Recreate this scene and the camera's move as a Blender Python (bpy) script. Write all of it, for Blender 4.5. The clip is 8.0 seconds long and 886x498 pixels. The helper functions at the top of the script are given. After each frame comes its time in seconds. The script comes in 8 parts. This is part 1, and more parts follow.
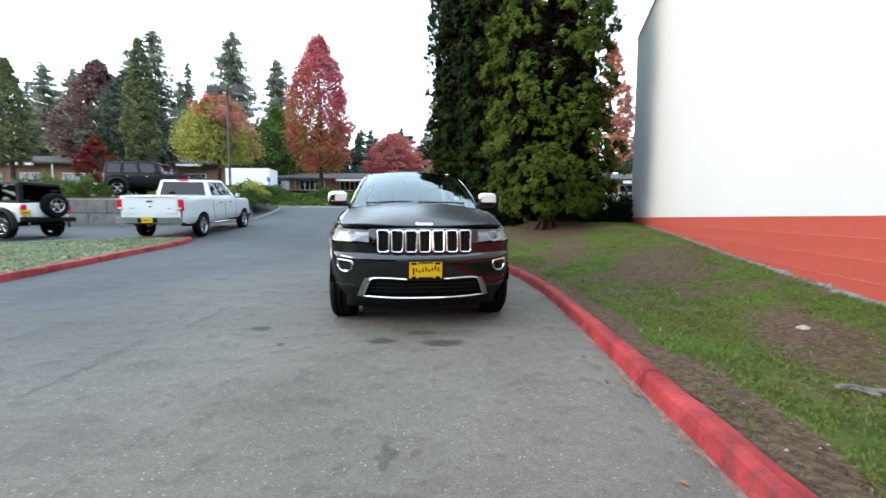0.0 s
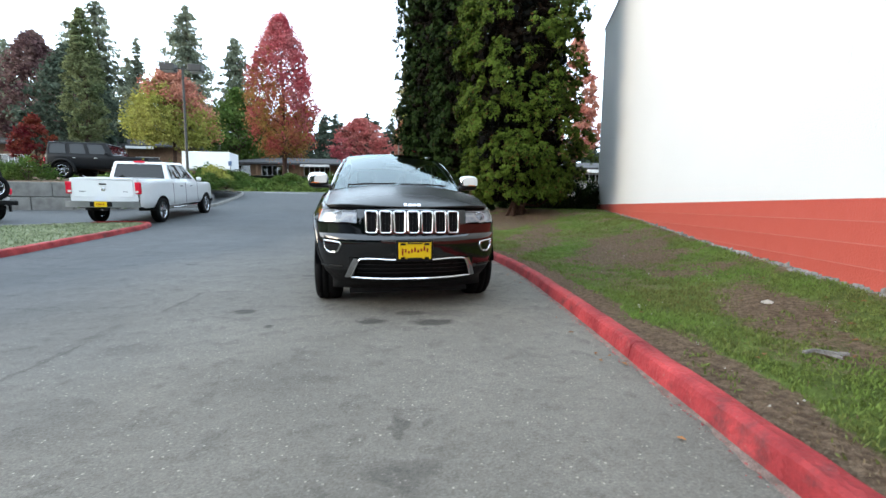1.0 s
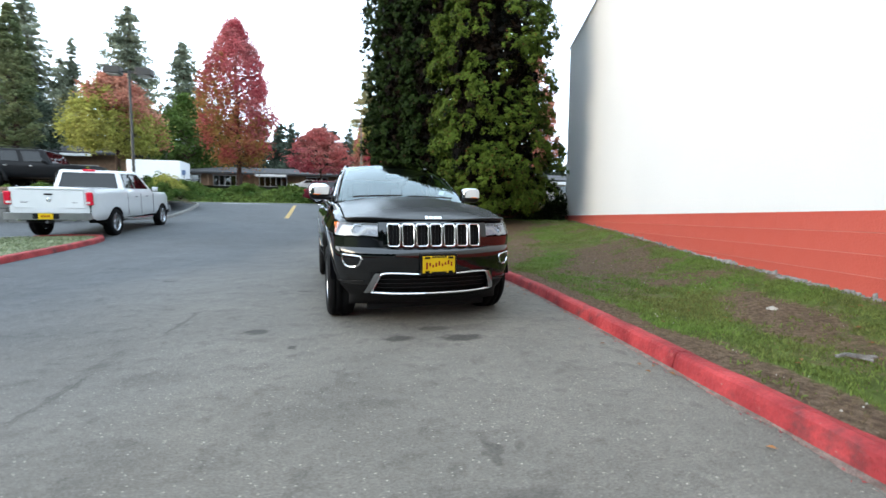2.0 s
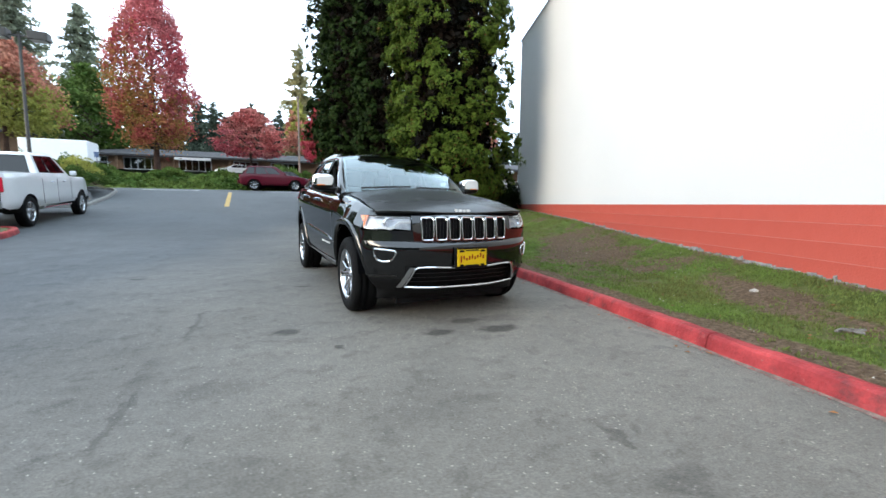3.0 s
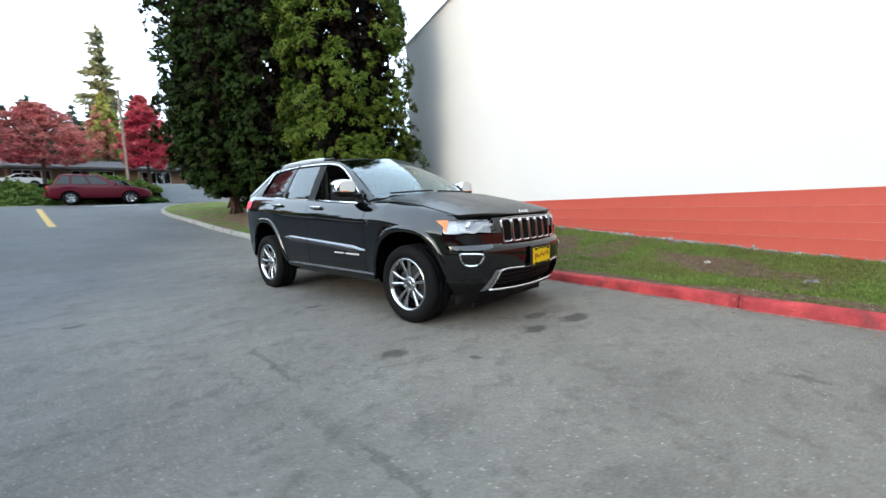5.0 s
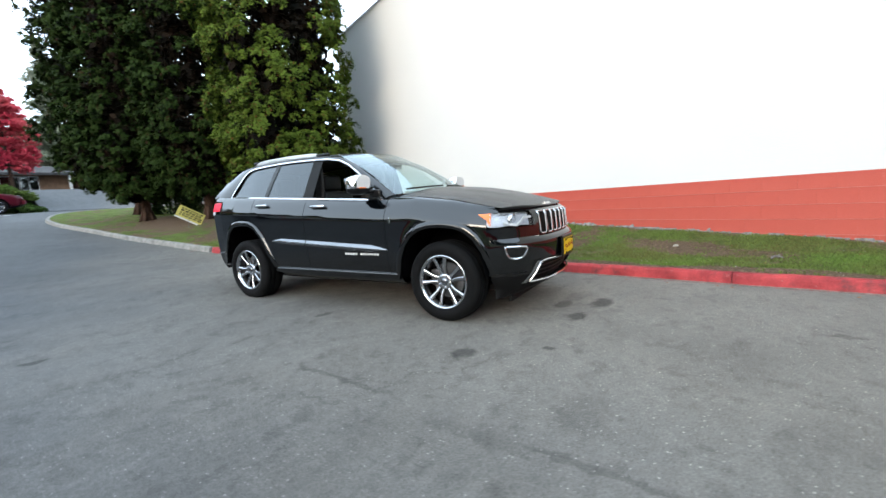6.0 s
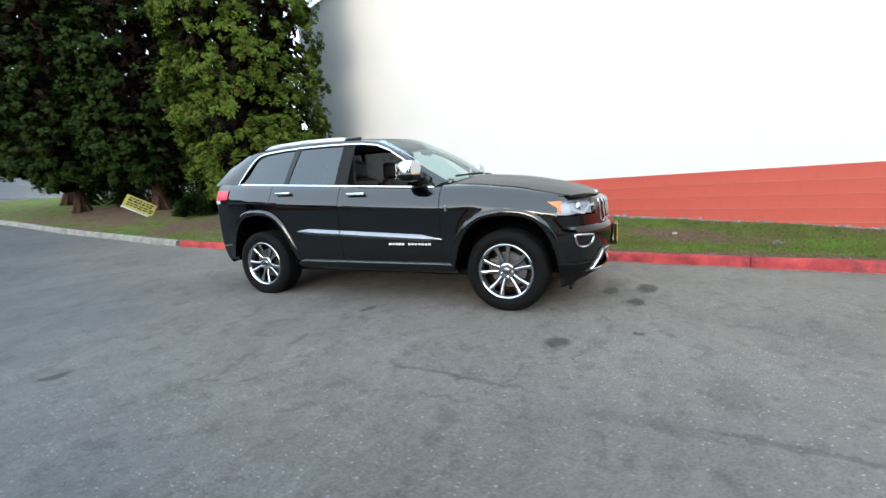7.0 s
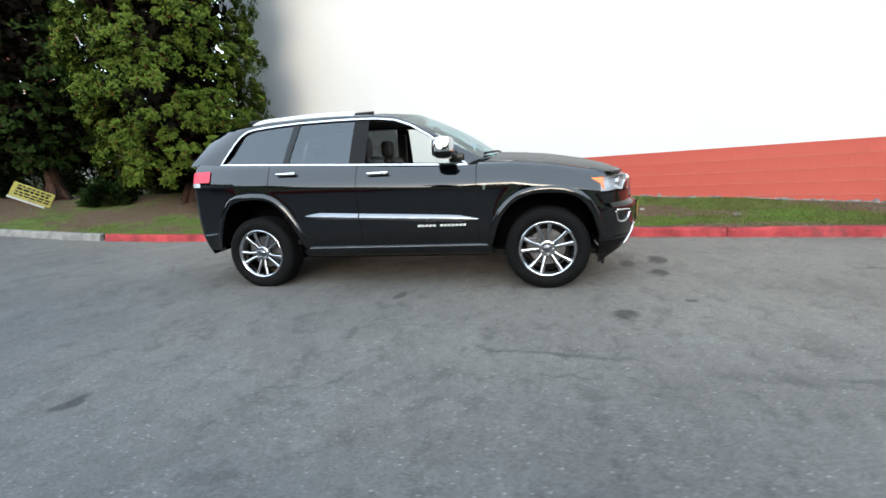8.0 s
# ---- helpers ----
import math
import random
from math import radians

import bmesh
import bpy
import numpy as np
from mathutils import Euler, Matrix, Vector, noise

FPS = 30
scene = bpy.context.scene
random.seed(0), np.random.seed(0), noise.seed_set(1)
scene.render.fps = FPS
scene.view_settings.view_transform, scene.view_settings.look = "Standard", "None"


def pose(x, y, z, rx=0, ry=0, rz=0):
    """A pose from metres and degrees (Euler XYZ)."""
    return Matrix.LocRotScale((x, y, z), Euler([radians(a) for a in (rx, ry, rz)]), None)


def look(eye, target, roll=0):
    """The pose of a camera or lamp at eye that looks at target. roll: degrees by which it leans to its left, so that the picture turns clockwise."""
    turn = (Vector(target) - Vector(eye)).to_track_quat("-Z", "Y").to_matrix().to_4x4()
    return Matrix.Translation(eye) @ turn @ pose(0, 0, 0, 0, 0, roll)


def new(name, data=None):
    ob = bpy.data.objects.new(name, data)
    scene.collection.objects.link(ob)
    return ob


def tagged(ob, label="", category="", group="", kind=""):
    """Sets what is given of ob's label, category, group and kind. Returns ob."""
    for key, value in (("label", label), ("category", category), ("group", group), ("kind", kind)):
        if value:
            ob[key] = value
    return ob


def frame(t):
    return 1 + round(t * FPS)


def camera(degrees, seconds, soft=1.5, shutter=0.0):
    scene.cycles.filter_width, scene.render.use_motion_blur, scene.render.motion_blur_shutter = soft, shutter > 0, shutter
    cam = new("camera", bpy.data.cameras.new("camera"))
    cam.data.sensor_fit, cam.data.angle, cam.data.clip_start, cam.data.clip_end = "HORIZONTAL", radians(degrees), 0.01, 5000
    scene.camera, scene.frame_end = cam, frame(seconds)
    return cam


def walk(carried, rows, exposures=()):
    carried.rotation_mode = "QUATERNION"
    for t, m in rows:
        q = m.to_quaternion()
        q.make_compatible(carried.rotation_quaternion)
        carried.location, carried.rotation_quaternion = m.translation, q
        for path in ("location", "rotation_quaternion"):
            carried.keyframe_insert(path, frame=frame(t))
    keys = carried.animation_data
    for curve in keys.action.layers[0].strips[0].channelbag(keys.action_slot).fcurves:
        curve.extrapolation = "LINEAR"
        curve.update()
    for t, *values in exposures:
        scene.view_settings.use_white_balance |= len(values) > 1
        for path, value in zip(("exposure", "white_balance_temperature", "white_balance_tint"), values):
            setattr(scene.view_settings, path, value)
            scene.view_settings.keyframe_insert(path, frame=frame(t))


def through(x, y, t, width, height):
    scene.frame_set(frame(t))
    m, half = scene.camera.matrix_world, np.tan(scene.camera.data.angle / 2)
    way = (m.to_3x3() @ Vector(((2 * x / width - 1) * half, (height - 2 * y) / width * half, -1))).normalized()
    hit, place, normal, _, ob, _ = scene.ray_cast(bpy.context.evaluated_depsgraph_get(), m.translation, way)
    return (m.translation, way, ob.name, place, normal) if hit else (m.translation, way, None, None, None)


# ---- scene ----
cam = camera(93.3, 8.0, shutter=0.42)
PATH = [
    (0, (0.076, 0.083, 1.091), (0.124, 2.077, 0.941), 0.3),
    (0.5, (0.024, 0.063, 1.07), (0.206, 2.047, 0.904), 1.1),
    (1, (-0.133, 0.063, 1.026), (0.075, 2.042, 0.819), 0.6),
    (1.5, (-0.386, 0.161, 1.009), (-0.071, 2.123, 0.79), 0.8),
    (2, (-0.724, 0.224, 1.038), (-0.317, 2.176, 0.884), 0.5),
    (2.2, (-0.904, 0.237, 1.048), (-0.412, 2.167, 0.873), -0.4),
    (3.3, (-1.84, 0.564, 1.091), (-1.035, 2.382, 0.882), 0.4),
    (3.5, (-2.016, 0.625, 1.075), (-1.122, 2.404, 0.883), -0.7),
    (4, (-2.46, 0.843, 1.078), (-1.443, 2.553, 0.88), -1.9),
    (4.5, (-2.867, 1.165, 1.09), (-1.689, 2.762, 0.84), 0.2),
    (4.7, (-3.044, 1.291, 1.113), (-1.821, 2.858, 0.891), -0.9),
    (5.8, (-3.901, 2.231, 1.121), (-2.377, 3.504, 0.881), -3.5),
    (6, (-3.99, 2.388, 1.131), (-2.419, 3.604, 0.896), -4.0),
    (6.5, (-4.283, 2.851, 1.146), (-2.637, 3.951, 0.863), -4.9),
    (7, (-4.476, 3.356, 1.162), (-2.763, 4.346, 0.87), -3.7),
    (7.5, (-4.693, 3.862, 1.182), (-2.877, 4.63, 0.851), -3.7),
    (8, (-4.781, 4.415, 1.173), (-2.926, 5.053, 0.784), -4.2),
]
walk(cam, [(t, look(eye, target, roll)) for t, eye, target, roll in PATH])

# ---- sky and sun: a bright, thinly overcast evening ----
world = bpy.data.worlds.new("overcast_sky")
scene.world = world
world.use_nodes = True
wn, wl = world.node_tree.nodes, world.node_tree.links
wn.clear()
SUN_ELEV, SUN_AZ = radians(12), radians(258)
sky = wn.new("ShaderNodeTexSky")
sky.sky_type, sky.sun_disc = "NISHITA", False
sky.sun_elevation, sky.sun_rotation = SUN_ELEV, SUN_AZ
sky.air_density, sky.dust_density, sky.ozone_density = 1.0, 2.0, 1.0
cloud = wn.new("ShaderNodeHueSaturation")
cloud.inputs["Saturation"].default_value = 0.6
veil = wn.new("ShaderNodeMixRGB")
veil.inputs["Fac"].default_value = 0.55
veil.inputs["Color2"].default_value = (10.2, 12.7, 15.2, 1)
back = wn.new("ShaderNodeBackground")
back.inputs["Strength"].default_value = 0.15
wout = wn.new("ShaderNodeOutputWorld")
wl.new(sky.outputs["Color"], cloud.inputs["Color"])
wl.new(cloud.outputs["Color"], veil.inputs["Color1"])
wl.new(veil.outputs["Color"], back.inputs["Color"])
wl.new(back.outputs["Background"], wout.inputs["Surface"])
sun = new("sun", bpy.data.lights.new("sun", "SUN"))
sun.data.energy, sun.data.angle, sun.data.color = 1.1, radians(30), (1.0, 0.86, 0.66)
# the sky's sun_rotation turns clockwise from north (+y)
sdir = Vector((math.sin(SUN_AZ) * math.cos(SUN_ELEV), math.cos(SUN_AZ) * math.cos(SUN_ELEV), math.sin(SUN_ELEV)))
sun.matrix_world = look(sdir * 200, (0, 0, 0))
scene.view_settings.exposure = 1.62

# ---- materials ----
def nodes_of(name):
    m = bpy.data.materials.new(name)
    m.use_nodes = True
    nt = m.node_tree
    return m, nt, nt.nodes["Principled BSDF"]


def mat(name, c, rough=0.6, metal=0.0, var=0.15, scale=6.0, bump=0.0, bscale=40.0, coat=0.0, spec=0.2, c2=None, island=0.0, fine=0.0, world_space=False, coat_rough=0.02, coat_ior=1.5):
    """A surface with two scales of variation: broad stains and fine grain."""
    m, nt, b = nodes_of(name)
    N, L = nt.nodes, nt.links
    b.inputs["Roughness"].default_value, b.inputs["Metallic"].default_value = rough, metal
    b.inputs["Coat Weight"].default_value, b.inputs["Coat Roughness"].default_value = coat, coat_rough
    b.inputs["Coat IOR"].default_value = coat_ior
    b.inputs["Specular IOR Level"].default_value = spec
    if world_space:
        co = N.new("ShaderNodeNewGeometry").outputs["Position"]
    else:
        co = N.new("ShaderNodeTexCoord").outputs["Object"]
    n1 = N.new("ShaderNodeTexNoise")
    n1.inputs["Scale"].default_value, n1.inputs["Detail"].default_value = scale, 6
    L.new(co, n1.inputs["Vector"])
    mix = N.new("ShaderNodeMixRGB")
    a = tuple(max(0, v * (1 - var)) for v in c)
    z = c2 if c2 else tuple(min(1, v * (1 + var)) for v in c)
    mix.inputs["Color1"].default_value, mix.inputs["Color2"].default_value = (*a, 1), (*z, 1)
    ramp = N.new("ShaderNodeMapRange")
    ramp.inputs["From Min"].default_value, ramp.inputs["From Max"].default_value = 0.32, 0.68
    L.new(n1.outputs["Fac"], ramp.inputs["Value"])
    L.new(ramp.outputs["Result"], mix.inputs["Fac"])
    out = mix.outputs["Color"]
    if fine:
        n2 = N.new("ShaderNodeTexNoise")
        n2.inputs["Scale"].default_value, n2.inputs["Detail"].default_value = bscale * 1.7, 3
        L.new(co, n2.inputs["Vector"])
        hv = N.new("ShaderNodeHueSaturation")
        mr = N.new("ShaderNodeMapRange")
        mr.inputs["From Min"].default_value, mr.inputs["From Max"].default_value = 0.3, 0.7
        mr.inputs["To Min"].default_value, mr.inputs["To Max"].default_value = 1 - fine, 1 + fine
        L.new(n2.outputs["Fac"], mr.inputs["Value"])
        L.new(mr.outputs["Result"], hv.inputs["Value"])
        L.new(out, hv.inputs["Color"])
        out = hv.outputs["Color"]
    if island:
        g = N.new("ShaderNodeNewGeometry")
        hs = N.new("ShaderNodeHueSaturation")
        mr = N.new("ShaderNodeMapRange")
        mr.inputs["To Min"].default_value, mr.inputs["To Max"].default_value = 1 - island, 1 + island
        L.new(g.outputs["Random Per Island"], mr.inputs["Value"])
        L.new(mr.outputs["Result"], hs.inputs["Value"])
        L.new(out, hs.inputs["Color"])
        out = hs.outputs["Color"]
    L.new(out, b.inputs["Base Color"])
    if bump:
        n3 = N.new("ShaderNodeTexNoise")
        n3.inputs["Scale"].default_value, n3.inputs["Detail"].default_value = bscale, 5
        L.new(co, n3.inputs["Vector"])
        bp = N.new("ShaderNodeBump")
        bp.inputs["Strength"].default_value, bp.inputs["Distance"].default_value = bump, 0.02
        L.new(n3.outputs["Fac"], bp.inputs["Height"])
        L.new(bp.outputs["Normal"], b.inputs["Normal"])
    return m


def glass(name, tint=(0.8, 0.9, 0.9), clear=0.7, ior=1.52, mirror=(1, 1, 1)):
    """Window glass: a clear film that lets light pass, with a true mirror coat on top."""
    m, nt, b = nodes_of(name)
    N, L = nt.nodes, nt.links
    N.remove(b)
    tr, gl, mx = N.new("ShaderNodeBsdfTransparent"), N.new("ShaderNodeBsdfGlossy"), N.new("ShaderNodeMixShader")
    # Schlick's law, alike from both sides of the thin pane
    f0 = ((ior - 1) / (ior + 1)) ** 2
    lw, pw, fr = N.new("ShaderNodeLayerWeight"), N.new("ShaderNodeMath"), N.new("ShaderNodeMath")
    lw.inputs["Blend"].default_value = 0.5
    pw.operation, pw.inputs[1].default_value = "POWER", 5.0
    fr.operation, fr.inputs[1].default_value, fr.inputs[2].default_value = "MULTIPLY_ADD", 1 - f0, f0
    L.new(lw.outputs["Facing"], pw.inputs[0])
    L.new(pw.outputs["Value"], fr.inputs[0])
    tr.inputs["Color"].default_value = (*[v * clear for v in tint], 1)
    gl.inputs["Roughness"].default_value = 0.01
    gl.inputs["Color"].default_value = (*mirror, 1)
    L.new(fr.outputs["Value"], mx.inputs["Fac"])
    L.new(tr.outputs["BSDF"], mx.inputs[1])
    L.new(gl.outputs["BSDF"], mx.inputs[2])
    L.new(mx.outputs["Shader"], N["Material Output"].inputs["Surface"])
    return m


def leaf(name, c, c2, through=0.25, island=0.35, rough=0.55, scale=0.6):
    """Foliage: light passes through a leaf, and each spray differs a little."""
    m, nt, b = nodes_of(name)
    N, L = nt.nodes, nt.links
    n1 = N.new("ShaderNodeTexNoise")
    n1.inputs["Scale"].default_value, n1.inputs["Detail"].default_value = scale, 4
    L.new(N.new("ShaderNodeTexCoord").outputs["Object"], n1.inputs["Vector"])
    mr = N.new("ShaderNodeMapRange")
    mr.inputs["From Min"].default_value, mr.inputs["From Max"].default_value = 0.38, 0.62
    L.new(n1.outputs["Fac"], mr.inputs["Value"])
    mix = N.new("ShaderNodeMixRGB")
    mix.inputs["Color1"].default_value, mix.inputs["Color2"].default_value = (*c, 1), (*c2, 1)
    L.new(mr.outputs["Result"], mix.inputs["Fac"])
    g, hs, m2 = N.new("ShaderNodeNewGeometry"), N.new("ShaderNodeHueSaturation"), N.new("ShaderNodeMapRange")
    m2.inputs["To Min"].default_value, m2.inputs["To Max"].default_value = 1 - island, 1 + island
    L.new(g.outputs["Random Per Island"], m2.inputs["Value"])
    L.new(m2.outputs["Result"], hs.inputs["Value"])
    L.new(mix.outputs["Color"], hs.inputs["Color"])
    L.new(hs.outputs["Color"], b.inputs["Base Color"])
    b.inputs["Roughness"].default_value = rough
    b.inputs["Specular IOR Level"].default_value = 0.03
    tl, mx = N.new("ShaderNodeBsdfTranslucent"), N.new("ShaderNodeMixShader")
    L.new(hs.outputs["Color"], tl.inputs["Color"])
    mx.inputs["Fac"].default_value = through
    L.new(b.outputs["BSDF"], mx.inputs[1])
    L.new(tl.outputs["BSDF"], mx.inputs[2])
    L.new(mx.outputs["Shader"], N["Material Output"].inputs["Surface"])
    return m


def asphalt_material():
    """Worn asphalt with pale stone chips, broad stains, hairline cracks and a few oil spots."""
    m, nt, b = nodes_of("asphalt")
    N, L = nt.nodes, nt.links
    pos = N.new("ShaderNodeNewGeometry").outputs["Position"]

    def noise_at(scale, detail=5, rough=0.6):
        n = N.new("ShaderNodeTexNoise")
        n.inputs["Scale"].default_value, n.inputs["Detail"].default_value, n.inputs["Roughness"].default_value = scale, detail, rough
        L.new(pos, n.inputs["Vector"])
        return n.outputs["Fac"]

    def ranged(v, a, z, lo, hi):
        r = N.new("ShaderNodeMapRange")
        for k, x in zip(("From Min", "From Max", "To Min", "To Max"), (a, z, lo, hi)):
            r.inputs[k].default_value = x
        L.new(v, r.inputs["Value"])
        return r.outputs["Result"]

    def times(v, w):
        k = N.new("ShaderNodeMath")
        k.operation = "MULTIPLY"
        L.new(v, k.inputs[0])
        L.new(w, k.inputs[1])
        return k.outputs["Value"]

    broad = ranged(noise_at(0.35, 6), 0.3, 0.7, 0.80, 1.16)
    mid = times(ranged(noise_at(2.2, 6, 0.7), 0.3, 0.7, 0.86, 1.12), ranged(noise_at(16, 5, 0.75), 0.3, 0.7, 0.84, 1.14))
    grain = ranged(noise_at(75, 4, 0.85), 0.3, 0.7, 0.58, 1.42)
    vor = N.new("ShaderNodeTexVoronoi")
    vor.inputs["Scale"].default_value = 46
    L.new(pos, vor.inputs["Vector"])
    # most chips are dull; about one in seven is pale and bright
    tell = N.new("ShaderNodeSeparateColor")
    L.new(vor.outputs["Color"], tell.inputs["Color"])
    bright = times(ranged(tell.outputs["Red"], 0.80, 0.90, 0, 1), ranged(vor.outputs["Distance"], 0.16, 0.30, 1, 0))
    chip = times(ranged(vor.outputs["Distance"], 0.12, 0.24, 1.3, 1.0), ranged(bright, 0, 1, 1.0, 1.9))
    worn = ranged(noise_at(4.5, 6, 0.7), 0.53, 0.64, 1.0, 0.74)
    value = times(times(times(times(broad, mid), grain), chip), worn)
    # cracks: thin edges of large warped cells, here and there
    warp = N.new("ShaderNodeVectorMath")
    warp.operation = "MULTIPLY_ADD"
    wn2 = N.new("ShaderNodeTexNoise")
    wn2.inputs["Scale"].default_value = 1.4
    wn2.inputs["Detail"].default_value = 8
    L.new(pos, wn2.inputs["Vector"])
    warp.inputs[1].default_value = (0.9, 0.9, 0.9)
    L.new(wn2.outputs["Color"], warp.inputs[0])
    L.new(pos, warp.inputs[2])
    ve = N.new("ShaderNodeTexVoronoi")
    ve.feature = "DISTANCE_TO_EDGE"
    ve.inputs["Scale"].default_value = 0.3
    L.new(warp.outputs["Vector"], ve.inputs["Vector"])
    crack = ranged(ve.outputs["Distance"], 0.0, 0.005, 0.0, 1.0)
    some = ranged(noise_at(0.6, 3), 0.54, 0.62, 1.0, 0.0)
    top = N.new("ShaderNodeMath")
    top.operation = "MAXIMUM"
    L.new(crack, top.inputs[0])
    L.new(some, top.inputs[1])
    value = times(value, ranged(top.outputs["Value"], 0, 1, 0.7, 1.0))
    # oil and damp spots
    spots = ((0.16, 3.66, 0.18, 0.09, 0.36), (-0.39, 3.72, 0.13, 0.08, 0.38), (-0.02, 3.98, 0.15, 0.07, 0.5), (-0.14, 1.92, 0.03, 0.11, 0.66), (0.01, 1.95, 0.035, 0.035, 0.75),
             (-0.12, 1.59, 0.16, 0.08, 0.74), (-1.58, 4.13, 0.10, 0.08, 0.42), (-1.21, 3.62, 0.04, 0.035, 0.45), (-3.45, 7.1, 0.08, 0.06, 0.42), (-1.4, 6.04, 0.10, 0.05, 0.5),
             (-0.43, 1.70, 0.06, 0.05, 0.85), (-2.25, 6.05, 0.12, 0.03, 0.75), (-2.45, 3.5, 0.05, 0.3, 0.85), (0.35, 3.95, 0.22, 0.12, 0.8), (-2.0, 2.1, 0.5, 0.25, 0.86), (-0.9, 2.6, 0.5, 0.3, 0.88), (-2.4, 2.9, 0.03, 0.4, 0.7), (-2.35, 4.6, 0.025, 0.5, 0.7), (-1.97, 3.08, 0.22, 0.12, 0.82))
    wob = N.new("ShaderNodeVectorMath")
    wob.operation = "MULTIPLY_ADD"
    wn3 = N.new("ShaderNodeTexNoise")
    wn3.inputs["Scale"].default_value = 9
    wn3.inputs["Detail"].default_value = 6
    L.new(pos, wn3.inputs["Vector"])
    wob.inputs[1].default_value = (0.16, 0.16, 0)
    L.new(wn3.outputs["Color"], wob.inputs[0])
    L.new(pos, wob.inputs[2])
    for x, y, rx, ry, k in spots:
        mp = N.new("ShaderNodeMapping")
        mp.vector_type = "TEXTURE"
        mp.inputs["Location"].default_value = (x + 0.08, y + 0.08, 0)
        mp.inputs["Scale"].default_value = (rx, ry, 1000)
        L.new(wob.outputs["Vector"], mp.inputs["Vector"])
        ln = N.new("ShaderNodeVectorMath")
        ln.operation = "LENGTH"
        L.new(mp.outputs["Vector"], ln.inputs[0])
        value = times(value, ranged(ln.outputs["Value"], 0.75, 1.25, k, 1.0))
    col = N.new("ShaderNodeMixRGB")
    col.inputs["Color1"].default_value, col.inputs["Color2"].default_value = (0.122, 0.110, 0.094, 1), (0.0555, 0.0592, 0.0628, 1)
    # warmer, paler towards the kerb: the wall's bounced light put into the colour
    sep = N.new("ShaderNodeSeparateXYZ")
    L.new(pos, sep.inputs["Vector"])
    edge = N.new("ShaderNodeMath")
    edge.operation = "MULTIPLY_ADD"
    L.new(noise_at(0.5, 5), edge.inputs[0])
    edge.inputs[1].default_value = 3.0
    L.new(sep.outputs["X"], edge.inputs[2])
    slant = N.new("ShaderNodeMath")
    slant.operation = "MULTIPLY_ADD"
    L.new(sep.outputs["Y"], slant.inputs[0])
    slant.inputs[1].default_value = -0.3
    L.new(edge.outputs["Value"], slant.inputs[2])
    L.new(ranged(slant.outputs["Value"], -5.2, -0.7, 1, 0), col.inputs["Fac"])
    fin = N.new("ShaderNodeVectorMath")
    fin.operation = "SCALE"
    L.new(col.outputs["Color"], fin.inputs[0])
    L.new(value, fin.inputs["Scale"])
    L.new(fin.outputs["Vector"], b.inputs["Base Color"])
    b.inputs["Roughness"].default_value, b.inputs["Specular IOR Level"].default_value = 0.82, 0.2
    bp = N.new("ShaderNodeBump")
    bp.inputs["Strength"].default_value, bp.inputs["Distance"].default_value = 0.5, 0.006
    L.new(grain, bp.inputs["Height"])
    L.new(bp.outputs["Normal"], b.inputs["Normal"])
    return m


def lawn_material():
    """Turf with worn brown earth and fallen needles, in patches."""
    m, nt, b = nodes_of("lawn_soil")
    N, L = nt.nodes, nt.links
    pos = N.new("ShaderNodeNewGeometry").outputs["Position"]

    def noise_at(scale, detail=6):
        n = N.new("ShaderNodeTexNoise")
        n.inputs["Scale"].default_value, n.inputs["Detail"].default_value = scale, detail
        n.inputs["Roughness"].default_value = 0.65
        L.new(pos, n.inputs["Vector"])
        r = N.new("ShaderNodeMapRange")
        r.inputs["From Min"].default_value, r.inputs["From Max"].default_value = 0.4, 0.6
        L.new(n.outputs["Fac"], r.inputs["Value"])
        return r.outputs["Result"]

    def mixed(f, c1, c2):
        k = N.new("ShaderNodeMixRGB")
        for v, s in ((f, k.inputs["Fac"]), (c1, k.inputs["Color1"]), (c2, k.inputs["Color2"])):
            if isinstance(v, tuple):
                s.default_value = (*v, 1)
            else:
                L.new(v, s)
        return k.outputs["Color"]

    green = mixed(noise_at(3.0), (0.070, 0.092, 0.024), (0.105, 0.145, 0.034))
    earth = mixed(noise_at(24), (0.078, 0.052, 0.035), (0.165, 0.116, 0.078))
    at = N.new("ShaderNodeAttribute")
    at.attribute_name = "bare"
    ad = N.new("ShaderNodeMath")
    ad.operation = "ADD"
    L.new(at.outputs["Fac"], ad.inputs[0])
    nz = N.new("ShaderNodeTexNoise")
    nz.inputs["Scale"].default_value, nz.inputs["Detail"].default_value, nz.inputs["Roughness"].default_value = 6, 10, 0.82
    L.new(pos, nz.inputs["Vector"])
    L.new(nz.outputs["Fac"], ad.inputs[1])
    st = N.new("ShaderNodeMapRange")
    st.inputs["From Min"].default_value, st.inputs["From Max"].default_value = 0.90, 1.06
    L.new(ad.outputs["Value"], st.inputs["Value"])
    c = mixed(st.outputs["Result"], green, earth)
    L.new(c, b.inputs["Base Color"])
    b.inputs["Roughness"].default_value = 0.95
    b.inputs["Specular IOR Level"].default_value = 0.08
    bp = N.new("ShaderNodeBump")
    bp.inputs["Strength"].default_value, bp.inputs["Distance"].default_value = 0.8, 0.03
    L.new(noise_at(45), bp.inputs["Height"])
    L.new(bp.outputs["Normal"], b.inputs["Normal"])
    return m


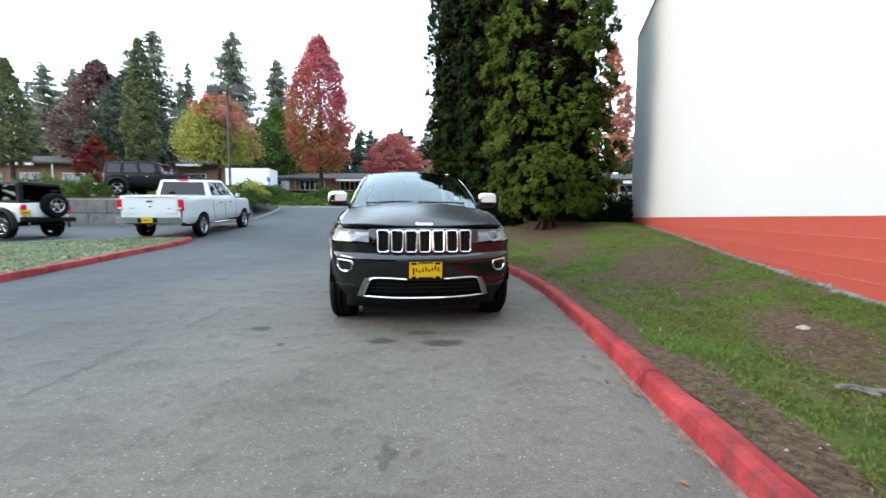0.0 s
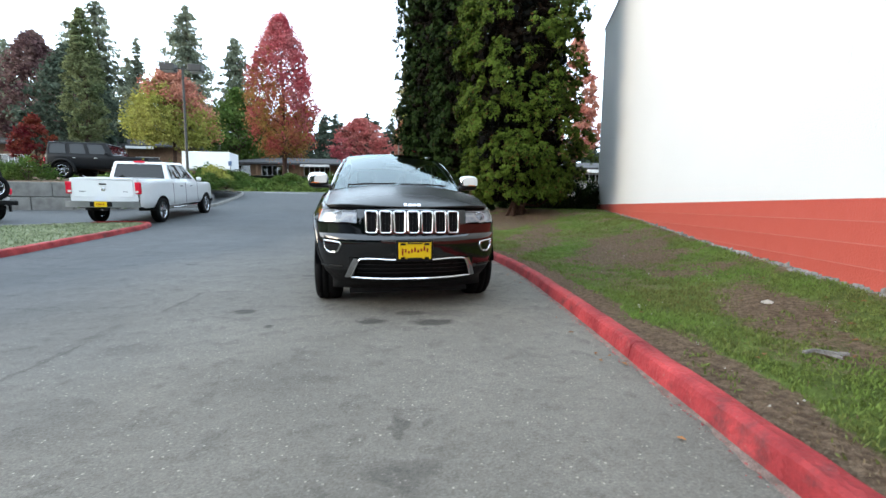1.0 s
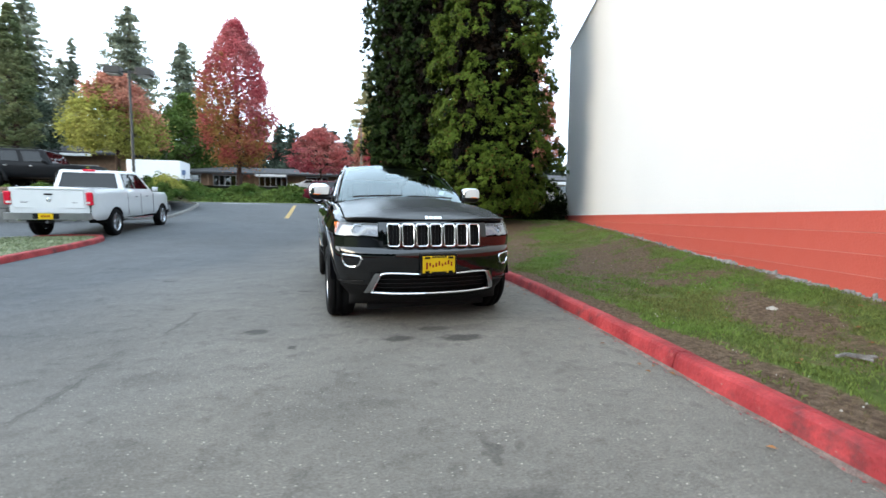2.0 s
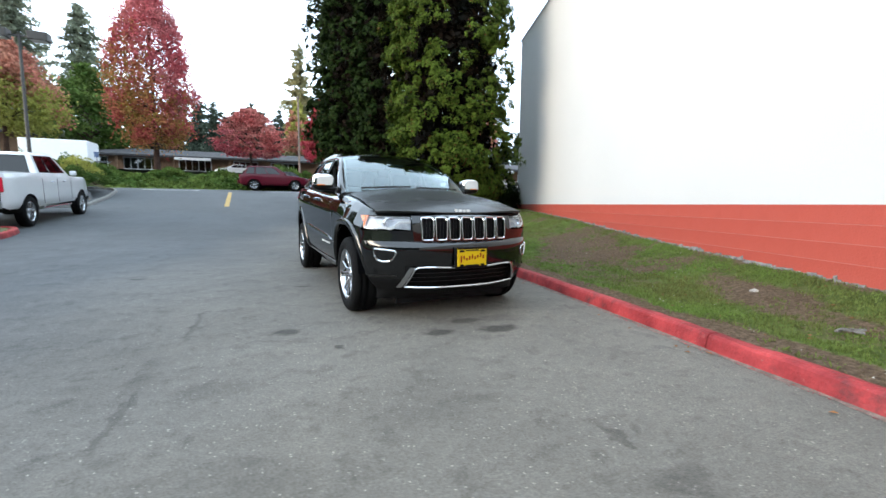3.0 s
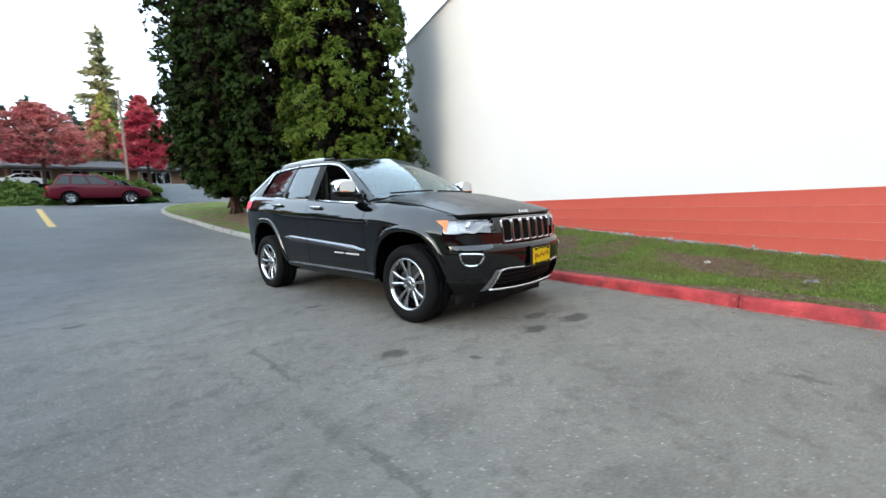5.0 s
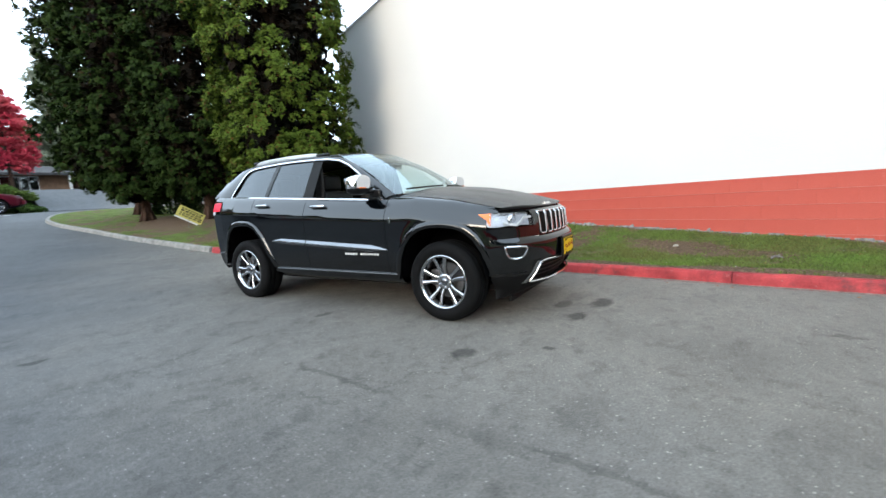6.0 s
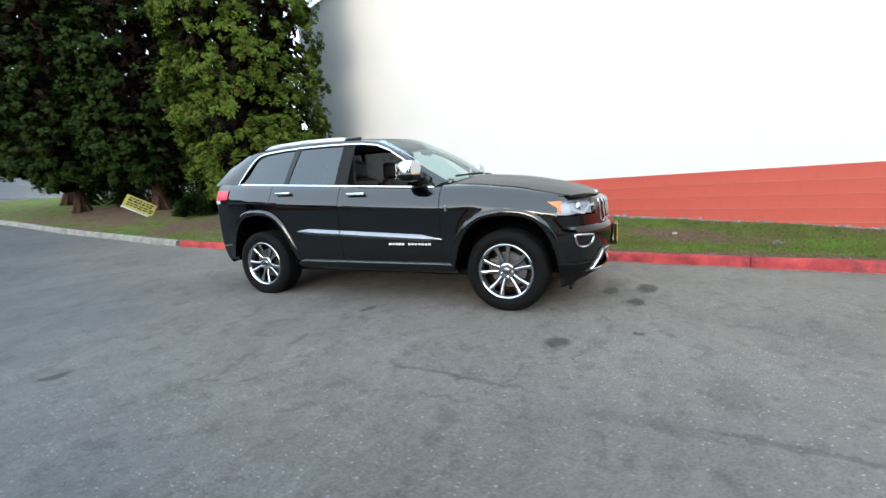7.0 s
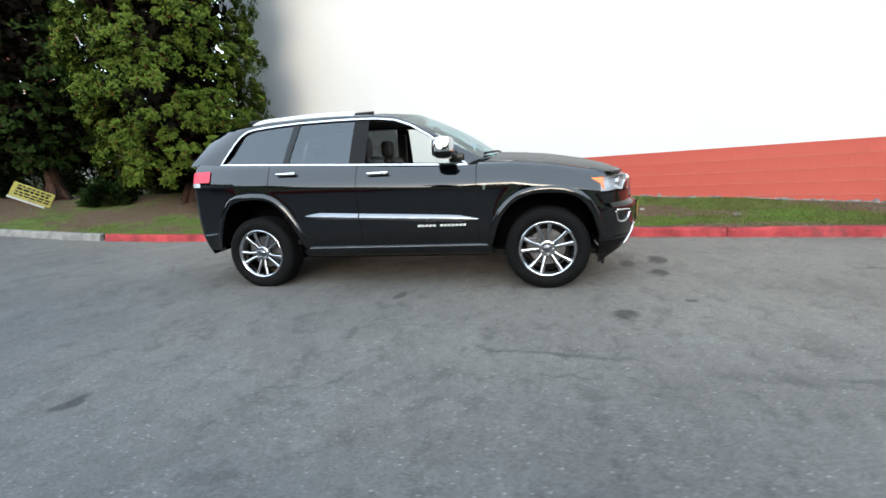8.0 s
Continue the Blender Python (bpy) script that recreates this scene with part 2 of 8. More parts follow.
def kerb_paint():
    """Red road paint on concrete: dusty pink wear and dark tyre scuffs."""
    m = mat("red_kerb_paint", (0.21, 0.017, 0.020), 0.65, var=0.35, scale=3.5, bump=0.5, bscale=35, c2=(0.31, 0.037, 0.038), fine=0.12, world_space=True)
    nt = m.node_tree
    N, L = nt.nodes, nt.links
    b = N["Principled BSDF"]
    col = b.inputs["Base Color"].links[0].from_socket
    pos = N.new("ShaderNodeNewGeometry").outputs["Position"]
    for scale, lo, hi, c, amount in ((2.6, 0.56, 0.66, (0.05, 0.022, 0.022), 0.75), (9.0, 0.62, 0.70, (0.26, 0.10, 0.09), 0.55), (38.0, 0.66, 0.72, (0.16, 0.13, 0.11), 0.7)):
        n = N.new("ShaderNodeTexNoise")
        n.inputs["Scale"].default_value, n.inputs["Detail"].default_value, n.inputs["Roughness"].default_value = scale, 7, 0.65
        L.new(pos, n.inputs["Vector"])
        r = N.new("ShaderNodeMapRange")
        r.inputs["From Min"].default_value, r.inputs["From Max"].default_value, r.inputs["To Max"].default_value = lo, hi, amount
        L.new(n.outputs["Fac"], r.inputs["Value"])
        k = N.new("ShaderNodeMixRGB")
        L.new(r.outputs["Result"], k.inputs["Fac"])
        L.new(col, k.inputs["Color1"])
        k.inputs["Color2"].default_value = (*c, 1)
        col = k.outputs["Color"]
    L.new(col, b.inputs["Base Color"])
    return m


M = {}
M["asphalt"] = asphalt_material()
M["lawn"] = lawn_material()
M["pale_turf"] = mat("pale_turf", (0.0935, 0.1155, 0.055), 0.95, var=0.25, scale=2.5, bump=0.8, bscale=60, c2=(0.165, 0.1815, 0.11), fine=0.3, world_space=True)
M["grass"] = leaf("grass_blades", (0.110, 0.118, 0.038), (0.105, 0.162, 0.036), 0.3, 0.4, scale=0.9)
M["dry_blade"] = leaf("dry_blades", (0.1, 0.075, 0.045), (0.15, 0.115, 0.065), 0.2, 0.4, scale=1.5)
M["grass_pale"] = leaf("grass_pale", (0.11, 0.1375, 0.0715), (0.1815, 0.2035, 0.1265), 0.3, 0.4, scale=1.5)
M["white_wall"] = mat("white_painted_block", (0.4401, 0.4375, 0.4297), 0.75, var=0.02, scale=0.5, bump=0.25, bscale=60, fine=0.02)
M["red_wall"] = mat("red_painted_block", (0.3121, 0.05201, 0.03537), 0.55, var=0.10, scale=0.8, bump=0.3, bscale=60, c2=(0.3537, 0.07282, 0.05201), fine=0.06)
M["mortar_red"] = mat("red_mortar", (0.3243, 0.1123, 0.08729), 0.7, var=0.1, bump=0.2)
M["mortar_white"] = mat("white_mortar", (0.4245, 0.4297, 0.4401), 0.8, var=0.05, bump=0.2)
M["wall_fill"] = mat("wall_fill", (0.532, 0.539, 0.553), 0.9, var=0.12, scale=14, bump=0.6, bscale=50)
M["concrete"] = mat("concrete", (0.1237, 0.12, 0.1125), 0.85, var=0.25, scale=3, bump=0.5, bscale=50, fine=0.15)
M["plaster"] = mat("crumbled_plaster", (0.15, 0.1425, 0.135), 0.9, var=0.4, scale=14, bump=0.8, bscale=60, fine=0.2)
M["red_kerb"] = kerb_paint()
M["grey_kerb"] = mat("grey_kerb", (0.15, 0.145, 0.135), 0.85, var=0.3, scale=5, bump=0.5, bscale=45, fine=0.15)
M["bark"] = mat("bark", (0.0375, 0.021, 0.015), 0.95, var=0.4, scale=10, bump=1.0, bscale=25, fine=0.2)
M["cedar_bright"] = leaf("cedar_bright", (0.025, 0.045, 0.009), (0.075, 0.095, 0.019), 0.14, 0.26, scale=1.6)
M["cedar_dark"] = leaf("cedar_dark", (0.0055, 0.013, 0.00375), (0.019, 0.033, 0.008), 0.1, 0.3, scale=1.6)
M["cedar_inner_shade"] = leaf("cedar_inner_shade", (0.002, 0.0025, 0.0015), (0.008, 0.005, 0.003), 0.03, 0.5, scale=1.6)
M["pole_brown"] = mat("brown_pole", (0.15, 0.11, 0.09), 0.85, var=0.2, scale=4, bump=0.4)
# haze of distance is put into these paler, greyer needles
M["fir"] = leaf("hazy_fir_needles", (0.115, 0.133, 0.09344), (0.2013, 0.2156, 0.1509), 0.45, 0.4, scale=0.3)
# copy for one fir, with low sunlight put into the needle colour
M["fir_sunlit"] = leaf("sunlit_fir_needles", (0.1552, 0.1552, 0.08625), (0.2415, 0.207, 0.09775), 0.45, 0.4, scale=0.3)
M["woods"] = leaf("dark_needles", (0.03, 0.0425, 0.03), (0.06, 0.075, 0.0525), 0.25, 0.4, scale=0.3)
M["olive_leaf"] = leaf("olive_leaf", (0.07475, 0.09488, 0.04312), (0.138, 0.1495, 0.069), 0.3, 0.4, scale=0.5)
M["gutter"] = mat("gutter_dirt", (0.135, 0.095, 0.08), 0.95, var=0.35, scale=14, bump=0.7, bscale=80, fine=0.25, world_space=True)
M["red_leaf"] = leaf("red_leaf", (0.322, 0.0525, 0.0665), (0.392, 0.133, 0.133), 0.45, 0.4, scale=0.35)
M["russet_leaf"] = leaf("russet_leaf", (0.231, 0.154, 0.042), (0.308, 0.07, 0.063), 0.45, 0.4, scale=0.5)
M["orange_leaf"] = leaf("orange_leaf", (0.35, 0.126, 0.0945), (0.406, 0.196, 0.133), 0.45, 0.35, scale=0.4)
M["yellow_leaf"] = leaf("yellow_leaf", (0.21, 0.217, 0.049), (0.294, 0.28, 0.077), 0.45, 0.35, scale=0.4)
M["green_leaf"] = leaf("green_leaf", (0.03737, 0.069, 0.0161), (0.0805, 0.115, 0.02875), 0.35, 0.4, scale=0.6)
M["coral_leaf"] = leaf("coral_leaf", (0.364, 0.084, 0.077), (0.42, 0.168, 0.14), 0.45, 0.35, scale=0.4)
M["bright_red_leaf"] = leaf("bright_red_leaf", (0.385, 0.035, 0.0595), (0.462, 0.084, 0.091), 0.45, 0.35, scale=0.4)
M["plum_leaf"] = leaf("plum_leaf", (0.0805, 0.04312, 0.046), (0.1207, 0.07475, 0.06325), 0.3, 0.4, scale=0.4)
M["maroon_leaf"] = leaf("maroon_leaf", (0.12, 0.015, 0.0225), (0.18, 0.045, 0.025), 0.35, 0.4)
M["paint_black"] = mat("black_paint", (0.0006, 0.0009, 0.0012), 0.5, var=0.05, coat=0.95, spec=0.0, coat_ior=1.6)
# paler, blurred black for bonnet and roof: sky sheen put into the paint
M["paint_sky_sheen"] = mat("sheen_black_paint", (0.009, 0.009, 0.009), 0.6, var=0.25, scale=5, coat=0.6, fine=0.1, bscale=120, spec=0.1, coat_rough=0.26, coat_ior=1.6)
M["paint_white"] = mat("white_paint", (0.5676, 0.5742, 0.5808), 0.3, var=0.02, coat=0.8)
M["paint_red"] = mat("dark_red_paint", (0.055, 0.002, 0.008), 0.45, var=0.05, coat=0.25, spec=0.1)
M["paint_navy"] = mat("dark_grey_paint", (0.004, 0.0045, 0.0055), 0.45, var=0.1, coat=0.08, spec=0.1)
M["plastic"] = mat("black_plastic", (0.003, 0.003, 0.00325), 0.6, spec=0.14, var=0.2, scale=20, bump=0.1, bscale=300)
M["liner"] = mat("felt_liner", (0.0025, 0.0025, 0.0028), 0.95, spec=0.0, var=0.2)
M["satin_black"] = mat("satin_black", (0.002, 0.002, 0.00225), 0.35, var=0.1, coat=0.0, spec=0.25)
M["rubber"] = mat("tyre_rubber", (0.0015, 0.0015, 0.001625), 0.8, spec=0.12, var=0.25, scale=12, bump=0.3, bscale=120)
M["chrome"] = mat("chrome", (0.5904, 0.5976, 0.612), 0.06, metal=1.0, var=0.02)
M["alloy"] = mat("polished_alloy", (0.3696, 0.3762, 0.3894), 0.13, metal=1.0, var=0.04)
M["rail_silver"] = mat("satin_rail", (0.62, 0.63, 0.65), 0.42, metal=0.85, var=0.03)
M["dark_chrome"] = mat("dark_chrome", (0.18, 0.186, 0.198), 0.2, metal=1.0, var=0.05)
M["bumper_steel"] = mat("bumper_steel", (0.21, 0.215, 0.22), 0.35, metal=0.7, var=0.1)
M["steel_dark"] = mat("dark_steel", (0.10, 0.10, 0.105), 0.5, metal=0.9, var=0.2, scale=20)
M["lamp_silver"] = mat("lamp_reflector", (0.368, 0.384, 0.408), 0.4, metal=0.3, var=0.2, scale=30)
M["galv"] = mat("galvanised_steel", (0.15, 0.155, 0.16), 0.5, metal=0.7, var=0.2)
M["bronze"] = mat("dark_bronze_paint", (0.035, 0.0325, 0.03), 0.5, var=0.1)
M["glass_tint"] = glass("tinted_glass", (0.5, 0.55, 0.58), 0.14, 1.72, (0.92, 0.97, 1.0))
M["glass_clear"] = glass("windscreen_glass", (0.70, 0.95, 0.98), 0.76, 2.05, (0.88, 0.98, 1.0))
M["glass_side"] = glass("clear_side_glass", (0.92, 0.98, 0.97), 0.9, 1.52)
M["glass_far"] = glass("dark_car_glass", (0.5, 0.55, 0.58), 0.05, 1.45)
M["lens"] = glass("lamp_lens", (0.95, 0.97, 1.0), 0.9)
M["amber"] = mat("amber_reflector", (0.5625, 0.12, 0.0075), 0.15, var=0.1, scale=60, coat=1.0)
M["tail_red"] = mat("red_tail_lamp", (0.465, 0.0075, 0.02625), 0.25, var=0.1, scale=60, coat=0.35, spec=0.2)
M["yellow_plate"] = mat("yellow_plate", (0.528, 0.3432, 0.0066), 0.4, var=0.04)
M["red_ink"] = mat("red_ink", (0.175, 0.01, 0.005), 0.5, var=0.05)
M["black_ink"] = mat("black_ink", (0.0075, 0.0075, 0.0075), 0.5, var=0.05)
M["leather"] = mat("dark_leather", (0.0175, 0.015, 0.014), 0.45, var=0.15, bump=0.15, bscale=200)
M["leather_tan"] = mat("pale_headliner", (0.204, 0.192, 0.174), 0.8, var=0.06, bump=0.1, bscale=200)
M["yellow_line"] = mat("worn_yellow_road_paint", (0.275, 0.18, 0.05), 0.7, var=0.3, scale=12, fine=0.2, bscale=60)
M["white_line"] = mat("worn_white_road_paint", (0.3, 0.3, 0.29), 0.7, var=0.25, scale=12, fine=0.2, bscale=60)
M["sign_yellow"] = mat("faded_yellow_sign", (0.372, 0.33, 0.09), 0.5, var=0.1)
M["roof_shingle"] = mat("dark_shingle", (0.0375, 0.0365, 0.0375), 0.9, var=0.3, scale=3, bump=0.5, bscale=20, fine=0.2)
M["brick_tan"] = mat("tan_wall", (0.15, 0.09, 0.055), 0.85, var=0.2, scale=2, fine=0.15)
M["trim_white"] = mat("white_trim", (0.4752, 0.4752, 0.462), 0.5, var=0.06)
M["purple"] = mat("purple_sign", (0.08, 0.025, 0.2), 0.5)
M["blue_sign"] = mat("blue_sign", (0.06, 0.09, 0.16), 0.4)
M["stone"] = mat("pale_stone", (0.3, 0.276, 0.24), 0.9, var=0.2, scale=10, bump=0.5)
M["wood_grey"] = mat("weathered_wood", (0.13, 0.12, 0.1125), 0.9, var=0.35, scale=12, bump=0.8, bscale=50, fine=0.2)
M["litter"] = mat("fallen_leaf", (0.16, 0.07, 0.025), 0.8, var=0.4, scale=8)

# ---- building helpers ----
def mesh_of(name, verts, faces, smooth=False):
    me = bpy.data.meshes.new(name)
    me.from_pydata([tuple(v) for v in verts], [], [tuple(f) for f in faces])
    if smooth:
        me.polygons.foreach_set("use_smooth", [True] * len(me.polygons))
    me.update()
    return me


def put(name, me, material, parent=None, label=""):
    """Links a mesh as one object, at top level or as a part under its thing."""
    ob = new(name, me)
    if material is not None and not me.materials:
        me.materials.append(material)
    if parent is not None:
        ob.parent = parent
    if label:
        tagged(ob, label)
    return ob


def outward(ob, centre):
    """Turns every face of a pane away from a centre, so that glass knows its outer side."""
    c = Vector(centre)
    b = bmesh.new()
    b.from_mesh(ob.data)
    b.normal_update()
    turned = [f for f in b.faces if f.normal.dot(f.calc_center_median() - c) < 0]
    if turned:
        bmesh.ops.reverse_faces(b, faces=turned)
    b.to_mesh(ob.data)
    b.free()
    return ob


def part(name, bm, material, parent, label="", smooth=False):
    """Links a bmesh as one mesh object under a thing or under a part."""
    me = bpy.data.meshes.new(name)
    bmesh.ops.recalc_face_normals(bm, faces=bm.faces)
    if smooth:
        for f in bm.faces:
            f.smooth = True
    bm.to_mesh(me)
    bm.free()
    return put(name, me, material, parent, label)


def thing(name, label, category, m=None, group="", kind=""):
    ob = new(name)
    ob.empty_display_size = 0.2
    tagged(ob, label, category, group, kind)
    if m is not None:
        ob.matrix_world = m
    return ob


def box_bm(sx, sy, sz, at=(0, 0, 0), bevel=0.0, seg=2, bm=None, rot=None):
    """A bevelled block of the given size, its centre at 'at'."""
    b = bmesh.new()
    bmesh.ops.create_cube(b, size=1)
    bmesh.ops.scale(b, vec=(sx, sy, sz), verts=b.verts)
    if bevel:
        bmesh.ops.bevel(b, geom=b.edges, offset=bevel, segments=seg, affect="EDGES", profile=0.5)
    if rot is not None:
        bmesh.ops.transform(b, matrix=rot, verts=b.verts)
    bmesh.ops.translate(b, vec=at, verts=b.verts)
    if bm is None:
        return b
    return joined(bm, b)


def joined(bm, other):
    me = bpy.data.meshes.new("tmp")
    other.to_mesh(me)
    other.free()
    bm.from_mesh(me)
    bpy.data.meshes.remove(me)
    return bm


def cyl_bm(r, h, at=(0, 0, 0), axis="Z", seg=20, r2=None, bm=None):
    b = bmesh.new()
    bmesh.ops.create_cone(b, cap_ends=True, segments=seg, radius1=r, radius2=r if r2 is None else r2, depth=h)
    if axis == "Y":
        bmesh.ops.rotate(b, cent=(0, 0, 0), matrix=Matrix.Rotation(radians(90), 3, "X"), verts=b.verts)
    if axis == "X":
        bmesh.ops.rotate(b, cent=(0, 0, 0), matrix=Matrix.Rotation(radians(90), 3, "Y"), verts=b.verts)
    bmesh.ops.translate(b, vec=at, verts=b.verts)
    if bm is None:
        return b
    return joined(bm, b)


def sweep(points, radius=None, profile=None, closed=False, up=(0, 0, 1), caps=True):
    """A bmesh tube along points. profile: 2D outline in (side, up); radius: a round one."""
    if profile is None:
        profile = [(radius * math.cos(a), radius * math.sin(a)) for a in np.linspace(0, 2 * math.pi, 8, endpoint=False)]
    P = [Vector(p) for p in points]
    n, k = len(P), len(profile)
    bm = bmesh.new()
    rings = []
    for i, p in enumerate(P):
        a = P[(i - 1) % n] if (i > 0 or closed) else P[i]
        z = P[(i + 1) % n] if (i < n - 1 or closed) else P[i]
        d = (z - a).normalized()
        side = d.cross(Vector(up))
        side = side.normalized() if side.length > 1e-6 else Vector((1, 0, 0))
        u = side.cross(d).normalized()
        rings.append([bm.verts.new(p + side * s + u * t) for s, t in profile])
    for i in range(n if closed else n - 1):
        A, B = rings[i], rings[(i + 1) % n]
        for j in range(k):
            bm.faces.new((A[j], A[(j + 1) % k], B[(j + 1) % k], B[j]))
    if caps and not closed:
        bm.faces.new(rings[0])
        bm.faces.new(list(reversed(rings[-1])))
    return bm


def smooth_line(pts, step):
    """A smooth line through plan points, cut into even steps."""
    P = np.array(pts, float)
    t = np.concatenate([[0], np.cumsum(np.linalg.norm(np.diff(P, axis=0), axis=1))])
    s = np.arange(0, t[-1], step)
    # cardinal interpolation
    out = []
    tang = np.gradient(P, t, axis=0)
    for v in list(s) + [t[-1]]:
        i = min(max(np.searchsorted(t, v) - 1, 0), len(t) - 2)
        h = t[i + 1] - t[i]
        x = (v - t[i]) / h
        out.append((2 * x**3 - 3 * x**2 + 1) * P[i] + (x**3 - 2 * x**2 + x) * h * tang[i] + (-2 * x**3 + 3 * x**2) * P[i + 1] + (x**3 - x**2) * h * tang[i + 1])
    return np.array(out)


# ---- the lie of the land: level at the car, then a ramp up to the street ----
_gy = np.linspace(-120, 500, 6201)
_gz = np.interp(_gy, (-120, 4.5, 8, 12, 14, 17.5, 24, 31, 40, 500), (0, 0, 0.05, 0.2, 0.31, 0.54, 1.12, 1.85, 2.15, 2.3))
_ker = np.exp(-0.5 * (np.arange(-30, 31) / 10.0) ** 2)
_gz = np.convolve(np.pad(_gz, 30, mode="edge"), _ker / _ker.sum(), mode="valid")


def ground_z(y):
    return np.interp(y, _gy, _gz)


KERB_LINE = smooth_line([(0.6, -14), (0.85, -6), (1.10, -1), (1.27, 1.2), (1.42, 2.9), (1.55, 4.4), (1.62, 6.2), (1.42, 8.2), (1.0, 10), (0.68, 11.4), (0.5, 13), (0.38, 15.5), (0.2, 18), (0.0, 21), (-0.25, 24), (-0.1, 26.5), (0.9, 28.8), (3, 30), (8, 30.4), (30, 30.5)], 0.12)
ISLAND_LINE = smooth_line([(-4.6, -6), (-5.4, 0), (-6.3, 5), (-6.75, 7), (-7.1, 9.5), (-7.35, 12), (-7.5, 13.2), (-7.8, 13.9), (-8.5, 14.1), (-10.5, 12.9), (-14, 11.0), (-24, 8)], 0.12)


def ground():
    """One sheet of asphalt from under the camera to the horizon."""
    xs = np.concatenate([[-900, -400, -200, -100, -60], np.linspace(-40, 40, 81), [60, 100, 200, 400, 900]])
    ys = np.concatenate([[-900, -400, -150, -60], np.linspace(-30, 60, 181), [80, 120, 200, 400, 900]])
    V = [(x, y, float(ground_z(y))) for y in ys for x in xs]
    n = len(xs)
    F = [(j * n + i, j * n + i + 1, (j + 1) * n + i + 1, (j + 1) * n + i) for j in range(len(ys) - 1) for i in range(n - 1)]
    ob = put("ground", mesh_of("ground", V, F, True), M["asphalt"])
    tagged(ob, "worn grey asphalt drive rising to a street", "asphalt", kind="structure")


ground()

# where the wall's foot runs, and how high the turf banks up beside it
WALL_ANGLE = radians(16.4)
WALL_AT = Vector((4.08, 3.78, 0))
WALL_DIR = Vector((math.sin(WALL_ANGLE), math.cos(WALL_ANGLE), 0))
WALL_OUT = Vector((-math.cos(WALL_ANGLE), math.sin(WALL_ANGLE), 0))


def kerb_x(y):
    k = KERB_LINE[:345]
    return np.interp(y, k[:, 1], k[:, 0])


def lawn_z(x, y, d):
    """Height of the turf, d metres in from the kerb's back."""
    m = np.interp(y, (-10, 0.2, 3.3, 6, 9.4, 14, 18, 25, 30), (0.06, 0.08, 0.22, 0.32, 0.46, 0.48, 0.30, 0.15, 0.0))
    w = np.interp(y, (-10, 0.2, 3.4, 6, 9.4, 13, 17, 30), (1.2, 1.6, 2.3, 2.9, 4.0, 5.5, 2.6, 2.5))
    s = np.clip(d / w, 0, 1)
    k = np.interp(y, (9, 14), (3.5, 1.6))
    return ground_z(y) + 0.112 + m * s**k


def inside(px, py, poly):
    """Even-odd test of points against a closed plan polygon."""
    r = np.zeros(len(px), bool)
    a = np.array(poly)
    b = np.roll(a, -1, 0)
    for (x1, y1), (x2, y2) in zip(a, b):
        hit = ((y1 > py) != (y2 > py)) & (px < (x2 - x1) * (py - y1) / (y2 - y1 + 1e-12) + x1)
        r ^= hit
    return r


def offset_line(line, d):
    t = np.gradient(line, axis=0)
    t /= np.linalg.norm(t, axis=1)[:, None]
    return line + np.stack([t[:, 1], -t[:, 0]], 1) * d


def kerb(name, line, d, part_from, part_to, material, label):
    """A cast kerb with a battered face and a rounded, worn top edge, swept along its line."""
    seg = line[part_from : part_to + 1].copy()
    seg[-1] = seg[-2] + (seg[-1] - seg[-2]) * 0.93
    t = np.gradient(line, axis=0)[part_from : part_to + 1]
    t /= np.linalg.norm(t, axis=1)[:, None]
    nrm = np.stack([t[:, 1], -t[:, 0]], 1) * d
    prof = [(0.0, -0.1), (0.0, 0.0), (0.016, 0.072), (0.026, 0.104), (0.042, 0.121), (0.07, 0.128), (0.128, 0.126), (0.146, 0.114), (0.15, -0.1)]
    V, F = [], []
    k = len(prof)
    rnd = random.Random(3)
    for i, (p, nn) in enumerate(zip(seg, nrm)):
        z0 = float(ground_z(p[1]))
        wob = 0.006 * noise.noise(Vector((p[0] * 2.3, p[1] * 2.3, 1)))
        for j, (o, h) in enumerate(prof):
            chip = 0.004 * rnd.uniform(-1, 1) if 2 <= j <= 6 else 0
            V.append((p[0] + nn[0] * (o + wob), p[1] + nn[1] * (o + wob), z0 + h + chip + wob * 0.5))
    for i in range(len(seg) - 1):
        for j in range(k - 1):
            F.append((i * k + j, i * k + j + 1, (i + 1) * k + j + 1, (i + 1) * k + j))
    F.append(tuple(range(k)))
    F.append(tuple(range((len(seg) - 1) * k, len(seg) * k)))
    me = mesh_of(name, V, F, False)
    b = bmesh.new()
    b.from_mesh(me)
    bmesh.ops.recalc_face_normals(b, faces=b.faces)
    b.to_mesh(me)
    b.free()
    tagged(put(name, me, material), label, "kerb", kind="structure")


def kerb_run(name, line, d, cuts, material, label):
    for a, b in zip(cuts[:-1], cuts[1:]):
        kerb(name, line, d, a, b, material, label)


_ki = lambda y: int(np.argmin(np.abs(KERB_LINE[:345, 1] - y)))
kerb_run("kerb", KERB_LINE, 1, [0, _ki(-8), _ki(-3), _ki(-0.2), _ki(2.62), _ki(5.1), _ki(7.8), _ki(10.4), _ki(12.85)], M["red_kerb"], "red-painted cast concrete kerb, scuffed and chipped")
kerb_run("kerb", KERB_LINE, 1, [_ki(12.85) + 1, _ki(15.4), _ki(18.4), _ki(21.5), _ki(24.4), _ki(27.5), len(KERB_LINE)], M["grey_kerb"], "bare grey concrete kerb beside the turf")
_ii = int(np.argmin(np.abs(ISLAND_LINE[:220, 1] - 13.75)))
kerb_run("kerb", ISLAND_LINE, -1, [0, 50, 80, 108, 135, _ii], M["red_kerb"], "red-painted kerb round a turf island")
